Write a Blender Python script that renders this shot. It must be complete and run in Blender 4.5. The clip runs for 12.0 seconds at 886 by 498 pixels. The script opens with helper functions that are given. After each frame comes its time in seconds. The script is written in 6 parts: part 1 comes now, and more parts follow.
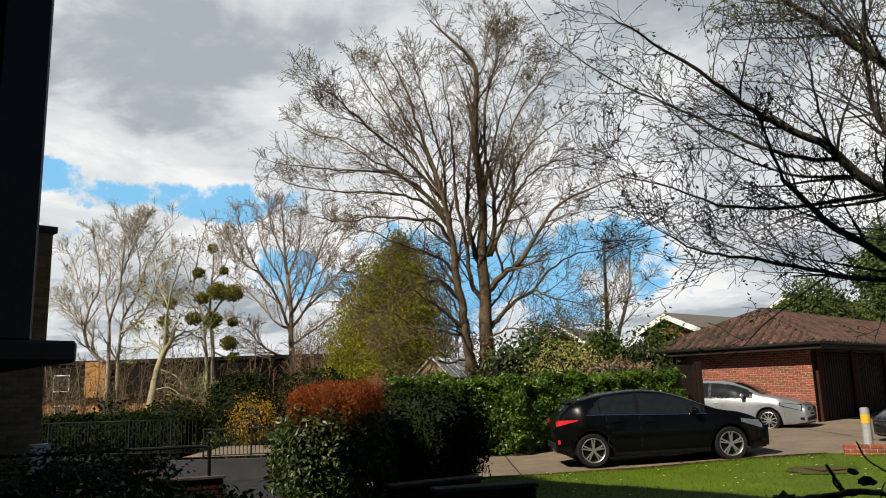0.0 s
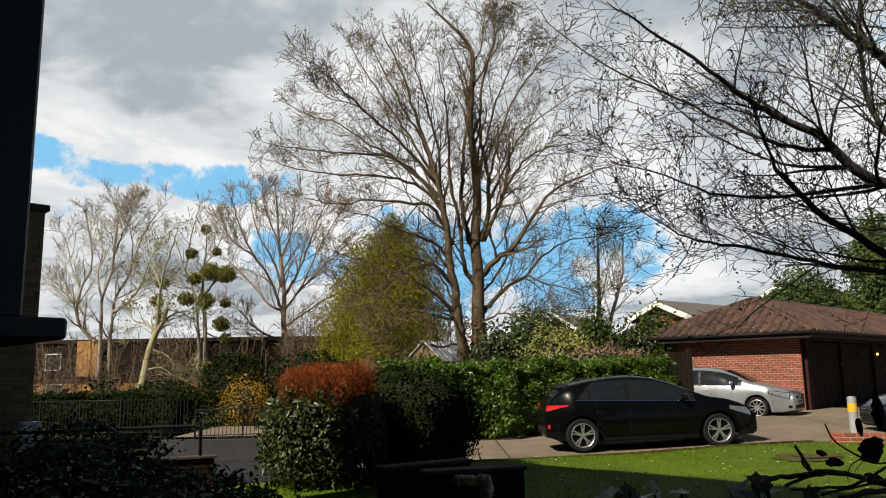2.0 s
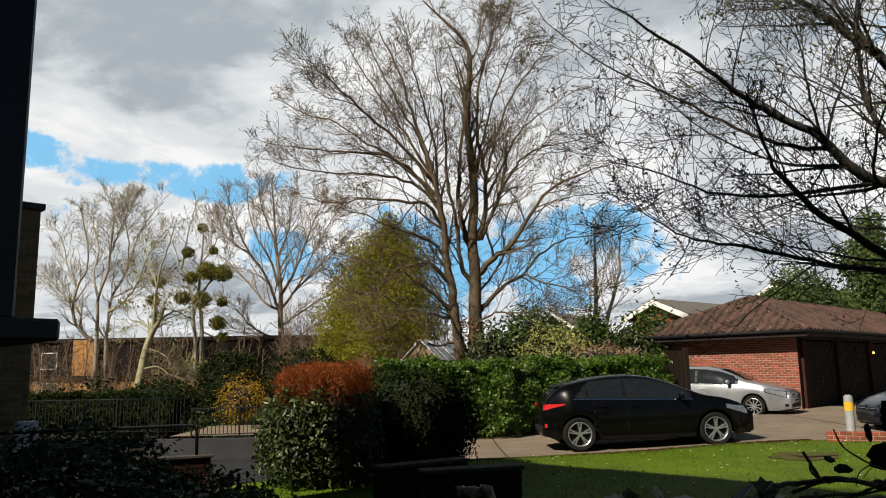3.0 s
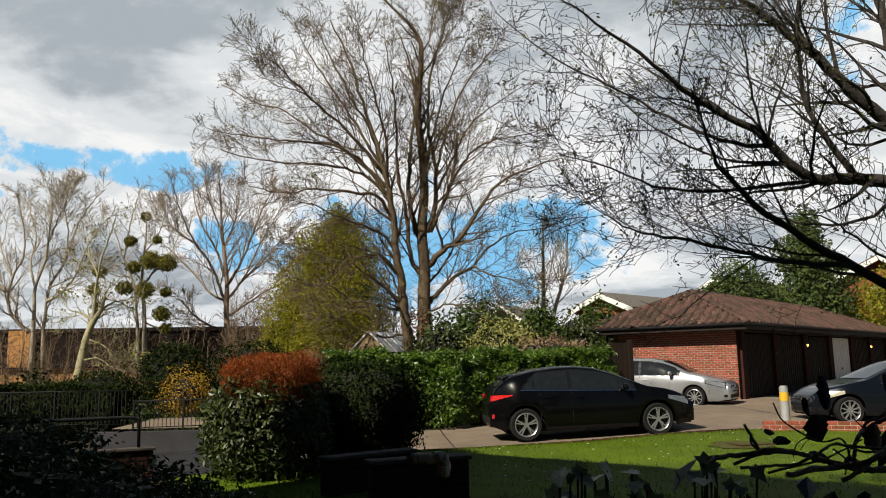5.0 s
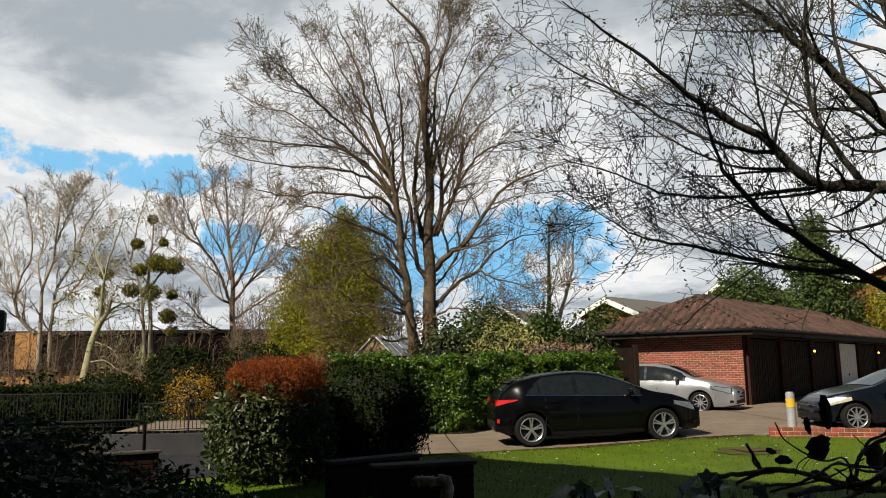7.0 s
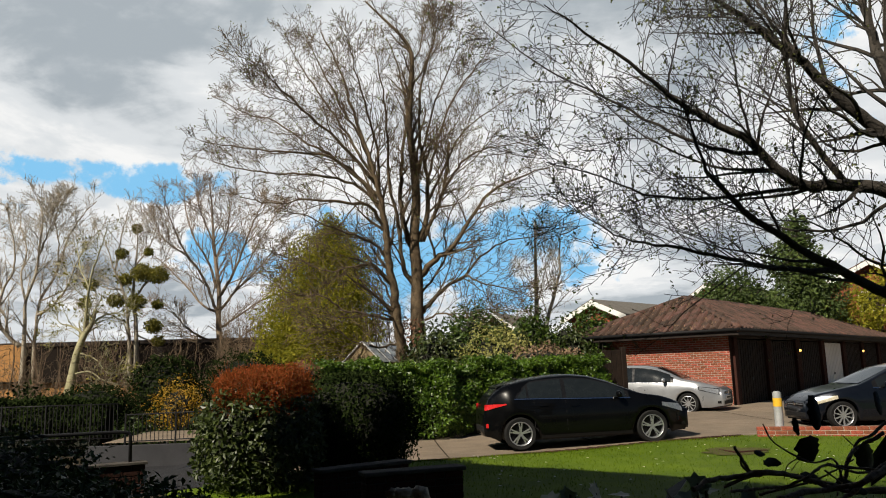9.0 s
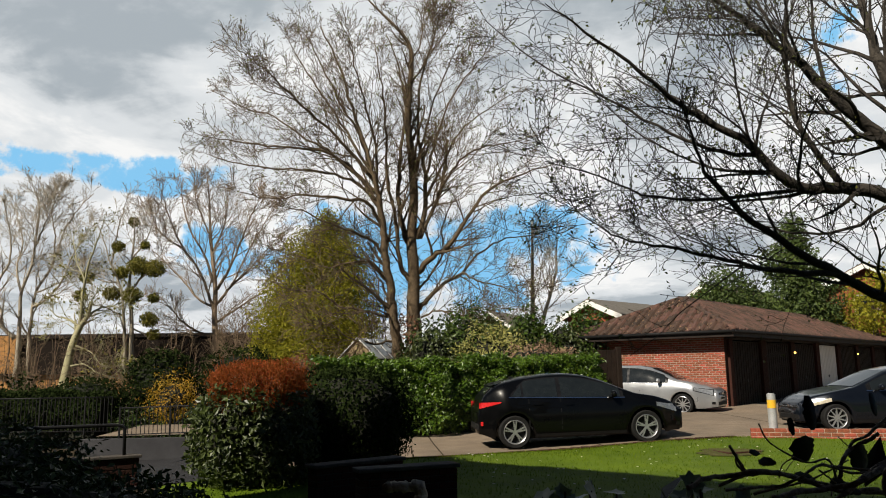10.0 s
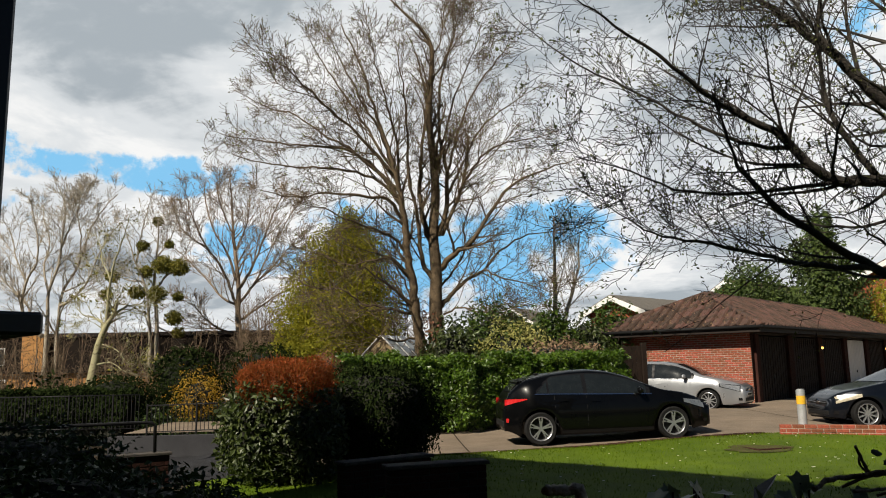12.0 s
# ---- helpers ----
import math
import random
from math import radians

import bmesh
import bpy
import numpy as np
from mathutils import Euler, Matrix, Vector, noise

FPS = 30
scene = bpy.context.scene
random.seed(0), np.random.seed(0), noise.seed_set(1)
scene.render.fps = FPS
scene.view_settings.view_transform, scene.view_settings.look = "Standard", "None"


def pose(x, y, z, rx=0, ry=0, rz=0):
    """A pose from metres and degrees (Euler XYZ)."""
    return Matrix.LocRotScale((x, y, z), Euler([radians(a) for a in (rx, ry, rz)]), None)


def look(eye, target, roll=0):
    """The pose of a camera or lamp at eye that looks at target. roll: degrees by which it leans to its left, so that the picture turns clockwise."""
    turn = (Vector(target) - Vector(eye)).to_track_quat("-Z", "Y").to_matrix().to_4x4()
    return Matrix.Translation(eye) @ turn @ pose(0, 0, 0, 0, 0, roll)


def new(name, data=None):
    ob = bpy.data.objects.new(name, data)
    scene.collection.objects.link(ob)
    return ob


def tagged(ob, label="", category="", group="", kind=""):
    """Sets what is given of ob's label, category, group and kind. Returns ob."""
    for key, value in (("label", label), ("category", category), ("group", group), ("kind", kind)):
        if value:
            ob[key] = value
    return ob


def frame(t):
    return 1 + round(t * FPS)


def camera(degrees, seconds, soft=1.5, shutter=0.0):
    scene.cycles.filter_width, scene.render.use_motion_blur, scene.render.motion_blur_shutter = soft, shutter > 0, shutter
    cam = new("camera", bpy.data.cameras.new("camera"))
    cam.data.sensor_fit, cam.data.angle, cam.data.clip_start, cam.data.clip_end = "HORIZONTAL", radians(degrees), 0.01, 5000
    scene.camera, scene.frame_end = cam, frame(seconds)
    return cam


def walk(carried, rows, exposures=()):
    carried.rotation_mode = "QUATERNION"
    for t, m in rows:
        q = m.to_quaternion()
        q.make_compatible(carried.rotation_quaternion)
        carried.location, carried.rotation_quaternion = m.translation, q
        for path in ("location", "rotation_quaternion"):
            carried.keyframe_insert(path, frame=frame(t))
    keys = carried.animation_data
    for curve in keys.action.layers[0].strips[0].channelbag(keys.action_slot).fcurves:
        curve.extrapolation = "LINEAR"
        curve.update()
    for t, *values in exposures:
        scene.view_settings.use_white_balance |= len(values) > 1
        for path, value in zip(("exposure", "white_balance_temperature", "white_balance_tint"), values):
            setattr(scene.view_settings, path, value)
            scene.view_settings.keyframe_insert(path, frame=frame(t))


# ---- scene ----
cam = camera(60.2, 12.0, soft=1.0)
ROWS = [
    (0, pose(-0.012, 0.004, 1.547, 100.47, 1.70, 0.19)),
    (0.5, pose(0.005, 0.003, 1.545, 100.42, 0.94, -0.86)),
    (1, pose(0.002, -0.042, 1.547, 99.57, 1.69, -0.78)),
    (1.5, pose(0.007, -0.005, 1.549, 99.78, 1.63, -0.37)),
    (2, pose(-0.002, -0.010, 1.542, 99.28, 0.94, -0.41)),
    (2.5, pose(-0.007, 0.008, 1.549, 99.19, 0.88, -0.49)),
    (4.3, pose(0.008, 0.007, 1.542, 98.83, 1.00, -3.29)),
    (4.5, pose(-0.001, -0.002, 1.543, 98.69, 0.60, -4.31)),
    (5, pose(-0.010, 0.007, 1.532, 98.54, 0.96, -4.48)),
    (5.5, pose(0.000, 0.000, 1.550, 98.90, 1.10, -4.20)),
    (6, pose(-0.004, 0.006, 1.546, 99.11, 1.11, -3.90)),
    (6.5, pose(-0.006, -0.003, 1.548, 98.90, 0.69, -3.89)),
    (8.3, pose(-0.019, 0.009, 1.536, 98.74, 1.15, -4.74)),
    (8.5, pose(-0.002, 0.022, 1.552, 99.24, 1.08, -5.00)),
    (9, pose(0.001, 0.018, 1.546, 99.19, 1.64, -4.93)),
    (9.5, pose(0.017, 0.012, 1.547, 99.05, 1.37, -5.23)),
    (10, pose(-0.001, 0.018, 1.544, 99.00, 0.88, -5.28)),
    (10.5, pose(0.013, 0.009, 1.546, 98.85, 1.08, -5.14)),
    (11, pose(-0.009, 0.024, 1.540, 98.72, 0.29, -4.60)),
    (11.5, pose(-0.008, 0.067, 1.539, 99.64, 0.72, -3.78)),
    (12, pose(-0.087, 0.037, 1.548, 98.79, 1.10, -3.74)),
]
walk(cam, ROWS)

# ---- light ----
SUN_TO = Vector((0.72, 0.694, 0)).normalized()      # the way the sunlight travels over the ground
SUN_EL = radians(41)
scene.view_settings.exposure = 0.38
sun = new("sun", bpy.data.lights.new("sun", "SUN"))
sun.data.energy, sun.data.angle, sun.data.color = 5.0, radians(0.53), (1.0, 0.91, 0.76)
sun.matrix_world = look((0, 0, 60), Vector((0, 0, 60)) + SUN_TO * math.cos(SUN_EL) - Vector((0, 0, math.sin(SUN_EL))))

world = bpy.data.worlds.new("world")
scene.world = world
world.use_nodes = True


def node(tree, kind, ins=None, operation="", data_type=""):
    n = tree.nodes.new(kind)
    if operation:
        n.operation = operation
    if data_type:
        n.data_type = data_type
    for k, v in (ins or {}).items():
        if isinstance(v, bpy.types.NodeSocket):
            tree.links.new(v, n.inputs[k])
        else:
            n.inputs[k].default_value = v
    return n


def ramp(tree, fac, stops, mode="LINEAR"):
    n = node(tree, "ShaderNodeValToRGB", {0: fac})
    n.color_ramp.interpolation = mode
    while len(n.color_ramp.elements) < len(stops):
        n.color_ramp.elements.new(0.5)
    for e, (p, c) in zip(n.color_ramp.elements, stops):
        e.position = p
        e.color = (*c, 1) if isinstance(c, tuple) else (c, c, c, 1)
    return n.outputs[0]


def make_sky(t):
    t.nodes.clear()
    sky = node(t, "ShaderNodeTexSky")
    sky.sky_type, sky.sun_disc, sky.sun_elevation = "NISHITA", False, SUN_EL
    sky.sun_rotation = math.atan2(-SUN_TO.x, -SUN_TO.y)
    sky.air_density, sky.dust_density, sky.ozone_density = 1.0, 0.2, 3.0
    clear_side = node(t, "ShaderNodeBackground", {0: sky.outputs[0], 1: 0.024})
    blue = node(t, "ShaderNodeBackground", {0: (0.25, 0.59, 0.90, 1), 1: 0.76})
    co = node(t, "ShaderNodeTexCoord").outputs["Generated"]
    xyz = node(t, "ShaderNodeSeparateXYZ", {0: co})
    up = node(t, "ShaderNodeMath", {0: xyz.outputs[2], 1: 0.16}, operation="ADD")
    upc = node(t, "ShaderNodeMath", {0: up.outputs[0], 1: 0.05}, operation="MAXIMUM")
    px = node(t, "ShaderNodeMath", {0: xyz.outputs[0], 1: upc.outputs[0]}, operation="DIVIDE")
    py = node(t, "ShaderNodeMath", {0: xyz.outputs[1], 1: upc.outputs[0]}, operation="DIVIDE")
    flat = node(t, "ShaderNodeCombineXYZ", {0: px.outputs[0], 1: py.outputs[0], 2: 0.37})
    big = node(t, "ShaderNodeTexNoise", {"Vector": flat.outputs[0], "Scale": 0.8, "Detail": 10.0, "Roughness": 0.54, "Distortion": 0.2})
    fine = node(t, "ShaderNodeTexNoise", {"Vector": flat.outputs[0], "Scale": 1.7, "Detail": 9.0, "Roughness": 0.56, "Distortion": 0.35})
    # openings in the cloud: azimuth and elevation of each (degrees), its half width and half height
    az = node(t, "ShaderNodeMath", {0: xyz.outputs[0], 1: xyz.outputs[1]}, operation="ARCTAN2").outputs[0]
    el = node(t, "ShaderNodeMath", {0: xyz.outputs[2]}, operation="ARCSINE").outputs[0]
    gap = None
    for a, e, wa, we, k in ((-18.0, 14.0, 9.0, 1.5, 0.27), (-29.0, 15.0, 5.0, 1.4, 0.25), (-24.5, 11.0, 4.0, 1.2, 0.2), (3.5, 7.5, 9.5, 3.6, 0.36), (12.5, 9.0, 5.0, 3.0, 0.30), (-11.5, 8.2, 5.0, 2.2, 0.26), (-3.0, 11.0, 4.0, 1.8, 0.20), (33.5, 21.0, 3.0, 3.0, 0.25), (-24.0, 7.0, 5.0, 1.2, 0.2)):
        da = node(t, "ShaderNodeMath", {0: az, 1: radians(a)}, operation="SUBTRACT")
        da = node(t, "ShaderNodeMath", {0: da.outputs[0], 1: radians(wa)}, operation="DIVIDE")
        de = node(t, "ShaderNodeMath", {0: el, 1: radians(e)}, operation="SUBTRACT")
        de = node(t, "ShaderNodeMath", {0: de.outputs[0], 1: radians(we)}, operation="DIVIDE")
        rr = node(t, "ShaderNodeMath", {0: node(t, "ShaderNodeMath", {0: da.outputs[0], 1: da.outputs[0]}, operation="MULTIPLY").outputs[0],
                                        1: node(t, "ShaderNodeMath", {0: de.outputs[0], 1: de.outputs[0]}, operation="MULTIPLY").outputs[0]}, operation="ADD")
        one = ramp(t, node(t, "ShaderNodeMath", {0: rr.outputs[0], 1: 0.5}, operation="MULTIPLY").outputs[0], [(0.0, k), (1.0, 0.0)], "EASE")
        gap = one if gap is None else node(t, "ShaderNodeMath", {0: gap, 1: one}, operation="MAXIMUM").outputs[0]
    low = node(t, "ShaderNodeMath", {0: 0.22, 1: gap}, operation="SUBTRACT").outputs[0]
    puff = node(t, "ShaderNodeTexNoise", {"Vector": co, "Scale": 15.0, "Detail": 12.0, "Roughness": 0.64})
    puff = node(t, "ShaderNodeMath", {0: puff.outputs[0], 1: 0.95}, operation="MULTIPLY_ADD")
    puff.inputs[2].default_value = -0.475
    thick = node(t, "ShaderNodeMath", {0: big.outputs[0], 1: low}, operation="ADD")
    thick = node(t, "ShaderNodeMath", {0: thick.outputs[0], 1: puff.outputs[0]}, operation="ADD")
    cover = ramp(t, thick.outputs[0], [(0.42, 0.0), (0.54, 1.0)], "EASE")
    # the cloud bank stands ahead; the sky on the sun's side is clear
    ahead = node(t, "ShaderNodeMath", {0: xyz.outputs[1], 1: node(t, "ShaderNodeMath", {0: fine.outputs[0], 1: 0.5}, operation="MULTIPLY").outputs[0]}, operation="ADD")
    bank = ramp(t, ahead.outputs[0], [(0.80, 0.0), (0.98, 1.0)], "EASE")
    billow = node(t, "ShaderNodeTexNoise", {"Vector": flat.outputs[0], "Scale": 3.1, "Detail": 9.0, "Roughness": 0.55, "Distortion": 0.5})
    shade = node(t, "ShaderNodeMath", {0: big.outputs[0], 1: fine.outputs[0]}, operation="ADD")
    shade = node(t, "ShaderNodeMath", {0: shade.outputs[0], 1: node(t, "ShaderNodeMath", {0: billow.outputs[0], 1: 0.7, 2: -0.35}, operation="MULTIPLY_ADD").outputs[0]}, operation="ADD")
    shade = node(t, "ShaderNodeMath", {0: shade.outputs[0], 1: 0.5}, operation="MULTIPLY")
    heavy = ramp(t, xyz.outputs[2], [(0.30, 0.0), (0.48, 0.065)], "EASE")
    shade = node(t, "ShaderNodeMath", {0: shade.outputs[0], 1: heavy}, operation="ADD")
    grey = ramp(t, shade.outputs[0], [(0.43, (0.97, 0.97, 0.96)), (0.52, (0.76, 0.79, 0.81)), (0.64, (0.42, 0.47, 0.51))], "EASE")
    cloud = node(t, "ShaderNodeBackground", {0: grey, 1: 0.74})
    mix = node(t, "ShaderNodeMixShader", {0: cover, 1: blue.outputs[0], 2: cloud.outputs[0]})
    mix = node(t, "ShaderNodeMixShader", {0: bank, 1: clear_side.outputs[0], 2: mix.outputs[0]})
    node(t, "ShaderNodeOutputWorld", {0: mix.outputs[0]})


make_sky(world.node_tree)


# ---- materials ----
def material(name, a, b, rough=0.8, scale=8.0, fine=60.0, bump=0.3, metal=0.0, per_object=0.0, per_island=0.0, spec=0.5, coat=0.0, trans=0.0, dirt=0.0):
    """Two-scale noise between the colours a and b, with fine relief."""
    m = bpy.data.materials.new(name)
    m.use_nodes = True
    t = m.node_tree
    p = t.nodes["Principled BSDF"]
    co = node(t, "ShaderNodeTexCoord").outputs["Object"]
    n1 = node(t, "ShaderNodeTexNoise", {"Vector": co, "Scale": scale, "Detail": 5.0, "Roughness": 0.6})
    n2 = node(t, "ShaderNodeTexNoise", {"Vector": co, "Scale": fine, "Detail": 3.0, "Roughness": 0.6})
    mixed = node(t, "ShaderNodeMath", {0: n1.outputs[0], 1: n2.outputs[0]}, operation="ADD")
    col = ramp(t, node(t, "ShaderNodeMath", {0: mixed.outputs[0], 1: 0.5}, operation="MULTIPLY").outputs[0], [(0.33, a), (0.67, b)])
    if per_object or per_island:
        rnd = node(t, "ShaderNodeObjectInfo").outputs["Random"] if per_object else node(t, "ShaderNodeNewGeometry").outputs["Random Per Island"]
        k = per_object or per_island
        v = node(t, "ShaderNodeMapRange", {"Value": rnd, "To Min": 1 - k, "To Max": 1 + k})
        hue = node(t, "ShaderNodeMapRange", {"Value": rnd, "To Min": 0.5 + 0.03 * k, "To Max": 0.5 - 0.03 * k})
        col = node(t, "ShaderNodeHueSaturation", {"Hue": hue.outputs[0], "Value": v.outputs[0], "Color": col}).outputs[0]
    if dirt:
        big = node(t, "ShaderNodeTexNoise", {"Vector": co, "Scale": scale * 0.17, "Detail": 6.0, "Roughness": 0.65})
        f = ramp(t, big.outputs[0], [(0.42, 0.0), (0.68, dirt)])
        dark = node(t, "ShaderNodeHueSaturation", {"Saturation": 0.7, "Value": 0.45, "Color": col})
        mx = node(t, "ShaderNodeMix", {0: f}, data_type="RGBA")
        t.links.new(col, mx.inputs[6]), t.links.new(dark.outputs[0], mx.inputs[7])
        col = mx.outputs[2]
    t.links.new(col, p.inputs["Base Color"])
    r = node(t, "ShaderNodeMapRange", {"Value": n1.outputs[0], "To Min": max(rough - 0.12, 0.02), "To Max": min(rough + 0.12, 1)})
    t.links.new(r.outputs[0], p.inputs["Roughness"])
    p.inputs["Metallic"].default_value = metal
    p.inputs["Specular IOR Level"].default_value = spec
    p.inputs["Coat Weight"].default_value = coat
    p.inputs["Coat Roughness"].default_value = 0.03
    if bump:
        bp = node(t, "ShaderNodeBump", {"Strength": bump, "Distance": 0.02, "Height": mixed.outputs[0]})
        t.links.new(bp.outputs[0], p.inputs["Normal"])
    if trans:
        tr = node(t, "ShaderNodeBsdfTranslucent", {0: col})
        mx = node(t, "ShaderNodeMixShader", {0: trans, 1: p.outputs[0], 2: tr.outputs[0]})
        t.links.new(mx.outputs[0], t.nodes["Material Output"].inputs[0])
    return m


def glow(name, colour, power):
    m = bpy.data.materials.new(name)
    m.use_nodes = True
    p = m.node_tree.nodes["Principled BSDF"]
    p.inputs["Base Color"].default_value = (*colour, 1)
    p.inputs["Emission Color"].default_value = (*colour, 1)
    p.inputs["Emission Strength"].default_value = power
    return m


GRASS = material("grass", (0.04524, 0.08736, 0.00234), (0.1209, 0.1755, 0.00624), 0.85, 1.2, 45, 0.6, dirt=0.35, spec=0.15)
BLADE = material("grass_blade", (0.0507, 0.1014, 0.00312), (0.1326, 0.1872, 0.00936), 0.6, 3, 30, 0, per_island=0.35, trans=0.3, spec=0.15)
SOIL = material("soil", (0.0234, 0.01716, 0.01092), (0.0702, 0.0546, 0.0351), 0.95, 5, 50, 0.9, spec=0.15)
BARE_SOIL = material("bare_soil", (0.045, 0.05, 0.014), (0.11, 0.10, 0.04), 0.95, 4, 60, 0.8, spec=0.1)
PAVING = material("drive_surface", (0.1638, 0.1264, 0.09204), (0.273, 0.2168, 0.1599), 0.9, 2.2, 90, 0.4, dirt=0.5, spec=0.15)
# Taken darker than plain tarmac: the lane's shade is in the colour.
TARMAC = material("tarmac", (0.01716, 0.01716, 0.0195), (0.039, 0.039, 0.04212), 0.9, 3, 140, 0.5, dirt=0.4, spec=0.15)
RED_BRICK = material("red_brick", (0.1326, 0.0273, 0.01404), (0.3588, 0.0975, 0.0468), 0.88, 9, 70, 0.5, per_object=0.35)
RED_BRICK_REST = material("red_brick_field", (0.1326, 0.0273, 0.01404), (0.3588, 0.0975, 0.0468), 0.88, 9, 70, 0.5, per_island=0.35)
MORTAR = material("mortar", (0.2964, 0.2418, 0.195), (0.429, 0.3666, 0.3042), 0.95, 12, 90, 0.5)
DARK_MORTAR = material("dark_mortar", (0.0156, 0.01326, 0.01092), (0.039, 0.03354, 0.02808), 0.95, 12, 90, 0.5)
BARK_TAN = material("bark_tan", (0.17, 0.12, 0.08), (0.34, 0.26, 0.18), 0.95, 3, 25, 0.6)
BUFF_BRICK = material("buff_brick", (0.1872, 0.1287, 0.0585), (0.3276, 0.2418, 0.1248), 0.88, 9, 70, 0.5, per_object=0.3)
BUFF_WALL = material("buff_wall", (0.1716, 0.1248, 0.0624), (0.2808, 0.2106, 0.117), 0.9, 3, 40, 0.5, dirt=0.3)
# Dark brickwork; on the garage's door side it stands for shaded red brick.
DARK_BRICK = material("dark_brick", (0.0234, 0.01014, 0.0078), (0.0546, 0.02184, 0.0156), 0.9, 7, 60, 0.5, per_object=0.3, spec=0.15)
ROOF_TILE = material("clay_tile", (0.0273, 0.01404, 0.00936), (0.1287, 0.0663, 0.0429), 0.85, 6, 60, 0.5, per_object=0.55, dirt=0.6)
ROOF_REST = material("clay_tile_field", (0.0273, 0.01404, 0.00936), (0.1287, 0.0663, 0.0429), 0.85, 6, 60, 0.5, per_island=0.55, dirt=0.6)
GREY_TILE = material("grey_tile", (0.0858, 0.078, 0.0663), (0.1716, 0.156, 0.1326), 0.85, 2, 30, 0.5, per_island=0.2)
DARK_WOOD = material("dark_wood", (0.00936, 0.00624, 0.00468), (0.02496, 0.01638, 0.0117), 0.7, 5, 40, 0.4, per_object=0.2, spec=0.15)
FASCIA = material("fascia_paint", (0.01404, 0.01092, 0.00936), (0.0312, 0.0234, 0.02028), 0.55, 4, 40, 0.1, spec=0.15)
WHITE_PAINT = material("white_paint", (0.70, 0.70, 0.68), (0.82, 0.82, 0.80), 0.5, 3, 40, 0.08, dirt=0.15)
RENDER_WALL = material("grey_render", (0.0351, 0.0351, 0.039), (0.0663, 0.0663, 0.07176), 0.9, 2, 60, 0.3, dirt=0.5, spec=0.15)
BLACK_METAL = material("black_metal", (0.00936, 0.00936, 0.01014), (0.0234, 0.0234, 0.02496), 0.45, 9, 80, 0.1, spec=0.15)
FRAME_PAINT = material("window_frame_paint", (0.00624, 0.0078, 0.01092), (0.0156, 0.01872, 0.0234), 0.4, 6, 60, 0.06)
GALV = material("galvanised_steel", (0.32, 0.33, 0.34), (0.48, 0.49, 0.50), 0.5, 8, 60, 0.1, metal=0.3)
YELLOW = material("yellow_reflector", (0.65, 0.36, 0.02), (0.8, 0.48, 0.05), 0.35, 10, 50, 0)
BARK_OAK = material("bark_brown", (0.052, 0.036, 0.020), (0.165, 0.115, 0.064), 0.95, 7, 40, 1.0)
BARK_GREY = material("bark_grey", (0.26, 0.22, 0.16), (0.46, 0.40, 0.31), 0.95, 3, 25, 0.8)
BARK_PALE = material("bark_pale", (0.26, 0.24, 0.12), (0.46, 0.43, 0.26), 0.9, 2, 20, 0.7, dirt=0.6)
BARK_DARK = material("bark_dark", (0.01716, 0.01404, 0.01092), (0.0585, 0.04836, 0.03744), 0.95, 6, 40, 0.9)
SCRUB = material("scrub_bark", (0.09, 0.062, 0.038), (0.23, 0.17, 0.115), 0.95, 3, 25, 0.5, per_island=0.4, spec=0.1)
BARK_RED = material("bark_reddish", (0.1014, 0.0429, 0.02184), (0.2028, 0.1014, 0.0546), 0.95, 4, 30, 0.8)
LAUREL = material("laurel_leaf", (0.01872, 0.04368, 0.0039), (0.0663, 0.1131, 0.01092), 0.42, 2, 20, 0, per_island=0.45, trans=0.22)
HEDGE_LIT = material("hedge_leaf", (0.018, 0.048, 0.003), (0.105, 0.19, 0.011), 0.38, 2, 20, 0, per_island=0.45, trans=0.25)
GLOSSY = material("glossy_leaf", (0.0156, 0.0312, 0.00546), (0.0585, 0.078, 0.01404), 0.46, 2, 20, 0, per_island=0.5, trans=0.14, spec=0.5)
# Evergreen leaf taken near-black: deep shade is put into the colour.
SHADED_EVERGREEN = material("shaded_evergreen_leaf", (0.008, 0.014, 0.005), (0.028, 0.042, 0.011), 0.8, 2, 20, 0, per_island=0.4, trans=0.05, spec=0.02)
SPRIG = material("ivy_sprig_leaf", (0.09, 0.13, 0.07), (0.20, 0.25, 0.14), 0.4, 20, 90, 0.1, per_island=0.35, trans=0.15)
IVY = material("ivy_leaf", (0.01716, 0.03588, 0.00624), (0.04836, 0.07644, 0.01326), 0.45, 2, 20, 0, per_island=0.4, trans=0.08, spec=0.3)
RED_LEAF = material("red_leaf", (0.16, 0.036, 0.008), (0.34, 0.10, 0.020), 0.6, 2, 20, 0, per_island=0.4, trans=0.4, spec=0.2)
BRONZE = material("bronze_leaf", (0.1248, 0.0507, 0.0234), (0.234, 0.1092, 0.0546), 0.6, 2, 20, 0, per_island=0.4, trans=0.2)
YELLOW_GREEN = material("yellow_green_leaf", (0.15, 0.155, 0.009), (0.34, 0.32, 0.028), 0.7, 1, 10, 0, per_island=0.4, trans=0.35, spec=0.2)
CONIFER = material("conifer_leaf", (0.0234, 0.0468, 0.00624), (0.078, 0.117, 0.0156), 0.7, 1, 10, 0, per_island=0.4, trans=0.1)
FRESH = material("fresh_leaf", (0.0936, 0.117, 0.0156), (0.195, 0.2184, 0.039), 0.6, 1, 10, 0, per_island=0.4, trans=0.3)
BUD = material("bud_leaf", (0.0468, 0.0585, 0.00936), (0.1248, 0.1404, 0.0234), 0.6, 1, 10, 0, per_island=0.4, trans=0.25)
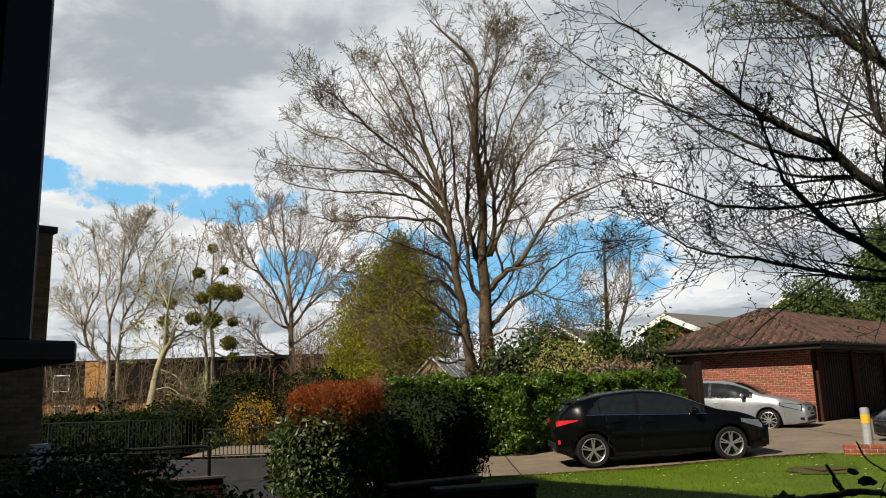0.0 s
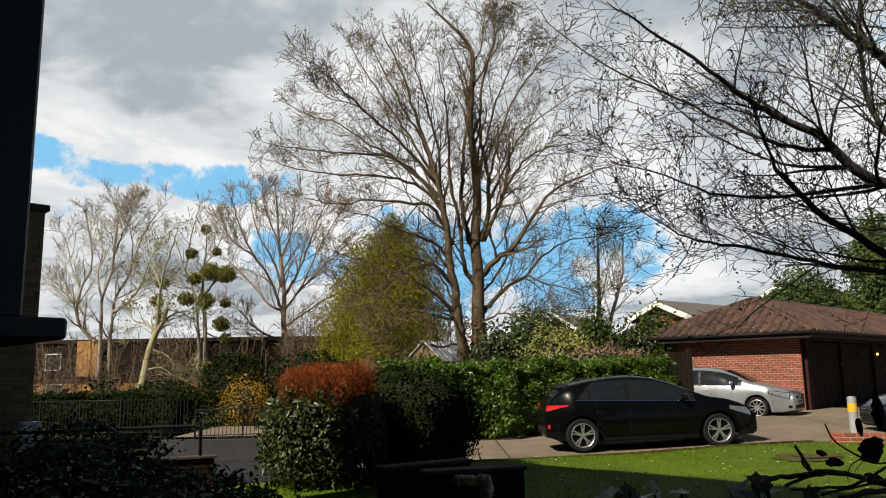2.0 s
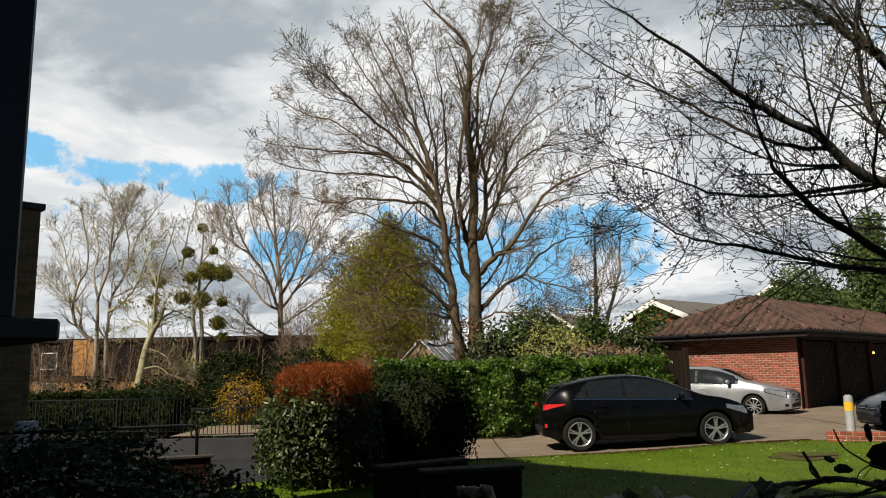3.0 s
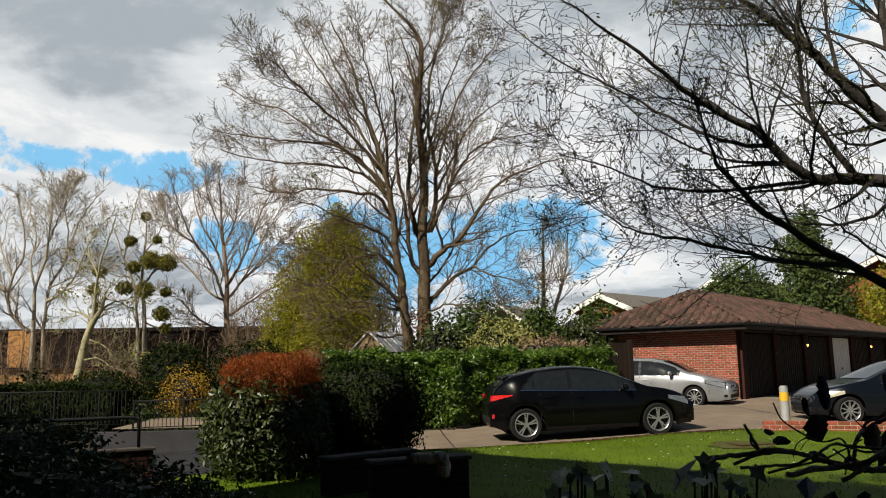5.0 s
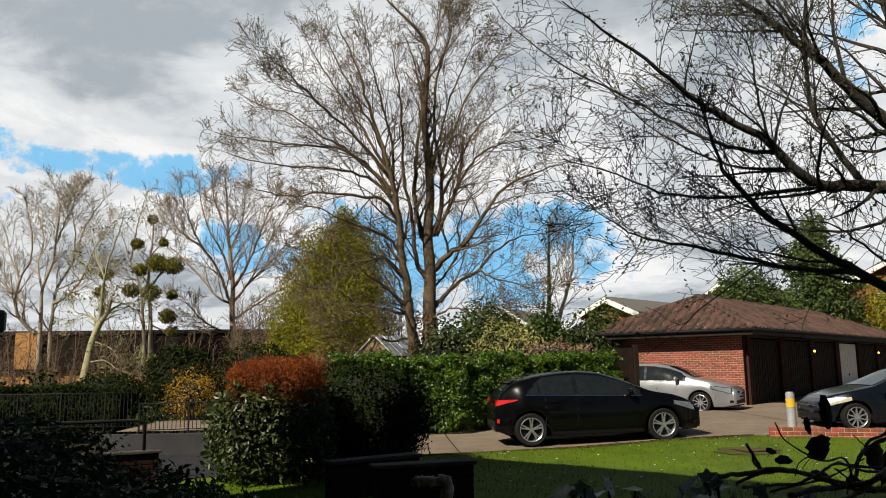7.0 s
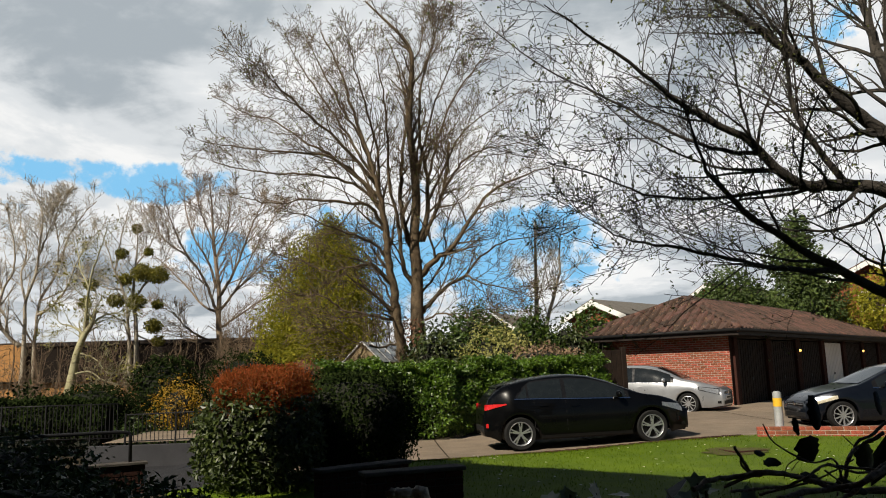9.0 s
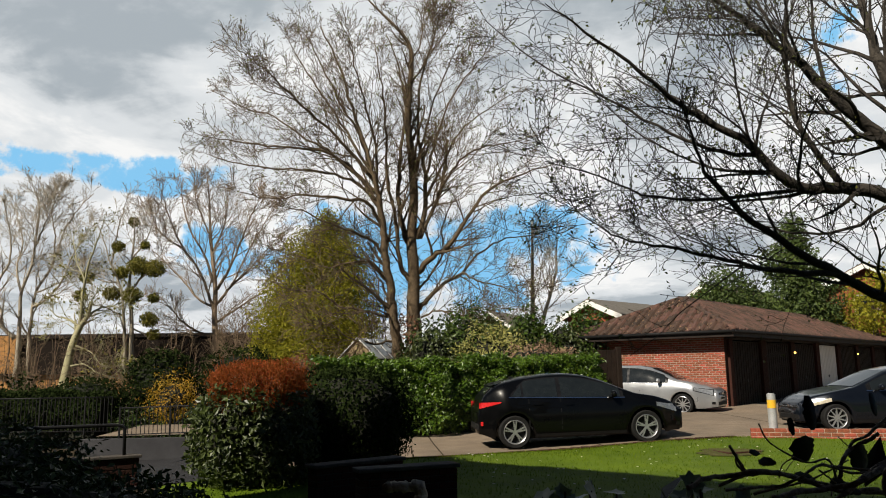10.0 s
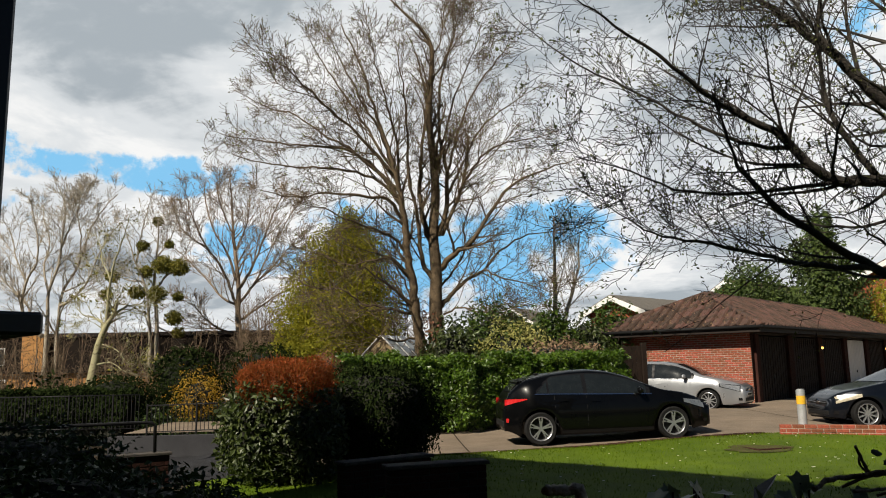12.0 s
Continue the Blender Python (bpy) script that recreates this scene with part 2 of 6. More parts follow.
BLOSSOM = material("pale_blossom", (0.2184, 0.2262, 0.0468), (0.39, 0.3744, 0.1248), 0.7, 1, 10, 0, per_island=0.3, trans=0.3)
FORSYTHIA = material("forsythia_flower", (0.3276, 0.1872, 0.0078), (0.4836, 0.312, 0.0156), 0.6, 1, 10, 0, per_island=0.3, trans=0.3)
MISTLETOE = material("mistletoe_leaf", (0.1014, 0.1014, 0.0078), (0.2496, 0.2262, 0.0234), 0.6, 1, 10, 0, per_island=0.4, trans=0.15)
DEAD_STEM = material("dead_stem", (0.1248, 0.078, 0.0429), (0.234, 0.156, 0.0936), 0.9, 3, 20, 0, per_island=0.4)
# Near-black: the shade deep between leaves, held as a colour.
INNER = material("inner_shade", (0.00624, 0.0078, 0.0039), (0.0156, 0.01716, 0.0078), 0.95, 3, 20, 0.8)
DAISY = material("daisy_petal", (0.75, 0.75, 0.70), (0.85, 0.85, 0.82), 0.6, 4, 20, 0)
CAR_BLACK = material("black_car_paint", (0.00117, 0.001326, 0.00156), (0.00234, 0.002496, 0.002964), 0.3, 3, 200, 0, spec=0.1, coat=0.35)
CAR_NAVY = material("navy_car_paint", (0.0039, 0.00546, 0.00936), (0.00702, 0.00936, 0.01482), 0.3, 3, 200, 0, spec=0.1, coat=0.55, metal=0.3)
CAR_SILVER = material("silver_car_paint", (0.30, 0.31, 0.33), (0.36, 0.375, 0.395), 0.32, 3, 300, 0, coat=1.0, metal=0.55)
CAR_GLASS = material("car_glass", (0.0078, 0.01014, 0.0117), (0.01404, 0.01716, 0.01872), 0.03, 2, 10, 0, spec=0.5)
TYRE = material("tyre_rubber", (0.0078, 0.0078, 0.0078), (0.01716, 0.01716, 0.01716), 0.85, 10, 90, 0.2, spec=0.15)
ALLOY = material("alloy", (0.42, 0.43, 0.45), (0.55, 0.56, 0.58), 0.3, 8, 60, 0, metal=0.8)
CHROME = material("chrome", (0.6, 0.6, 0.62), (0.7, 0.7, 0.72), 0.15, 8, 60, 0, metal=1.0)
GLOSS_BLACK = material("gloss_black_trim", (0.006, 0.006, 0.007), (0.012, 0.012, 0.013), 0.2, 8, 80, 0, spec=0.3)
PLASTIC = material("black_plastic", (0.0078, 0.0078, 0.00858), (0.0156, 0.0156, 0.01638), 0.6, 8, 80, 0.1, spec=0.15)
TAIL_RED = material("tail_light_red", (0.42, 0.012, 0.015), (0.60, 0.03, 0.03), 0.15, 8, 30, 0, coat=1.0)
LAMP_CLEAR = material("headlight_lens", (0.16, 0.17, 0.18), (0.42, 0.44, 0.46), 0.1, 12, 40, 0, coat=1.0, metal=0.4)
LAMP_AMBER = material("old_headlight_lens", (0.28, 0.25, 0.18), (0.50, 0.46, 0.36), 0.2, 12, 40, 0, coat=0.6)
PLATE = material("number_plate", (0.62, 0.62, 0.58), (0.72, 0.72, 0.68), 0.4, 8, 40, 0)
WINDOW_GLASS = material("window_glass", (0.00936, 0.01248, 0.01404), (0.0156, 0.02028, 0.0234), 0.03, 1, 5, 0.01, spec=1.0)
GREENHOUSE_GLASS = material("greenhouse_glass", (0.234, 0.2574, 0.2652), (0.3744, 0.4056, 0.4134), 0.15, 3, 20, 0.05)
ORANGE_WALL = material("orange_brick_wall", (0.3276, 0.156, 0.0468), (0.4524, 0.234, 0.078), 0.9, 2, 30, 0.3)
BROWN_CLAD = material("brown_cladding", (0.00936, 0.00702, 0.00546), (0.02184, 0.01638, 0.01326), 0.9, 1, 12, 0.3, spec=0.08)
PALE_WOOD = material("cut_wood", (0.45, 0.38, 0.28), (0.62, 0.55, 0.43), 0.85, 20, 120, 0.4)
STICK = material("dry_stick", (0.10, 0.078, 0.055), (0.25, 0.20, 0.145), 0.9, 25, 160, 0.5)
# Much darker than the other ivy leaves: shade is in the colour.
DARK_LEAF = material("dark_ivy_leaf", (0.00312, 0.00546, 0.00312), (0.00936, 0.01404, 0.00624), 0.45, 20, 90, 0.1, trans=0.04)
LAMP_GLOW = glow("lamp_glow", (1.0, 0.55, 0.12), 2.2)
STONE = material("stone_coping", (0.0468, 0.04056, 0.0351), (0.1092, 0.0975, 0.0858), 0.9, 6, 60, 0.4, dirt=0.4, spec=0.15)

# ---- shaping helpers ----


def thing(name, label, category, at=(0, 0, 0), turn=0.0, group="", kind=""):
    ob = new(name)
    ob.matrix_world = pose(*at, 0, 0, turn)
    return tagged(ob, label, category, group, kind)


def finish(me, mat, smooth):
    me.materials.append(mat)
    if smooth:
        me.polygons.foreach_set("use_smooth", [True] * len(me.polygons))
    me.update()
    return me


def part(name, bm, mat, parent=None, label="", smooth=False):
    me = bpy.data.meshes.new(name)
    bm.to_mesh(me)
    bm.free()
    ob = new(name, finish(me, mat, smooth))
    ob.parent = parent
    return tagged(ob, label)


def raw(name, verts, faces, mat, parent=None, label="", smooth=False, kind=""):
    me = bpy.data.meshes.new(name)
    me.from_pydata([tuple(v) for v in verts], [], [tuple(f) for f in faces])
    ob = new(name, finish(me, mat, smooth))
    ob.parent = parent
    return tagged(ob, label, kind=kind)


def shared(name, me, m, parent, scale=(1, 1, 1)):
    ob = new(name, me)
    ob.parent = parent
    ob.matrix_local = m @ Matrix.Diagonal((*scale, 1))
    return ob


def box(bm, lo, hi, bevel=0.0, m=None):
    r = bmesh.ops.create_cube(bm, size=1)
    vs = r["verts"]
    for v in vs:
        v.co = Vector([lo[i] + (v.co[i] + 0.5) * (hi[i] - lo[i]) for i in range(3)])
    if bevel:
        es = list({e for v in vs for e in v.link_edges})
        out = bmesh.ops.bevel(bm, geom=es, offset=bevel, segments=1, affect="EDGES", profile=0.5)
        vs = list({v for f in out["faces"] for v in f.verts} | {v for v in vs if v.is_valid})
    if m is not None:
        bmesh.ops.transform(bm, matrix=m, verts=vs)
    return bm


def boxed(lo, hi, bevel=0.0, m=None):
    return box(bmesh.new(), lo, hi, bevel, m)


def boxmesh(name, size, bevel, mat):
    bm = boxed([-s / 2 for s in size], [s / 2 for s in size], bevel)
    me = bpy.data.meshes.new(name)
    bm.to_mesh(me)
    bm.free()
    return finish(me, mat, False)


def spline(pts, per=4):
    """Catmull-Rom through pts."""
    p = [Vector(q) for q in pts]
    p = [2 * p[0] - p[1]] + p + [2 * p[-1] - p[-2]]
    out = []
    for i in range(1, len(p) - 2):
        for k in range(per):
            t = k / per
            a, b, c, d = p[i - 1], p[i], p[i + 1], p[i + 2]
            out.append(0.5 * (2 * b + (c - a) * t + (2 * a - 5 * b + 4 * c - d) * t * t + (3 * b - a - 3 * c + d) * t ** 3))
    out.append(p[-2])
    return out


class Tubes:
    """Gathers tapered tubes and leaf blades into one mesh."""

    def __init__(self):
        self.v, self.f = [], []

    def tube(self, pts, radii, sides=4):
        base = len(self.v)
        n = len(pts)
        side = None
        for i in range(n):
            d = (pts[min(i + 1, n - 1)] - pts[max(i - 1, 0)])
            if d.length < 1e-9:
                d = Vector((0, 0, 1))
            d.normalize()
            if side is None:
                side = d.orthogonal().normalized()
            side = (side - d * side.dot(d))
            if side.length < 1e-6:
                side = d.orthogonal()
            side.normalize()
            up = d.cross(side)
            for k in range(sides):
                a = 2 * math.pi * k / sides
                self.v.append(pts[i] + (side * math.cos(a) + up * math.sin(a)) * radii[i])
        for i in range(n - 1):
            for k in range(sides):
                a, b = base + i * sides + k, base + i * sides + (k + 1) % sides
                self.f.append((a, b, b + sides, a + sides))
        self.f.append(tuple(range(base + sides - 1, base - 1, -1)))
        self.f.append(tuple(range(base + (n - 1) * sides, base + n * sides)))

    def leaf(self, p, d, n, length, width):
        base = len(self.v)
        s = d.cross(n)
        if s.length < 1e-6:
            s = d.orthogonal()
        s.normalize()
        fold = n * width * 0.25
        self.v += [p, p + d * length * 0.45 + s * width * 0.5 + fold, p + d * length, p + d * length * 0.45 - s * width * 0.5 + fold]
        self.f += [(base, base + 1, base + 2), (base, base + 2, base + 3)]

    def out(self, name, mat, parent=None, label="", smooth=False, kind=""):
        return raw(name, self.v, self.f, mat, parent, label, smooth, kind)


def unit(rng):
    while True:
        v = Vector((rng.uniform(-1, 1), rng.uniform(-1, 1), rng.uniform(-1, 1)))
        if 0.01 < v.length < 1:
            return v.normalized()


def wander(rng, p, d, length, n, wobble, lift):
    pts = [p.copy()]
    for i in range(n):
        d = (d + unit(rng) * wobble + Vector((0, 0, lift))).normalized()
        p = p + d * (length / n)
        pts.append(p)
    return pts, d


def sprout(T, rng, pts, r0, r1, level, spec, tips):
    """Side branches along a limb; spec: for each level (count, length, angle, thin, wobble, lift)."""
    n = len(pts)
    if level >= len(spec):
        return
    count, length, angle, thin, wobble, lift = spec[level]
    total = sum((pts[i + 1] - pts[i]).length for i in range(n - 1))
    count = max(2, int(count * rng.uniform(0.75, 1.25)))
    for k in range(count):
        u = (k + rng.uniform(0.1, 0.9)) / count
        u = 0.14 + 0.86 * u
        i = min(int(u * (n - 1)), n - 2)
        f = u * (n - 1) - i
        p = pts[i].lerp(pts[i + 1], f)
        d = (pts[i + 1] - pts[i]).normalized()
        side = d.cross(unit(rng))
        if side.length < 1e-3:
            continue
        side.normalize()
        if side.z < 0 and rng.random() < UPWARD[0]:
            side = -side
        a = radians(angle * rng.uniform(0.6, 1.3))
        nd = d * math.cos(a) + side * math.sin(a)
        r = (r0 + (r1 - r0) * u) * thin
        ln = min(length * rng.uniform(0.55, 1.2) * (1.25 - 0.85 * u), total * 0.9)
        seg = 5 if level == 0 else 4 if level == 1 else 3
        q, last = wander(rng, p, nd, ln, seg, wobble, lift)
        rmin = MIN_R[0]
        ra = [max(r * (1 - 0.75 * j / seg), rmin) for j in range(seg + 1)]
        T.tube(q, ra, 5 if r > 0.05 else 4 if r > 0.02 else 3)
        if level == len(spec) - 1:
            tips.append((q[-1], last))
            tips.append((q[len(q) // 2], last))
        sprout(T, rng, q, ra[0], ra[-1], level + 1, spec, tips)


MIN_R = [0.006]
UPWARD = [0.0]      # share of drooping side shoots that turn up instead


def limb(T, rng, pts, r0, r1, spec, tips, bark, parent, per=4, sides=8, twist=0.0):
    q = spline(pts, per)
    for i in range(1, len(q) - 1):
        q[i] = q[i] + unit(rng) * twist
    n = len(q)
    own = Tubes()
    own.tube(q, [r0 + (r1 - r0) * (i / (n - 1)) ** 0.8 for i in range(n)], sides)
    own.out("limb", bark, parent, smooth=True)
    sprout(T, rng, q, r0, r1, 0, spec, tips)
    tips.append((q[-1], (q[-1] - q[-2]).normalized()))


def leaf_cloud(rng, centre, radii, count, size, jag=0.18, shell=0.35, seed=0.0, flat_top=0.0, box_like=2.0, down=True):
    """Leaf blades in the outer shell of a lumpy rounded body."""
    T = Tubes()
    c, R = Vector(centre), Vector(radii)
    for i in range(count):
        d = unit(rng)
        if box_like > 2:
            k = (abs(d.x) ** box_like + abs(d.y) ** box_like + abs(d.z) ** box_like) ** (-1 / box_like)
        else:
            k = 1.0
        lump = 1 + jag * (noise.noise(d * 2.3 + Vector((seed, seed * 2, 0))) + 0.6 * noise.noise(d * 6.1 + Vector((seed, 0, 3)))
                          + 0.45 * noise.noise(d * 15.0 + Vector((seed, 7, 3))))
        u = 1 - shell * rng.random() ** 2
        p = c + Vector((d.x * R.x, d.y * R.y, d.z * R.z)) * (k * lump * u)
        if p.z < c.z - R.z * 0.98:
            continue
        out = Vector((d.x / R.x, d.y / R.y, d.z / R.z)).normalized()
        n = (out + unit(rng) * 0.9).normalized()
        s = size * rng.uniform(0.6, 1.35)
        way = n.cross(unit(rng))
        if way.length < 1e-3:
            continue
        way = (way.normalized() + Vector((0, 0, -0.25 if down else 0.5)) + out * 0.3).normalized()
        T.leaf(p, way, n, s, s * 0.52)
    return T


def lump(name, centre, radii, mat, parent, seed=0.0, jag=0.15, box_like=2.0):
    bm = bmesh.new()
    bmesh.ops.create_icosphere(bm, subdivisions=3, radius=1)
    for v in bm.verts:
        d = v.co.normalized()
        k = (abs(d.x) ** box_like + abs(d.y) ** box_like + abs(d.z) ** box_like) ** (-1 / box_like) if box_like > 2 else 1
        w = 1 + jag * noise.noise(d * 2.3 + Vector((seed, seed * 2, 0)))
        v.co = Vector(centre) + Vector((d.x * radii[0], d.y * radii[1], d.z * radii[2])) * (k * w)
    return part(name, bm, mat, parent)


def shrub(name, label, at, radii, leaf, count, size, rng, seed, category="bush", core=0.72, jag=0.18, box_like=2.0, stem=BARK_DARK, group=""):
    """A leafy shrub that stands on the ground at `at`, with radii (x, y, half height)."""
    ob = thing(name, label, category, at, group=group)
    c = (0, 0, radii[2] * 1.02)
    leaf_cloud(rng, c, radii, count, size, jag, seed=seed, box_like=box_like).out("foliage", leaf, ob, kind="stuff")
    # Solid core inside the leaves, coloured as the shrub's inner shade.
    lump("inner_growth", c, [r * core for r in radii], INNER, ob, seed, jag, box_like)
    T = Tubes()
    for k in range(7):
        a = rng.uniform(0, 6.28)
        q, _ = wander(rng, Vector((math.cos(a) * 0.12, math.sin(a) * 0.12, -0.05)), Vector((math.cos(a) * 0.5, math.sin(a) * 0.5, 1)).normalized(), radii[2] * 1.5, 4, 0.15, 0.1)
        T.tube(q, [0.03, 0.025, 0.02, 0.015, 0.01], 5)
    T.out("stems", stem, ob)
    return ob


# ---- ground ----


def smooth(a, b, x):
    t = min(max((x - a) / (b - a), 0), 1)
    return t * t * (3 - 2 * t)


def height(x, y):
    """The lie of the land: level lawn, drive rising to the garages, lane falling away on the other side."""
    h = 0.14 * smooth(15.5, 24.5, y) * smooth(0, 7, x)
    h += 0.10 * smooth(1.5, 8, x) * smooth(12, 15, y)
    h -= 1.05 * smooth(-2.5, -6.5, x) * smooth(11.5, 22, y)
    h += 0.3 * smooth(26, 33, y) * smooth(-7, -1, x) + 0.9 * smooth(26.5, 45, y) * smooth(-9, -14, x)
    h += 0.8 * smooth(45, 90, y)
    h -= 0.06 * smooth(7, 3, x) * smooth(13.5, 15.2, y) * smooth(21, 17, y)
    return h


def grid(name, xs, ys, top, mat, label="", kind="structure"):
    verts = [(x, y, top(x, y)) for y in ys for x in xs]
    nx = len(xs)
    faces = [(j * nx + i, j * nx + i + 1, (j + 1) * nx + i + 1, (j + 1) * nx + i) for j in range(len(ys) - 1) for i in range(nx - 1)]
    ob = raw(name, verts, faces, mat, None, label, True)
    return tagged(ob, label, name, kind=kind)


def steps(a, b, n):
    return [a + (b - a) * i / n for i in range(n + 1)]


far_xs = [-2000, -800, -300, -120, -60] + steps(-40, 50, 90) + [70, 130, 300, 800, 2000]
far_ys = [-600, -200, -60, -20] + steps(-10, 60, 70) + [75, 100, 200, 500, 1200, 3000]
grid("ground", far_xs, far_ys, lambda x, y: height(x, y) - 0.05 - 0.35 * smooth(3, -6, y), SOIL, "dark earth under the planting and beyond the drive")


def lawn_edge(x):
    pts = [(-9, 10.3), (-3.2, 11.5), (0.8, 14.35), (2.8, 15.05), (5.6, 15.4), (7.5, 15.55), (9.6, 14.5), (16, 11.5), (40, 2)]
    for (xa, ya), (xb, yb) in zip(pts, pts[1:]):
        if x <= xb:
            return ya + (yb - ya) * max(0, (x - xa) / (xb - xa))
    return pts[-1][1]


def strip(name, xs, lo, hi, n, top, mat, label):
    verts = []
    for x in xs:
        a, b = lo(x), hi(x)
        verts += [(x, a + (b - a) * j / n, top(x, a + (b - a) * j / n)) for j in range(n + 1)]
    m = n + 1
    faces = [(i * m + j, (i + 1) * m + j, (i + 1) * m + j + 1, i * m + j + 1) for i in range(len(xs) - 1) for j in range(n)]
    return tagged(raw(name, verts, faces, mat, None, label, True), label, name, kind="structure")


def lawn_top(x, y):
    return height(x, y) + 0.03 * noise.noise(Vector((x * 0.5, y * 0.5, 0))) + 0.012 * noise.noise(Vector((x * 2, y * 2, 5))) - 0.03 * smooth(0.25, 0.0, lawn_edge(x) - y)


strip("lawn", steps(-2.9, 24, 160), lambda x: -2.0, lawn_edge, 90, lawn_top, GRASS, "short mown grass lawn, sunlit beyond the building's shadow")
strip("driveway", steps(-1.8, 40, 120), lambda x: lawn_edge(x) + 0.02, lambda x: 34 + 0.5 * x, 40, lambda x, y: height(x, y) - 0.012, PAVING, "pale worn concrete drive rising to the garages")
strip("lane", steps(-9, -1.8, 40), lambda x: lawn_edge(x) + 0.02, lambda x: 25.5, 40, lambda x, y: height(x, y) - 0.014, TARMAC, "grey tarmac lane falling away behind the bushes")

for jx in (1.35, 4.6, 9.9):
    tagged(strip("joint", steps(jx, jx + 0.035, 2), lambda x: lawn_edge(x) + 0.05, lambda x: 30, 60, lambda x, y: height(x, y) - 0.007, SOIL, "dark expansion joint across the concrete drive"), category="trim")
edging = thing("lawn_edging", "worn dark brick edging between lawn and drive", "edging", kind="structure")
me = boxmesh("brick", (0.215, 0.10, 0.09), 0.008, DARK_BRICK)
x = -1.7
while x < 7.4:
    y = lawn_edge(x + 0.11) + 0.03
    a = math.degrees(math.atan2(lawn_edge(x + 0.2) - lawn_edge(x), 0.2))
    shared("brick", me, pose(x + 0.11, y, height(x, y) - 0.028, 0, 0, a), edging)
    x += 0.225 * math.cos(radians(a))
rng = random.Random(7)
T = Tubes()
for i in range(18000):
    x = rng.uniform(-2.5, 12.5)
    e = lawn_edge(x)
    y = e - 0.02 - (e - 6.5) * rng.random() ** 1.6 if rng.random() > 0.15 else e - rng.uniform(0.0, 0.2)
    d = (Vector((rng.uniform(-1, 1), rng.uniform(-1, 1), 0)) * 0.6 + Vector((0, 0, 1))).normalized()
    T.leaf(Vector((x, y, lawn_top(x, y) - 0.006)), d, Vector((rng.uniform(-1, 1), rng.uniform(-1, 1), 0.2)).normalized(), rng.uniform(0.025, 0.06), 0.012)
tagged(T.out("grass_blades", BLADE), "short green grass blades over the lawn", "grass", kind="stuff")
T = Tubes()
for i in range(110):
    x = rng.uniform(1.5, 11)
    y = lawn_edge(x) - 0.3 - 5.5 * rng.random()
    c = Vector((x, y, lawn_top(x, y) + 0.05))
    for k in range(6):
        a = k * 1.047
        T.leaf(c, Vector((math.cos(a), math.sin(a), 0.25)).normalized(), Vector((0, 0, 1)), 0.022, 0.02)
tagged(T.out("daisies", DAISY), "small white daisies scattered in the lawn", "daisies", kind="stuff")

# ---- the building that the camera stands at ----
U, NRM = Vector((-0.69, 0.724, 0)), Vector((0.724, 0.69, 0))     # along its front, and out of it
FRONT = Matrix(((U.x, NRM.x, 0, 0), (U.y, NRM.y, 0, 0), (0, 0, 1, 0), (0, 0, 0, 1)))
house = thing("apartment_block", "dark brick apartment block whose shadow falls over the lawn", "building")
# Unseen: height and end follow the lawn shadow; dark to cut bounce light.
part("wall", boxed((-14, -11.5, -0.4), (8.6, -0.6, 9.5), m=FRONT), DARK_BRICK, house)
# Unseen added wing, sized for where sun and shade fall on the shrubs.
part("low_wing", boxed((8.6, -11.5, -0.4), (19.0, -0.6, 5.2), m=FRONT), BUFF_WALL, house)
part("parapet", boxed((-14.05, -11.6, 9.5), (8.64, -0.55, 9.65), m=FRONT), STONE, house)
bay = thing("bay_window", "black-framed bay window with a dark projecting sill", "window")
US, NE = 1.74, 0.47       # its side face, and how far it reaches out
part("lower_wall", boxed((US + 0.10, -0.6, -0.4), (US + 2.2, NE - 0.13, 1.61), m=FRONT), DARK_BRICK, bay)
part("plinth", boxed((US + 0.05, -0.6, -0.4), (US + 2.2, NE - 0.16, 1.38), 0.01, m=FRONT), DARK_BRICK, bay)
part("sill", boxed((US - 0.06, -0.6, 1.625), (US + 2.3, NE + 0.07, 1.67), 0.006, m=FRONT), FRAME_PAINT, bay)
part("corner_stile", boxed((US, NE - 0.10, 1.671), (US + 0.07, NE, 3.9), 0.006, m=FRONT), FRAME_PAINT, bay)
part("casement_stile", boxed((US + 0.012, NE - 0.15, 1.70), (US + 0.06, NE - 0.102, 3.9), 0.006, m=FRONT), FRAME_PAINT, bay)
part("casement_rail", boxed((US + 0.012, -0.59, 1.671), (US + 0.06, NE - 0.152, 1.725), 0.006, m=FRONT), FRAME_PAINT, bay)
part("glass_pane", boxed((US + 0.03, -0.6, 1.726), (US + 0.04, NE - 0.151, 3.9), m=FRONT), WINDOW_GLASS, bay)
part("front_frame", boxed((US + 0.08, NE - 0.10, 1.675), (US + 2.2, NE - 0.03, 3.9), m=FRONT), WINDOW_GLASS, bay)
# Dark block fills the bay, its colour standing for the unlit room.
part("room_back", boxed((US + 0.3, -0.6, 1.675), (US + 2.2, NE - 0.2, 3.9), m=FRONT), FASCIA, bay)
part("bay_roof", boxed((US - 0.05, -0.6, 3.9), (US + 2.3, NE + 0.06, 4.02), 0.01, m=FRONT), FRAME_PAINT, bay)

# ---- cars ----


def lerp_at(table, x):
    for (a, p), (b, q) in zip(table, table[1:]):
        if x <= b:
            t = max(0, (x - a) / (b - a))
            return p + (q - p) * t
    return table[-1][1]


def smooth_at(table, x):
    return 0.25 * lerp_at(table, x - 0.06) + 0.5 * lerp_at(table, x) + 0.25 * lerp_at(table, x + 0.06)


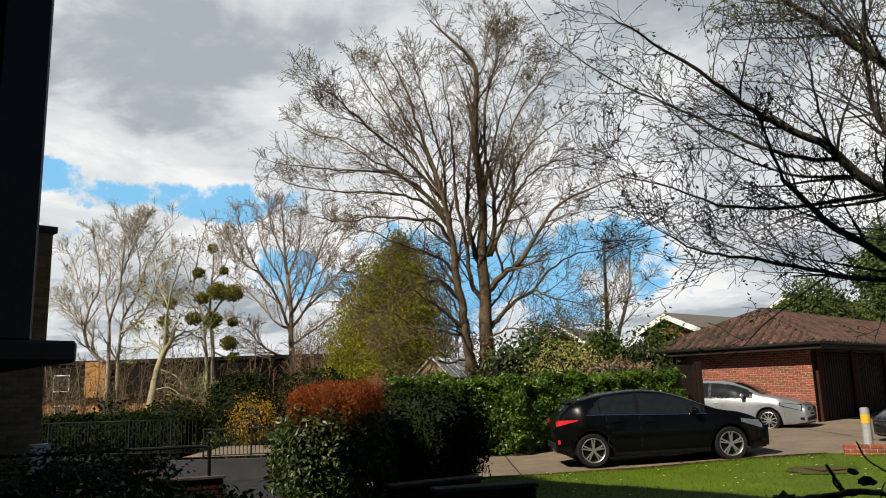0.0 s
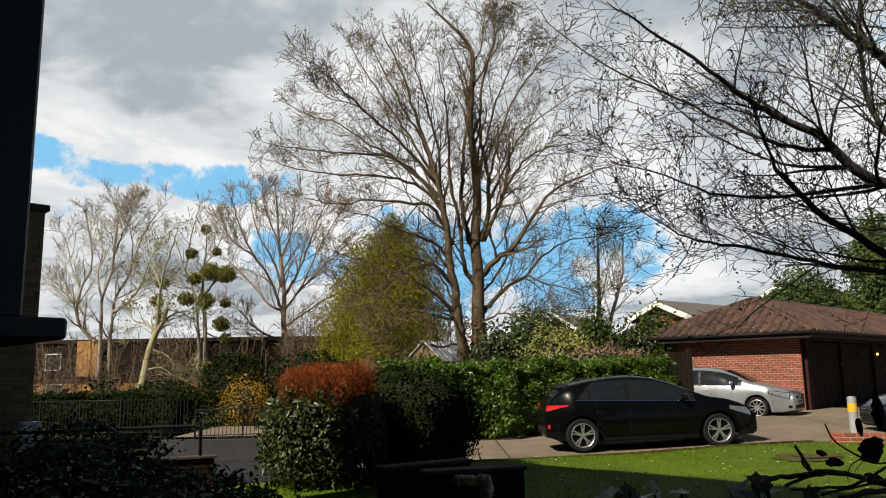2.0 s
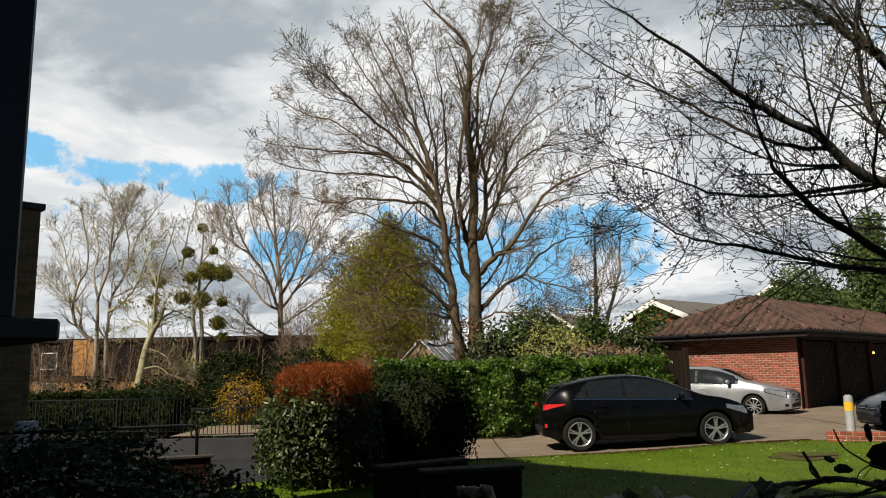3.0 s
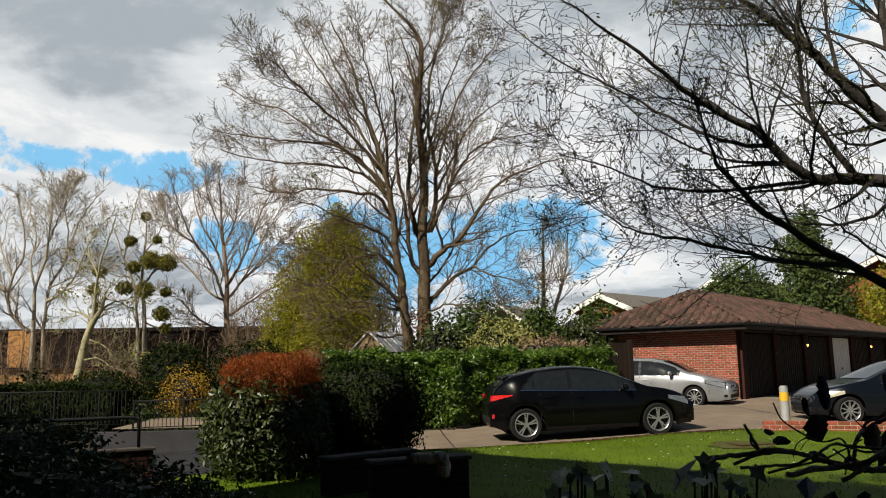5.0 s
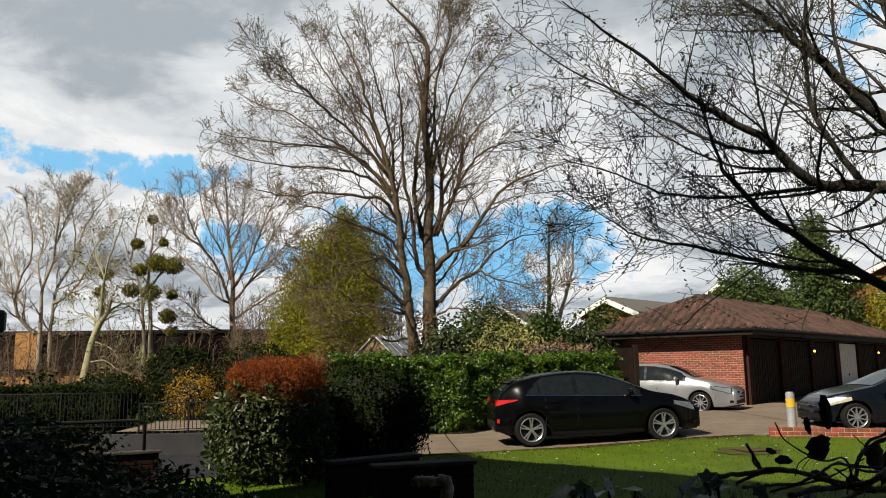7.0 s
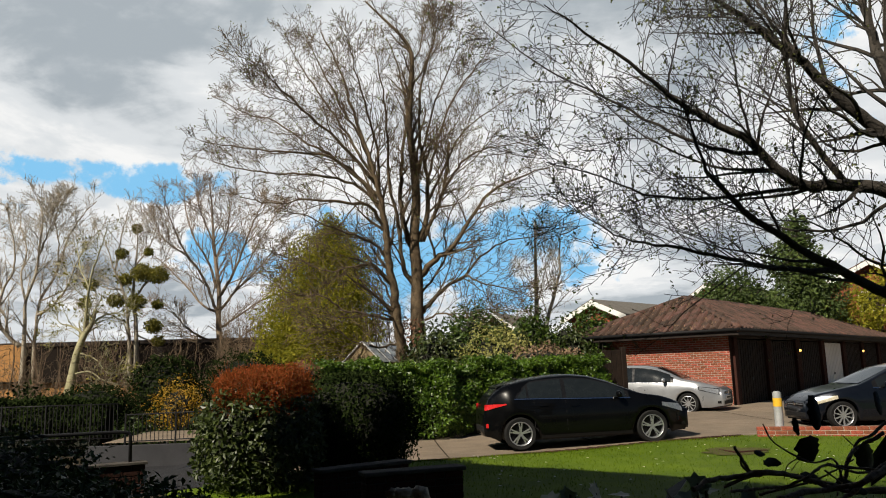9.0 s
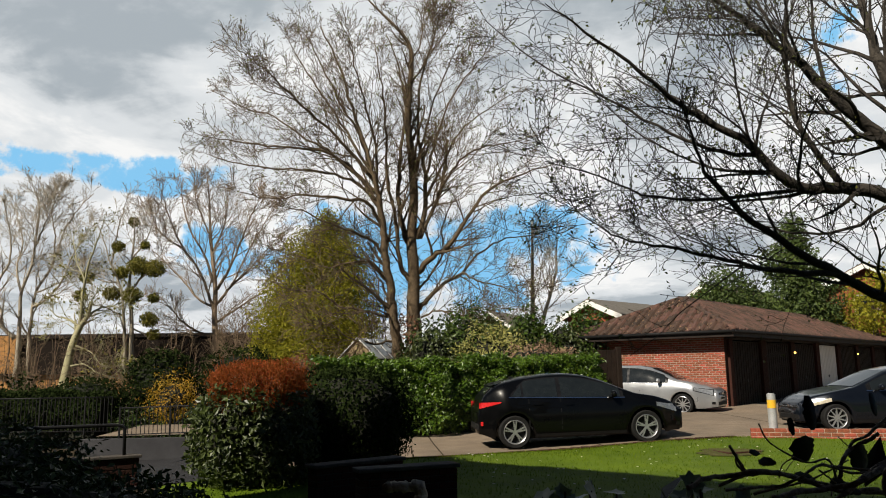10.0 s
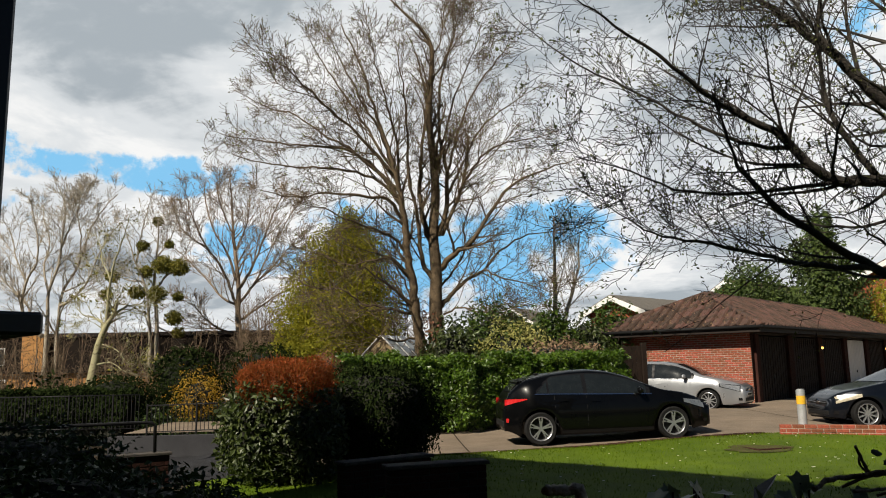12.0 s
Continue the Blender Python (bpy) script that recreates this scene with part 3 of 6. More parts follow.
def wheel(parent, at, r, spokes, side, rim_mat):
    w = new("wheel")
    w.parent = parent
    w.matrix_local = pose(*at)
    bm = bmesh.new()
    n, prof = 36, [(r * 0.74, -0.09), (r * 0.93, -0.10), (r, -0.07), (r, 0.07), (r * 0.93, 0.10), (r * 0.74, 0.09)]
    rings = [[bm.verts.new((math.cos(2 * math.pi * i / n) * q, s, math.sin(2 * math.pi * i / n) * q)) for q, s in prof] for i in range(n)]
    for i in range(n):
        for k in range(len(prof)):
            bm.faces.new((rings[i][k], rings[i][(k + 1) % len(prof)], rings[(i + 1) % n][(k + 1) % len(prof)], rings[(i + 1) % n][k]))
    bmesh.ops.recalc_face_normals(bm, faces=bm.faces)
    part("tyre", bm, TYRE, w)
    bm = bmesh.new()
    rings = []
    for q, s in ((r * 0.75, 0.088 * side), (r * 0.72, 0.092 * side), (r * 0.685, 0.085 * side), (r * 0.66, 0.0)):
        rings.append([bm.verts.new((math.cos(2 * math.pi * i / n) * q, s, math.sin(2 * math.pi * i / n) * q)) for i in range(n)])
    for a, b in zip(rings, rings[1:]):
        for i in range(n):
            bm.faces.new((a[i], a[(i + 1) % n], b[(i + 1) % n], b[i]))
    hub = [bm.verts.new((math.cos(2 * math.pi * i / 12) * r * 0.15, 0.078 * side, math.sin(2 * math.pi * i / 12) * r * 0.15)) for i in range(12)]
    bm.faces.new(hub)
    for k in range(spokes):
        a = 2 * math.pi * k / spokes + 0.3
        for off in ((-0.16, 0.16) if spokes == 5 else (0,)):
            b = a + off * 0.9
            ca, sa, cb, sb = math.cos(a + off * 0.4), math.sin(a + off * 0.4), math.cos(b), math.sin(b)
            w0, w1 = r * 0.05, r * 0.038
            q = [(ca * r * 0.1 - sa * w0, 0.082, sa * r * 0.1 + ca * w0), (ca * r * 0.1 + sa * w0, 0.082, sa * r * 0.1 - ca * w0),
                 (cb * r * 0.70 + sb * w1, 0.085, sb * r * 0.70 - cb * w1), (cb * r * 0.70 - sb * w1, 0.085, sb * r * 0.70 + cb * w1)]
            top = [bm.verts.new((x, y * side, z)) for x, y, z in q]
            low = [bm.verts.new((x, (y - 0.035) * side, z)) for x, y, z in q]
            bm.faces.new(top)
            for i in range(4):
                bm.faces.new((top[i], top[(i + 1) % 4], low[(i + 1) % 4], low[i]))
    bmesh.ops.recalc_face_normals(bm, faces=bm.faces)
    part("rim", bm, rim_mat, w)
    bm = bmesh.new()
    disc = [bm.verts.new((math.cos(2 * math.pi * i / 24) * r * 0.67, 0.01 * side, math.sin(2 * math.pi * i / 24) * r * 0.67)) for i in range(24)]
    bm.faces.new(disc)
    part("brake_disc", bm, PLASTIC, w)


def build_car(name, label, at, turn, paint, L, Wd, roof, belt, wheels, r, spokes, win, pillars, lamp_mat, tail=True, wscreen=None, rscreen=None, handles=(), plate_front=False):
    """A hatchback: x runs from its tail to its nose, +y is its left flank."""
    car = thing(name, label, "car", at, turn)
    hw = Wd / 2
    xs = sorted(set([round(i * L / 70, 4) for i in range(71)]))

    def zr(x):
        return smooth_at(roof, x)

    def zb(x):
        return min(smooth_at(belt, x), zr(x) - 0.015)

    def half(x):
        f = smooth(0, 0.60, x) * 0.32 + 0.68
        g = 0.70 + 0.30 * smooth(L, L - 0.75, x)
        return hw * min(f, g)

    def low(x):
        z = 0.19 + 0.10 * smooth(0.35, 0.0, x) + 0.05 * smooth(L - 0.4, L, x)
        for wx in wheels:
            d = abs(x - wx)
            ra = r + 0.055
            if d < ra:
                z = max(z, r + math.sqrt(ra * ra - d * d))
        return z

    def section(x):
        w, b, t, l = half(x), zb(x), zr(x), low(x)
        rise = max(t - b, 0.0)
        cab = min(rise / 0.40, 1.0)
        wt = w * (0.93 - 0.21 * cab)
        m1 = max(l + 0.01, 0.42)
        m2 = max(m1 + 0.01, 0.62)
        m3 = max(m2 + 0.01, min(b - 0.06, 0.80))
        return [(w * 0.93, l), (w * 0.985, max(l + 0.005, 0.30)), (w * 0.995, m1), (w, m2), (w * 0.985, m3), (w * 0.945, max(b, m3 + 0.01)),
                (w * 0.945 + (wt - w * 0.945) * 0.5 + 0.012 * cab, b + rise * 0.5), (wt + 0.01 * cab, b + rise * 0.86), (wt * 0.86, b + rise * 0.965), (wt * 0.45, t - 0.004), (0, t)]

    bm = bmesh.new()
    rows = []
    for x in xs:
        s = section(x)
        rows.append([bm.verts.new((x, y, z)) for y, z in s] + [bm.verts.new((x, -y, z)) for y, z in reversed(s[:-1])])
    for a, b in zip(rows, rows[1:]):
        for i in range(len(a) - 1):
            bm.faces.new((a[i], b[i], b[i + 1], a[i + 1]))
    for e in (rows[0], rows[-1]):
        bm.faces.new(e)
    bmesh.ops.recalc_face_normals(bm, faces=bm.faces)
    body = part("body", bm, paint, car, smooth=True)
    # underside and wheel wells
    part("underbody", boxed((0.42, -hw * 0.76, 0.17), (L - 0.6, hw * 0.76, 0.62), 0.03), PLASTIC, car)

    def flank(x, z, out=0.006):
        s = section(x)
        for (ya, za), (yb, zb2) in zip(s, s[1:]):
            if za <= z <= zb2 + 1e-6:
                t = (z - za) / max(zb2 - za, 1e-6)
                return ya + (yb - ya) * t + out
        return s[0][0] + out

    def panel(nm, outline, mat, out=0.006, sides=(1, -1), lab="", steps_z=3):
        """A skin on the flank; outline: function u in 0..1 -> (x, z low, z high)."""
        for sg in sides:
            verts, faces = [], []
            n = 14
            for i in range(n + 1):
                x, z0, z1 = outline(i / n)
                for k in range(steps_z + 1):
                    z = z0 + (z1 - z0) * k / steps_z
                    verts.append((x, sg * flank(x, z, out), z))
            m = steps_z + 1
            for i in range(n):
                for k in range(steps_z):
                    f = (i * m + k, (i + 1) * m + k, (i + 1) * m + k + 1, i * m + k + 1)
                    faces.append(f if sg < 0 else f[::-1])
            raw(nm, verts, faces, mat, car, lab, True)

    # side windows between the pillars
    def win_high(x):
        return zb(x) + (zr(x) - zb(x)) * 0.84

    def dlo(x, start):
        """Top edge of the glass, rising aslant from the rear corner."""
        return max(min(win_high(x), zb(x) + 0.03 + 1.05 * max(0.0, x - start)), zb(x) + 0.028)

    panel("window_surround", lambda u: (win[0] + 0.03 + (win[1] - win[0] - 0.05) * u, zb(win[0] + 0.03 + (win[1] - win[0] - 0.05) * u) + 0.018, dlo(win[0] + 0.03 + (win[1] - win[0] - 0.05) * u, win[0]) + 0.008), GLOSS_BLACK, 0.006)
    for x0, x1 in pillars:
        panel("side_window", lambda u: (x0 + (x1 - x0) * u, zb(x0 + (x1 - x0) * u) + 0.027, max(dlo(x0 + (x1 - x0) * u, win[0] + 0.03) - 0.014, zb(x0 + (x1 - x0) * u) + 0.03)), CAR_GLASS, 0.011)
    wx0, wx1 = win
    panel("belt_trim", lambda u: (wx0 + (wx1 - wx0) * u, zb(wx0 + (wx1 - wx0) * u) + 0.004, zb(wx0 + (wx1 - wx0) * u) + 0.022), CHROME, 0.012, steps_z=1)

    # screens: skins over the roof line
    def screen(nm, x0, x1, mat, wide=0.80):
        verts, faces = [], []
        n = 8
        for i in range(n + 1):
            x = x0 + (x1 - x0) * i / n
            s = section(x)
            w = s[8][0] * wide / 0.86
            for k in range(-4, 5):
                y = k / 4 * w
                t = abs(y) / max(s[8][0], 1e-6)
                z = s[10][1] + (s[8][1] - s[10][1]) * min(t, 1.1) ** 2
                verts.append((x, y, z + 0.012))
        for i in range(n):
            for k in range(8):
                faces.append((i * 9 + k, (i + 1) * 9 + k, (i + 1) * 9 + k + 1, i * 9 + k + 1))
        raw(nm, verts, faces, mat, car, "", True)

    if wscreen:
        screen("windscreen", *wscreen, CAR_GLASS)
    if rscreen:
        screen("rear_window", *rscreen, CAR_GLASS)
    # lamps
    zl = zb(L - 0.45) - 0.05
    panel("headlight", lambda u: (L - 0.62 + 0.50 * u, zl - 0.02 - 0.15 * u, zl + 0.03 - 0.05 * u + 0.02 * (1 - u)), lamp_mat, 0.010)
    if tail:
        zt = 0.90
        panel("tail_light", lambda u: (0.02 + 0.42 * u, zt - 0.10 + 0.11 * u, zt + 0.02 + 0.01 * u), TAIL_RED, 0.012)
        panel("bumper_reflector", lambda u: (0.03 + 0.05 * u, 0.46, 0.54), TAIL_RED, 0.012)
    panel("sill_trim", lambda u: (wheels[0] + r + 0.10 + (wheels[1] - wheels[0] - 2 * r - 0.2) * u, 0.215, 0.275), PLASTIC, 0.008)
    # door seams and handles
    for x in handles:
        panel("door_seam", lambda u: (x - 0.005 + 0.010 * u, 0.34, zb(x) - 0.02), PLASTIC, 0.002)
        panel("door_handle", lambda u: (x + 0.09 + 0.18 * u, zb(x) - 0.14, zb(x) - 0.11), paint, 0.022)
    # mirrors
    mx = pillars[-1][1] - 0.18
    for sg in (1, -1):
        bm = bmesh.new()
        bmesh.ops.create_icosphere(bm, subdivisions=2, radius=1)
        y = sg * (flank(mx, zb(mx)) + 0.11)
        for v in bm.verts:
            v.co = Vector((mx + v.co.x * 0.08 * (1 if v.co.x > 0 else 0.6), y + v.co.y * 0.11, zb(mx) + 0.085 + v.co.z * 0.075))
        part("door_mirror", bm, paint, car, smooth=True)
    # nose: grille and intake
    ze = zr(L)
    part("lower_grille", boxed((L - 0.10, -hw * 0.60, 0.27), (L + 0.006, hw * 0.60, 0.39), 0.015), PLASTIC, car)
    part("upper_grille", boxed((L - 0.14, -hw * 0.50, ze - 0.105), (L + 0.008, hw * 0.50, ze - 0.03), 0.012), PLASTIC, car)
    part("grille_bar", boxed((L - 0.10, -hw * 0.49, ze - 0.074), (L + 0.014, hw * 0.49, ze - 0.062), 0.003), CHROME, car)
    bm = bmesh.new()
    bmesh.ops.create_cone(bm, segments=20, radius1=0.055, radius2=0.05, depth=0.02, cap_ends=True, matrix=pose(L + 0.018, 0, ze - 0.05, 0, 90, 0))
    part("badge", bm, CHROME, car)
    panel("fog_lamp", lambda u: (L - 0.16 + 0.10 * u, 0.31, 0.38), GLOSS_BLACK, 0.012)
    panel("headlight_surround", lambda u: (L - 0.64 + 0.54 * u, zl - 0.035 - 0.15 * u, zl + 0.062 - 0.065 * u), GLOSS_BLACK, 0.006)
    spoil = (rscreen[1] if rscreen else 0.4)
    part("roof_spoiler", boxed((-0.07, -hw * 0.60, -0.012), (0.16, hw * 0.60, 0.012), 0.01, pose(spoil, 0, zr(spoil) + 0.006, 0, -14, 0)), paint, car)
    part("aerial", boxed((-0.05, -0.012, 0.0), (0.05, 0.012, 0.035), 0.01, pose(spoil + 0.45, 0, zr(spoil + 0.45))), PLASTIC, car)
    if plate_front:
        pl = part("number_plate", boxed((L + 0.0, -0.26, 0.42), (L + 0.016, 0.26, 0.53), 0.004), PLATE, car)
        part("plate_bar", boxed((L + 0.017, -0.21, 0.45), (L + 0.02, 0.21, 0.50)), PLASTIC, pl)
    part("front_bumper_lip", boxed((L - 0.30, -hw * 0.60, 0.20), (L - 0.02, hw * 0.60, 0.25), 0.02), PLASTIC, car)
    part("rear_bumper_lip", boxed((-0.012, -hw * 0.60, 0.34), (0.12, hw * 0.60, 0.50), 0.03), PLASTIC, car)
    for wx in wheels:
        for sg in (1, -1):
            wheel(car, (wx, sg * (hw - 0.115), r), r, spokes, sg, ALLOY)
    return car


def heading(a, b):
    return math.degrees(math.atan2(b[1] - a[1], b[0] - a[0]))


I_ROOF = [(0, 0.66), (0.04, 0.93), (0.12, 1.05), (0.36, 1.27), (0.48, 1.315), (0.9, 1.405), (1.4, 1.46), (1.8, 1.47), (2.2, 1.425), (2.6, 1.305), (3.0, 1.12), (3.3, 1.0), (3.7, 0.935), (4.0, 0.84), (4.18, 0.745), (4.30, 0.63)]
I_BELT = [(0, 0.62), (0.05, 0.90), (0.3, 1.01), (1.0, 0.99), (2.0, 0.95), (3.0, 0.915), (3.3, 0.90), (3.7, 0.84), (4.0, 0.77), (4.2, 0.67), (4.3, 0.56)]
car1 = build_car("hatchback_car", "black five-door hatchback parked along the edge of the lawn", (2.08, 16.49, 0.0), 0.8,
                 CAR_BLACK, 4.30, 1.78, I_ROOF, I_BELT, (0.69, 3.44), 0.325, 5, (0.60, 3.02), [(0.66, 0.86), (0.90, 1.60), (1.68, 2.92)], LAMP_CLEAR,
                 wscreen=(2.30, 3.16), rscreen=(0.14, 0.36), handles=(1.0, 1.66))
car1.matrix_world = pose(2.19, 16.45, height(2.9, 15.6) - 0.008, 0, -1.2, 0.8)
P_ROOF = [(0, 0.66), (0.04, 0.95), (0.10, 1.10), (0.32, 1.38), (0.55, 1.44), (1.1, 1.485), (1.75, 1.47), (2.15, 1.40), (2.55, 1.24), (2.95, 1.04), (3.4, 0.95), (3.80, 0.85), (4.0, 0.76), (4.10, 0.66)]
P_BELT = [(0, 0.62), (0.05, 0.90), (0.3, 0.98), (1.0, 0.96), (2.0, 0.93), (2.8, 0.92), (3.1, 0.90), (3.5, 0.83), (3.85, 0.74), (4.0, 0.67), (4.1, 0.58)]
car2 = build_car("hatchback_car", "silver hatchback parked in front of the brick garage end", (7.2, 24.9, 0.12), -38,
                 CAR_SILVER, 4.10, 1.68, P_ROOF, P_BELT, (0.66, 3.13), 0.31, 10, (0.4, 2.75), [(0.42, 0.66), (0.72, 1.45), (1.53, 2.64)], LAMP_CLEAR,
                 wscreen=(2.18, 2.93), rscreen=(0.10, 0.32), handles=(0.9, 1.5), plate_front=True)
F_ROOF = [(0, 0.66), (0.04, 0.95), (0.10, 1.10), (0.32, 1.38), (0.55, 1.44), (1.0, 1.48), (1.5, 1.46), (1.95, 1.37), (2.4, 1.17), (2.82, 0.99), (3.3, 0.90), (3.72, 0.80), (3.93, 0.71), (4.03, 0.61)]
car3 = build_car("hatchback_car", "dark navy hatchback parked behind the low brick wall", (13.8, 17.2, 0.03), 175,
                 CAR_NAVY, 4.03, 1.69, F_ROOF, [(0, 0.62), (0.05, 0.90), (0.3, 0.98), (1.0, 0.95), (2.0, 0.91), (2.6, 0.89), (3.0, 0.86), (3.5, 0.78), (3.75, 0.70), (3.95, 0.58), (4.03, 0.44)], (0.70, 3.32), 0.31, 10, (0.4, 2.6), [(0.42, 0.66), (0.72, 1.40), (1.48, 2.48)], LAMP_AMBER,
                 wscreen=(2.0, 2.80), rscreen=(0.10, 0.32), handles=(0.9, 1.5))

# ---- garage block ----
GD, GE = Vector((0.72, 0.69, 0)).normalized(), Vector((-0.69, 0.72, 0)).normalized()    # along the doors, along the end
GO = Vector((11.55, 24.40, 0.13))
GM = Matrix(((GD.x, GE.x, 0, GO.x), (GD.y, GE.y, 0, GO.y), (0, 0, 1, GO.z), (0, 0, 0, 1)))
GL, GW, GH = 26.0, 5.0, 2.36
garage = thing("garage_block", "low red brick garage block with a mossy hipped tile roof", "garage")
garage.matrix_world = GM
part("end_wall", boxed((0.012, 0.0, -0.3), (0.20, GW, GH + 0.02)), MORTAR, garage)
part("back_wall", boxed((0.2, GW - 0.2, -0.3), (GL, GW - 0.012, GH)), MORTAR, garage)
part("far_wall", boxed((GL - 0.2, 0.02, -0.3), (GL, GW - 0.2, GH)), MORTAR, garage)
part("ceiling_slab", boxed((0.2, -0.0, GH - 0.08), (GL - 0.2, GW - 0.2, GH + 0.02)), FASCIA, garage)
part("floor_slab", boxed((0.2, -0.3, -0.3), (GL - 0.2, GW - 0.2, 0.02)), TARMAC, garage)
# Door side of the red block: its shade is painted as darker brick.
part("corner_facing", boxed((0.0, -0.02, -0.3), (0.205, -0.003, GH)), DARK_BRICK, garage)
# Piers likewise carry the shade in their brick colour.
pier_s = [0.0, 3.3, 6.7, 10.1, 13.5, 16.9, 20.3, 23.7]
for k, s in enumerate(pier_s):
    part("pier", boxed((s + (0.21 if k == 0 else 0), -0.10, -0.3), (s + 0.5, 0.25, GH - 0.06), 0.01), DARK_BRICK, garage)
for k, s in enumerate(pier_s[:-1]):
    a, b = s + 0.52, pier_s[k + 1] - 0.02
    white = k == 3
    door = part("garage_door", boxed((a, 0.02, 0.03), (b, 0.07, GH - 0.12), 0.006), WHITE_PAINT if white else DARK_WOOD, garage, "white up-and-over door" if white else "")
    for j in range(12):
        x = a + (b - a) * (j + 0.5) / 12
        part("door_rib", boxed((x - 0.09, -0.002, 0.06), (x + 0.09, 0.018, GH - 0.15), 0.004), WHITE_PAINT if white else DARK_WOOD, door)
    part("door_handle", boxed(((a + b) / 2 - 0.05, -0.03, 0.85), ((a + b) / 2 + 0.05, -0.004, 0.95), 0.006), BLACK_METAL, door)
OV = 0.55
part("fascia", boxed((-OV, -OV, GH - 0.02), (GL + OV, -OV + 0.03, GH + 0.17)), FASCIA, garage)
part("fascia", boxed((-OV, -OV + 0.03, GH - 0.02), (-OV + 0.03, GW + OV, GH + 0.17)), FASCIA, garage)
part("soffit", boxed((-OV + 0.03, -OV + 0.03, GH - 0.02), (GL + OV, -0.11, GH + 0.0)), FASCIA, garage)
part("soffit", boxed((-OV + 0.03, -0.11, GH - 0.02), (-0.003, GW + OV, GH + 0.0)), FASCIA, garage)


def pipe(name, pts, r, mat, parent, sides=8):
    T = Tubes()
    T.tube([Vector(p) for p in pts], [r] * len(pts), sides)
    return T.out(name, mat, parent, smooth=True)


pipe("gutter", [(-OV - 0.05, -OV - 0.05, GH + 0.15), (-OV - 0.05, GW + OV, GH + 0.15)], 0.055, PLASTIC, garage)
pipe("gutter", [(-OV, -OV - 0.05, GH + 0.15), (GL + OV, -OV - 0.05, GH + 0.15)], 0.055, PLASTIC, garage)
RISE = 1.36
MIDW = GW / 2
# roof planes under the tiles
z0, z1 = GH + 0.16, GH + 0.16 + RISE
x0, x1, y0, y1 = -OV - 0.02, GL + OV, -OV - 0.02, GW + OV
hx = x0 + (y1 - y0) / 2
ra, rb = (hx, (y0 + y1) / 2, z1), (x1 - (hx - x0), (y0 + y1) / 2, z1)
raw("roof_deck", [(x0, y0, z0), (x1, y0, z0), (x1, y1, z0), (x0, y1, z0), ra, rb], [(0, 1, 5, 4), (1, 2, 5), (2, 3, 4, 5), (3, 0, 4), (3, 2, 1, 0)], DARK_WOOD, garage)
for nm, x in (("wall_lamp", 6.95), ("wall_lamp", 16.9)):
    lamp = thing(nm, "small lit amber bulkhead lamp on a garage pier", "lamp", group="garage lamps")
    lamp.matrix_world = GM @ pose(x, -0.10, 1.88)
    part("back_plate", boxed((-0.07, -0.03, -0.10), (0.07, 0.0, 0.10), 0.01), BLACK_METAL, lamp)
    bm = bmesh.new()
    bmesh.ops.create_icosphere(bm, subdivisions=2, radius=0.05)
    part("globe", bm, LAMP_GLOW, lamp, "amber glowing globe", True)
    for v in lamp.children[-1].data.vertices:
        v.co.y -= 0.055
# post and dark gate beside the brick end
gate = thing("side_gate", "dark timber side gate and post at the garage end", "gate")
gate.matrix_world = pose(6.42, 21.5, 0.1, 0, 0, 8)
part("post", boxed((0.56, -0.08, -0.2), (0.70, 0.06, 2.02), 0.01), DARK_WOOD, gate)
for j in range(4):
    part("board", boxed((j * 0.14, -0.02, -0.1), (j * 0.14 + 0.13, 0.01, 1.94), 0.005), DARK_WOOD, gate)
part("cross_rail", boxed((0.0, 0.011, 1.5), (0.56, 0.06, 1.6), 0.005), DARK_WOOD, gate)

# ---- planter walls, low wall, bollard ----


def brick_wall(name, label, a, b, base, top, mat, thick=0.215, cap=None, category="wall"):
    """A free-standing brick wall from a to b (x, y), each brick its own piece."""
    a, b = Vector((*a, 0)), Vector((*b, 0))
    ln = (b - a).length
    ob = thing(name, label, category, (a.x, a.y, base), heading(a, b))
    h = top - base
    part("core", boxed((0.006, -thick / 2 + 0.008, -0.15), (ln - 0.006, thick / 2 - 0.008, h - 0.008)), DARK_MORTAR if mat is DARK_BRICK else MORTAR, ob)
    me = boxmesh("brick", (0.215, thick, 0.065), 0.006, mat)
    rows = int(round(h / 0.075))
    r = random.Random(int(ln * 100))
    for j in range(rows):
        x = -0.1125 if j % 2 else 0.0
        while x < ln - 0.01:
            lo, hi = max(x, 0), min(x + 0.215, ln)
            if hi - lo > 0.03:
                shared("brick", me, pose((lo + hi) / 2, r.uniform(-0.003, 0.003), h - 0.0375 - j * 0.075), ob, ((hi - lo) / 0.215, 1, 1))
            x += 0.225
    if cap:
        part("coping", boxed((-0.03, -thick / 2 - 0.03, h + 0.002), (ln + 0.03, thick / 2 + 0.03, h + 0.045), 0.008), cap, ob)
    return ob


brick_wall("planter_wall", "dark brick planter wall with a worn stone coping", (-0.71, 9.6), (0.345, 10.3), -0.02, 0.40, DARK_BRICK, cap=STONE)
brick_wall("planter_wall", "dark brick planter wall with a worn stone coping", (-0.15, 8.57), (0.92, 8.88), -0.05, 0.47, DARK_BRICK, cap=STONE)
brick_wall("low_brick_wall", "knee-high orange brick wall edging the parking bay", (7.62, 15.2), (10.6, 13.95), 0.02, 0.29, RED_BRICK)
bollard = thing("bollard", "grey steel bollard with a yellow reflector band", "bollard", (8.12, 15.22, 0.04))
bm = bmesh.new()
bmesh.ops.create_cone(bm, segments=24, radius1=0.085, radius2=0.085, depth=0.95, cap_ends=True)
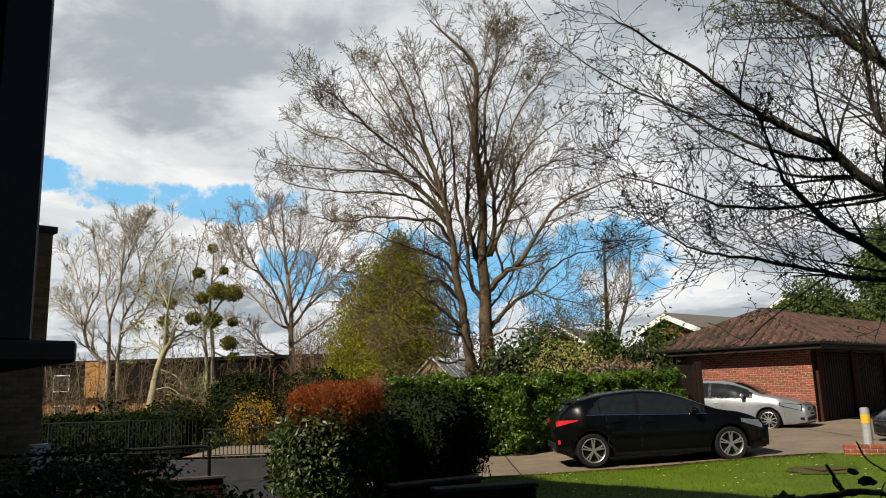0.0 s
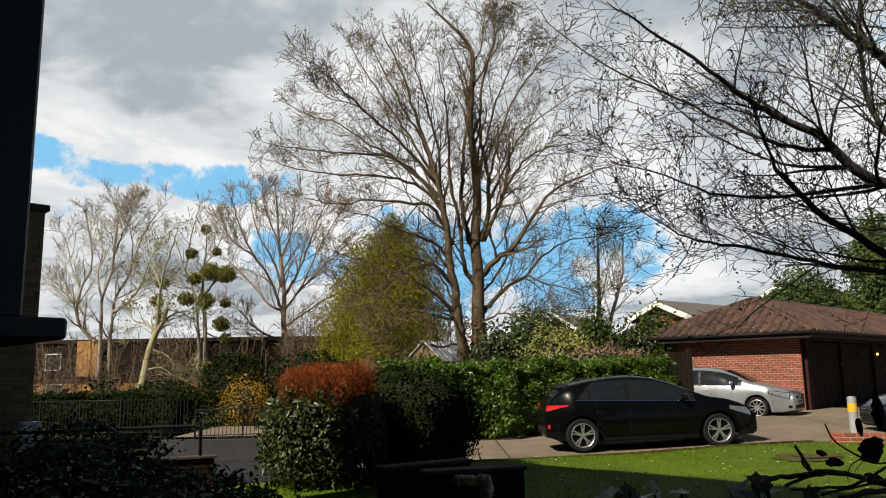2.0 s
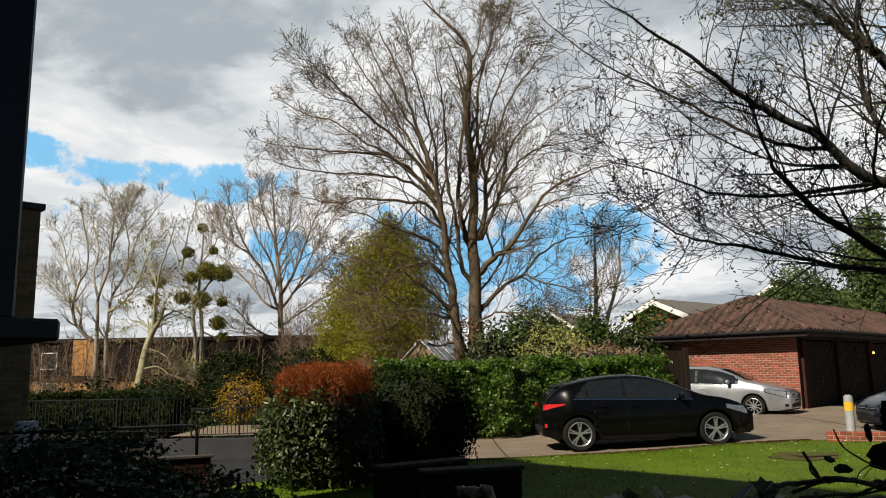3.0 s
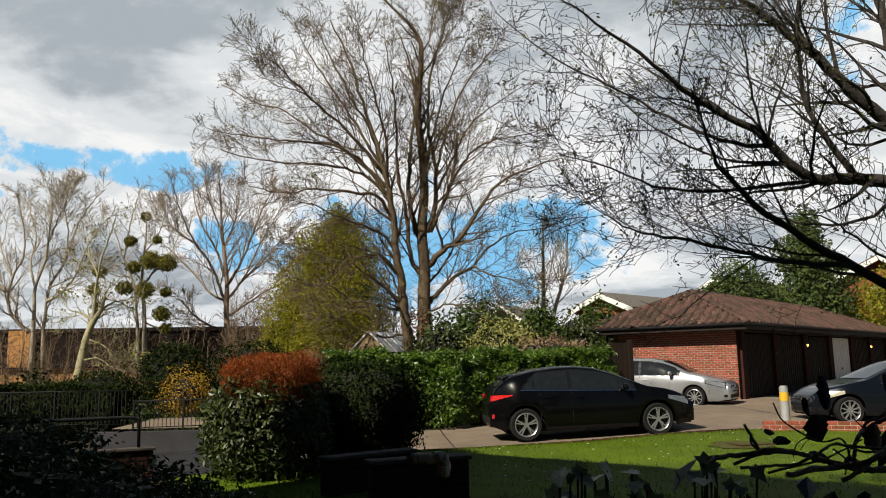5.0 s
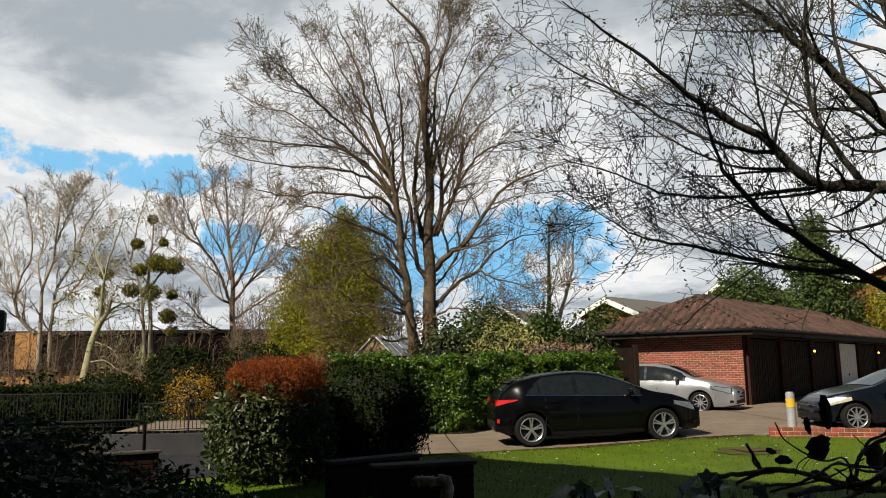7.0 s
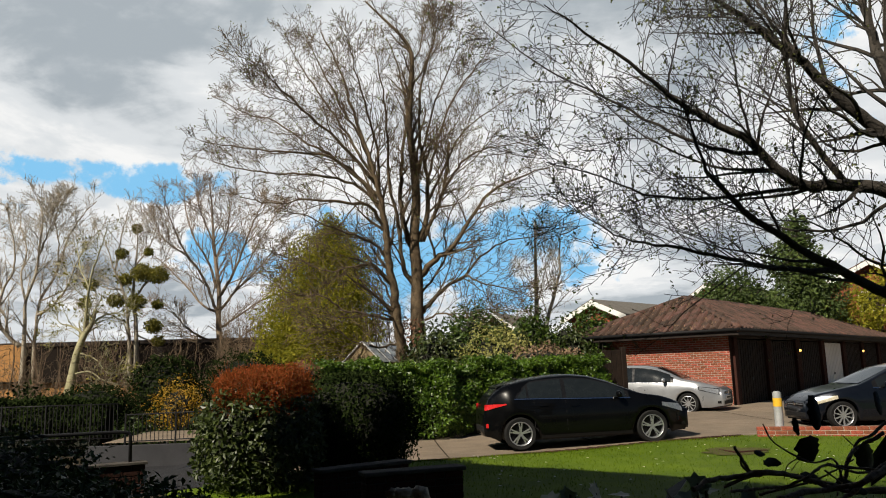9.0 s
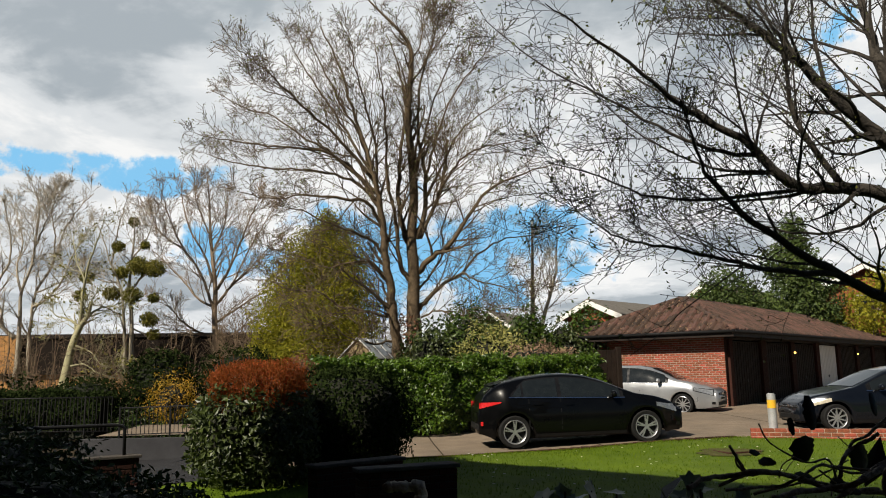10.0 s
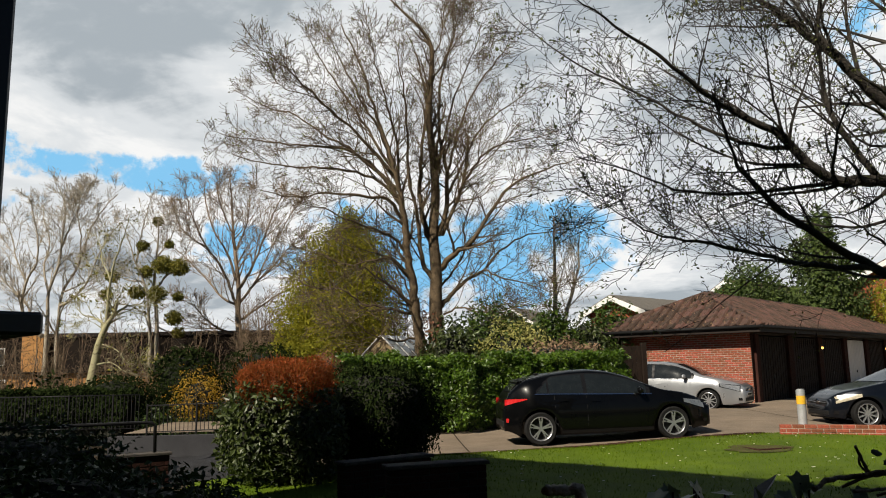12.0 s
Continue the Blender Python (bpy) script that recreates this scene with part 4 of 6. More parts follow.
bmesh.ops.bevel(bm, geom=[e for e in bm.edges if e.verts[0].co.z > 0.4 and e.verts[1].co.z > 0.4], offset=0.02, segments=2, affect="EDGES")
part("post", bm, GALV, bollard, smooth=False).location = (0, 0, 0.46)
bm = bmesh.new()
bmesh.ops.create_cone(bm, segments=24, radius1=0.088, radius2=0.088, depth=0.17, cap_ends=False)
part("reflector_band", bm, YELLOW, bollard, "yellow reflector").location = (0, 0, 0.72)
manhole = thing("manhole_cover", "rusty manhole cover set in a bare patch of lawn", "manhole cover", (6.45, 13.45, lawn_top(6.45, 13.45) + 0.012), 12)
part("frame", boxed((-0.33, -0.24, -0.03), (0.33, 0.24, 0.010), 0.003), DARK_BRICK, manhole)
part("cover", boxed((-0.29, -0.20, 0.011), (0.29, 0.20, 0.015), 0.001), BARE_SOIL, manhole)
ring = [(0, 0, 0.0)]
for k in range(28):
    a = k * 2 * math.pi / 28
    q = 1 + 0.35 * noise.noise(Vector((math.cos(a) * 1.4, math.sin(a) * 1.4, 2.0))) + 0.2 * noise.noise(Vector((math.cos(a) * 4, math.sin(a) * 4, 5.0)))
    ring.append((0.62 * q * math.cos(a), 0.42 * q * math.sin(a), 0))
ring = [(6.3 + x, 13.35 + y, lawn_top(6.3 + x, 13.35 + y) + 0.014) for x, y, z in ring]
tagged(raw("bare_patch", ring, [(0, k + 1, (k + 1) % 28 + 1) for k in range(28)], BARE_SOIL, None, "", True), "worn bare earth patch in the lawn", "ground", kind="structure")

# ---- shrubs ----
rng = random.Random(21)
shrub("glossy_shrub", "glossy dark-leaved shrub beside the lawn", (-1.66, 11.4, 0.0), (0.82, 0.80, 0.68), GLOSSY, 8200, 0.088, rng, 1.3, box_like=3.8, jag=0.20)
red = thing("red_shrub", "rounded russet-red shrub growing out of the glossy one", "bush", (-1.62, 11.55, 0.0))
leaf_cloud(rng, (0.0, -0.12, 1.33), (0.66, 0.66, 0.36), 20000, 0.036, 0.22, 0.7, 4.2, down=False, box_like=3.2).out("foliage", RED_LEAF, red, kind="stuff")
T = Tubes()
for i in range(420):
    a, k = rng.uniform(0, 6.28), math.sqrt(rng.random())
    p = Vector((0.62 * k * math.cos(a), -0.12 + 0.62 * k * math.sin(a), 1.10 + 0.25 * rng.random()))
    q, d = wander(rng, p, Vector((0.35 * math.cos(a) * k, 0.35 * math.sin(a) * k, 1)).normalized(), rng.uniform(0.22, 0.50), 4, 0.16, 0.05)
    T.tube(q, [0.005, 0.0045, 0.004, 0.003, 0.002], 3)
T.out("shoot_growth", RED_LEAF, red, "upright russet shoots", kind="stuff")
lump("inner_growth", (0.0, -0.1, 1.26), (0.50, 0.48, 0.24), BARK_RED, red, 4.2)
pipe("stem", [(0, 0, -0.05), (0.03, 0, 0.6), (0.0, 0.02, 1.25)], 0.035, BARK_DARK, red)
# The leaves are shade-dark by colour, all round the shrub.
shrub("clipped_shrub", "large rounded evergreen shrub, deep shade in its leaf colour", (-0.40, 12.7, 0.0), (1.04, 0.95, 0.78), SHADED_EVERGREEN, 17000, 0.066, rng, 2.2, box_like=2.5, jag=0.20, core=0.82)
shrub("ball_shrub", "small round bronze-leaved shrub", (-1.32, 14.4, 0.0), (0.38, 0.36, 0.94), BRONZE, 3600, 0.05, rng, 5.0, core=0.8)


def hedge(name, label, a, b, depth, tall, leaf, count, size, seed):
    a, b = Vector(a), Vector(b)
    ob = thing(name, label, "hedge", a, heading(a, b))
    ln = (b - a).length
    T = Tubes()
    r = random.Random(seed)

    def top(x):
        return tall * (1 + 0.11 * noise.noise(Vector((x * 0.45, seed, 0))) + 0.15 * noise.noise(Vector((x * 1.7, seed, 4))) + 0.10 * noise.noise(Vector((x * 5.0, seed, 8))))

    for i in range(count):
        x = r.uniform(0, ln)
        t = top(x)
        k = r.random()
        if k < 0.62:
            z = t * r.random() ** 0.85
            bulge = 0.45 * noise.noise(Vector((x * 0.8, z * 0.9, seed + 3))) + 0.26 * noise.noise(Vector((x * 2.4, z * 2.4, seed))) + 0.12 * noise.noise(Vector((x * 6, z * 6, seed)))
            p = Vector((x, -depth / 2 + 0.08 - bulge - 0.10 * math.sin(z / t * 3.1) + 0.6 * max(0, z / t - 0.75) + 0.25 * r.random() ** 2, z + 0.03))
            out = Vector((0, -1, 0.25))
        else:
            y = r.uniform(-depth / 2, depth / 2)
            p = Vector((x, y, t + 0.10 * noise.noise(Vector((x * 4, y * 4, seed))) - 0.12 * r.random() ** 2))
            out = Vector((0, -0.2, 1))
        n = (out.normalized() + unit(r) * 0.85).normalized()
        way = n.cross(unit(r))
        if way.length < 1e-3:
            continue
        s = size * r.uniform(0.6, 1.3)
        T.leaf(p, (way.normalized() + Vector((0, -0.2, -0.25))).normalized(), n, s, s * 0.55)
    T.out("foliage", leaf, ob, kind="stuff")
    # Dark solid behind the leaves; the hedge's inner shade is its colour.
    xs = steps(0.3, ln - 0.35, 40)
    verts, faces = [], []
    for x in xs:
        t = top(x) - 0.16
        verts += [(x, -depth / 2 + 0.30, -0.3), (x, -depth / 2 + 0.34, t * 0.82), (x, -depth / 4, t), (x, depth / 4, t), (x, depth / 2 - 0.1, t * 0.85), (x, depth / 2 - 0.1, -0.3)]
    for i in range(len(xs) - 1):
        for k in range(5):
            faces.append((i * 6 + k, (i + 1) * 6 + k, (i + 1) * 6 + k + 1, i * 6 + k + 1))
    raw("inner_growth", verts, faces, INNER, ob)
    return ob


hedge("laurel_hedge", "tall green evergreen hedge behind the parked car", (-1.6, 18.6, 0.0), (6.15, 21.2, 0.03), 1.3, 1.78, HEDGE_LIT, 40000, 0.085, 3)
for k in range(9):
    u = k / 8
    q = Vector((2.2 + 6.6 * u + rng.uniform(-0.3, 0.3), 26.0 + 2.6 * u + rng.uniform(-0.6, 0.6), 0.1))
    hgt = 1.45 + 0.28 * math.sin(k * 2.1) + 0.15 * u
    shrub("laurel", "dense dark green laurel behind the hedge", q, (1.05 + 0.25 * math.sin(k * 1.3), 0.9, hgt), LAUREL if k % 3 else GLOSSY, 3400, 0.16, rng, 20.0 + k, core=0.7, jag=0.4, group="laurels behind the hedge")
shrub("ivy_mound", "low ivy and bramble mound beside the garage end", (5.0, 22.8, 0.05), (1.7, 0.8, 1.12), DEAD_STEM, 5000, 0.10, rng, 7.7, core=0.8)
shrub("evergreen_bush", "small clipped evergreen bush by the garage gate", (6.35, 22.5, 0.06), (0.62, 0.5, 1.0), LAUREL, 2600, 0.08, rng, 8.8)
shrub("blossom_bush", "pale yellow blossoming bush over the hedge", (3.9, 25.4, 0.1), (1.3, 1.0, 1.45), BLOSSOM, 4200, 0.11, rng, 3.4, core=0.6, jag=0.3)
shrub("forsythia", "bright yellow flowering forsythia by the railings", (-7.7, 31.2, -0.35), (0.95, 0.7, 0.92), FORSYTHIA, 2600, 0.075, rng, 6.1, core=0.5, jag=0.7)
# Bank bushes and ivy hedge share that shade-dark leaf colour.
shrub("evergreen_bush", "dark evergreen bush behind the lane railings", (-11.2, 32.0, -0.4), (1.6, 0.9, 0.95), SHADED_EVERGREEN, 4000, 0.12, rng, 9.1)
shrub("evergreen_bush", "dark evergreen bush behind the lane railings", (-5.6, 34.2, -0.3), (2.0, 0.9, 1.5), SHADED_EVERGREEN, 5000, 0.13, rng, 11.1)
shrub("evergreen_bush", "dark evergreen bush behind the lane railings", (-8.9, 34.0, -0.3), (1.5, 0.9, 1.45), SHADED_EVERGREEN, 5000, 0.14, rng, 15.1)
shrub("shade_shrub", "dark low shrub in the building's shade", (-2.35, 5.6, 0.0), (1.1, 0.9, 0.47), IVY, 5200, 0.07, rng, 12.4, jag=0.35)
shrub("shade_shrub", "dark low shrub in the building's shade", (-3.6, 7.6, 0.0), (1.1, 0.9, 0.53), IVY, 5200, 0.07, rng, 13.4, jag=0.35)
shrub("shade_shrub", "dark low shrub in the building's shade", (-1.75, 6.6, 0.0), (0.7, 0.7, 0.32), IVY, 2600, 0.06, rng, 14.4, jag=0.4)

hedge("ivy_hedge", "dark ivy-covered hedge behind the garden railings", (-17.5, 31.4, -0.4), (-9.5, 29.3, -0.5), 1.2, 1.35, SHADED_EVERGREEN, 9000, 0.13, 15)

# ---- lane railings, retaining wall, handrail ----
part("retaining_wall", boxed((-9.0, 25.2, -1.4), (-3.0, 25.45, -0.41), 0.01), RENDER_WALL)
tagged(bpy.data.objects["retaining_wall"], "grey rendered retaining wall under the railings", "wall", kind="structure")


strip("footpath", steps(-8.6, -3.0, 16), lambda x: 25.46, lambda x: 30.6, 16, lambda x, y: height(x, y) + 0.02 + max(0.0, -0.36 - height(x, y)), PAVING, "sunlit pale paved footpath behind the lane railings")


def railing(name, label, a, b, tall, gap, r=0.009):
    a, b = Vector(a), Vector(b)
    ob = thing(name, label, "railings", a, heading(a, b))
    ln = (b - a).length
    drop = (b.z - a.z)
    pipe("top_rail", [(0, 0, tall), (ln, 0, tall + drop)], 0.02, BLACK_METAL, ob, 6)
    pipe("bottom_rail", [(0, 0, 0.10), (ln, 0, 0.10 + drop)], 0.016, BLACK_METAL, ob, 6)
    bar = boxmesh("bar", (2 * r, 2 * r, tall - 0.1), 0.0, BLACK_METAL)
    post = boxmesh("post", (0.05, 0.05, tall + 0.06), 0.005, BLACK_METAL)
    n = int(ln / gap)
    for i in range(n + 1):
        x = ln * i / n
        z = drop * i / n
        if i % 12 == 0:
            shared("post", post, pose(x, 0, z + (tall + 0.06) / 2 - 0.02), ob)
        else:
            shared("bar", bar, pose(x, 0, z + 0.1 + (tall - 0.1) / 2), ob)
    return ob


railing("lane_railings", "black steel bar railings on the grey wall", (-7.85, 25.32, -0.40), (-3.5, 25.32, -0.33), 0.92, 0.125)
railing("garden_railings", "dark steel railings in front of the planted bank", (-16.5, 29.6, -0.5), (-8.9, 27.8, -0.45), 1.25, 0.14)
hand = thing("ramp_handrail", "black tubular handrail with a rounded end", "handrail")
rail_pts = [(-7.5, 9.55, 0.886), (-5.4, 10.55, 0.86), (-3.62, 11.5, 0.845), (-3.54, 11.54, 0.83), (-3.505, 11.56, 0.79), (-3.50, 11.565, 0.4)]
pipe("rail", rail_pts, 0.024, BLACK_METAL, hand)
for q in ((-5.4, 10.55, 0.86), (-7.0, 9.8, 0.88)):
    pipe("upright", [(q[0], q[1], -0.2), q], 0.02, BLACK_METAL, hand)
brick_wall("ramp_wall", "short dark brick pier under the handrail end", (-4.1, 11.3), (-3.35, 11.7), -0.15, 0.375, DARK_BRICK, cap=STONE)

# ---- buff brick wing and far buildings ----
wing = thing("brick_wing", "buff brick building corner with a stone coping", "building")
WM = Matrix.Translation((-7.1, 13.7, 0.12)) @ pose(0, 0, 0, 0, 0, 135)
wing.matrix_world = WM
part("wall", boxed((0.0, 0.012, -0.6), (7, 5, 4.45)), BUFF_WALL, wing)
part("coping", boxed((-0.06, -0.05, 4.46), (7, 5, 4.58), 0.01), STONE, wing)
part("wall_vent", boxed((-0.16, 0.55, 3.35), (-0.012, 0.95, 3.75), 0.02), BLACK_METAL, wing)
pipe("downpipe", [(-0.05, 1.32, -0.4), (-0.05, 1.32, 4.4)], 0.04, BLACK_METAL, wing)
meter = thing("meter_box", "white meter cabinet standing against the buff wall", "meter box", (-6.98, 13.42, 0.0), 45)
part("cabinet", boxed((-0.16, -0.10, -0.05), (0.16, 0.10, 0.85), 0.012), WHITE_PAINT, meter)
part("cabinet_door", boxed((-0.13, -0.112, 0.30), (0.13, -0.101, 0.80), 0.004), WHITE_PAINT, meter)
ramp_slab = thing("ramp_slab", "pale concrete slab at the foot of the ramp", "slab", (-5.6, 10.35, 0.0), 22)
part("slab", boxed((-0.9, -0.3, -0.1), (0.9, 0.3, 0.16), 0.015), RENDER_WALL, ramp_slab)

flats = thing("flat_roofed_block", "long low flat-roofed block clad in dark brown", "building")
FM = pose(-26.0, 53.0, -0.36, 0, 0, -1.0)
flats.matrix_world = FM
part("lower_storey", boxed((-30, 0.3, -1.5), (20, 8, 2.0)), ORANGE_WALL, flats)
part("upper_storey", boxed((-30, 0.0, 2.0), (20, 8.4, 4.35)), BROWN_CLAD, flats)
part("roof_edge", boxed((-30.1, -0.15, 4.36), (20.1, 8.5, 4.62), 0.02), FASCIA, flats)
part("stair_tower", boxed((1.6, -0.6, 2.1), (3.0, -0.01, 4.5), 0.02), ORANGE_WALL, flats)
for k in range(3):
    x = -4.2 + 3.4 * k
    for z in (2.55, 0.5):
        if z > 2 and 0.9 < x < 3.2:
            continue
        w = part("window", boxed((x, -0.06 + (0.3 if z < 2 else 0), z), (x + 1.1, -0.004 + (0.3 if z < 2 else 0), z + 1.15), 0.01), WHITE_PAINT, flats)
        part("pane", boxed((x + 0.07, -0.075 + (0.3 if z < 2 else 0), z + 0.07), (x + 1.03, -0.062 + (0.3 if z < 2 else 0), z + 1.08)), WINDOW_GLASS, w)


def gable_house(name, label, at, turn, w, depth, eave, ridge, wall, roof):
    """A house with its gable to the front (-y) and white bargeboards."""
    ob = thing(name, label, "house", at, turn)
    raw("wall", [(-w / 2, 0, -2), (w / 2, 0, -2), (w / 2, 0, eave), (0, 0, ridge), (-w / 2, 0, eave), (-w / 2, depth, -2), (w / 2, depth, -2), (w / 2, depth, eave), (0, depth, ridge), (-w / 2, depth, eave)],
        [(0, 1, 2, 3, 4), (5, 9, 8, 7, 6), (1, 6, 7, 2), (0, 4, 9, 5)], wall, ob)
    for s in (-1, 1):
        o = 0.5
        sl = (ridge - eave) / (w / 2)
        xe, ze = s * (w / 2 + o), eave - sl * o + 0.08
        raw("roof", [(xe, -o, ze), (0, -o, ridge + 0.08), (0, depth + o, ridge + 0.08), (xe, depth + o, ze), (xe, -o, ze + 0.14), (0, -o, ridge + 0.24), (0, depth + o, ridge + 0.24), (xe, depth + o, ze + 0.14)],
            [(0, 1, 2, 3), (4, 5, 6, 7), (0, 1, 5, 4), (1, 2, 6, 5), (2, 3, 7, 6), (3, 0, 4, 7)], roof, ob)
        raw("bargeboard", [(xe, -o - 0.04, ze - 0.22), (0, -o - 0.04, ridge - 0.14), (0, -o - 0.04, ridge + 0.17), (xe, -o - 0.04, ze + 0.10), (xe, -o - 0.005, ze - 0.22), (0, -o - 0.005, ridge - 0.14), (0, -o - 0.005, ridge + 0.17), (xe, -o - 0.005, ze + 0.10)],
            [(0, 1, 2, 3), (4, 5, 6, 7), (0, 1, 5, 4), (2, 3, 7, 6), (3, 0, 4, 7), (1, 2, 6, 5)], WHITE_PAINT, ob)
    win = part("window", boxed((-0.7, -0.06, eave - 1.6), (0.7, -0.004, eave - 0.4), 0.01), WHITE_PAINT, ob)
    part("pane", boxed((-0.62, -0.075, eave - 1.52), (0.62, -0.062, eave - 0.48)), WINDOW_GLASS, win)
    return ob


gable_house("gabled_house", "brick house with a white bargeboard behind the garages", (13.1, 44.5, 0.2), -50, 3.6, 9, 4.35, 5.15, RED_BRICK_REST, GREY_TILE)
gable_house("gabled_house", "tall brick house with white bargeboards beyond the trees", (24.2, 53.5, -0.2), -52, 6.0, 9, 5.6, 7.4, RED_BRICK_REST, ROOF_REST)
gable_house("gabled_house", "orange brick house with a white bargeboard among the trees", (29.4, 43.0, 1.0), -25, 5.0, 9, 5.0, 6.3, RED_BRICK_REST, ROOF_REST)
gable_house("gabled_house", "small distant house with a pale gable", (8.2, 52.0, 0.68), -30, 3.6, 6, 3.4, 4.6, BUFF_WALL, GREY_TILE)

green = thing("greenhouse", "old greenhouse with a lit timber gable and glass roof", "greenhouse", (-0.5, 28.8, 0.5), -28)
gw, gd, ge, gr = 1.5, 2.6, 1.55, 2.25
raw("gable_end", [(-gw / 2, 0, -0.3), (gw / 2, 0, -0.3), (gw / 2, 0, ge), (0, 0, gr), (-gw / 2, 0, ge), (-gw / 2, 0.05, -0.3), (gw / 2, 0.05, -0.3), (gw / 2, 0.05, ge), (0, 0.05, gr), (-gw / 2, 0.05, ge)],
    [(0, 1, 2, 3, 4), (9, 8, 7, 6, 5), (2, 3, 8, 7), (3, 4, 9, 8), (1, 2, 7, 6), (4, 0, 5, 9)], BUFF_WALL, green)
for s in (-1, 1):
    part("side_wall", boxed((s * gw / 2 - 0.025, 0.06, -0.3), (s * gw / 2 + 0.025, gd, ge)), DARK_WOOD, green)
    ang = math.degrees(math.atan2(gr - ge, gw / 2))
    sl = math.hypot(gr - ge, gw / 2) + 0.12
    for j in range(4):
        m = pose(0, 0, gr + 0.03, 0, s * ang, 0)
        y = -0.08 + j * (gd + 0.1) / 4
        part("roof_pane", boxed((0.01 if s > 0 else -sl, y + 0.03, -0.01), (sl if s > 0 else -0.01, y + (gd + 0.1) / 4 - 0.01, 0.005), m=m), GREENHOUSE_GLASS, green)
        part("glazing_bar", boxed((0.005 if s > 0 else -sl, y - 0.01, -0.02), (sl if s > 0 else -0.005, y + 0.025, 0.02), m=m), WHITE_PAINT, green)

# ---- trees ----


def plant(name, label, bark, limbs, spec, seed, min_r, leaf=None, leaf_size=0.05, leaf_share=0.0, leaf_n=2, twist=0.05, base=None, shoots=0, low=()):
    """limbs: (points, radius at start, radius at end); the first one is the trunk."""
    foot = Vector(base or limbs[0][0][0])
    ob = thing(name, label, "tree", foot)
    r = random.Random(seed)
    MIN_R[0] = min_r
    tips = []
    T = Tubes()
    for k, (pts, r0, r1) in enumerate(limbs):
        UPWARD[0] = 0.7 if k in low else 0.0
        pts = [Vector(p) - foot for p in pts]
        if k == 0:
            trunk = Tubes()
            q = spline(pts, 5)
            n = len(q)
            rad = [(r0 + (r1 - r0) * (i / (n - 1)) ** 0.8) * (1.35 if i == 0 else 1.12 if i == 1 else 1) for i in range(n)]
            trunk.tube(q, rad, 12)
            trunk.out("trunk", bark, ob, smooth=True)
            sprout(T, r, q[n // 3:], rad[n // 3], r1, 0, spec, tips)
            tips.append((q[-1], Vector((0, 0, 1))))
        else:
            limb(T, r, pts, r0, r1, spec, tips, bark, ob, twist=twist)
    # short shoots breaking from the bark of the two main stems
    for i in range(shoots):
        pts, r0, r1 = limbs[i % 2]
        q = spline([Vector(p) - foot for p in pts], 5)
        k = int((len(q) - 2) * 0.62 * r.random() ** 1.4)
        p = q[k].lerp(q[k + 1], r.random())
        d = (q[k + 1] - q[k]).normalized().cross(unit(r)).normalized()
        w, _ = wander(r, p + d * r0 * 0.7 * (1 - k / len(q)), (d + Vector((0, 0, 0.5))).normalized(), r.uniform(0.25, 0.9), 4, 0.3, 0.05)
        T.tube(w, [0.010, 0.009, 0.008, 0.007, 0.006], 3)
        tips.append((w[-1], d))
    T.out("twig_mass", bark, ob, kind="stuff")
    if leaf:
        Lf = Tubes()
        for p, d in tips:
            if r.random() < leaf_share:
                for k in range(leaf_n):
                    w = (d + unit(r) * 0.9).normalized()
                    s = leaf_size * r.uniform(0.5, 1.3)
                    Lf.leaf(p + unit(r) * leaf_size, w, unit(r), s, s * 0.55)
        Lf.out("leaves", leaf, ob, kind="stuff")
    return ob


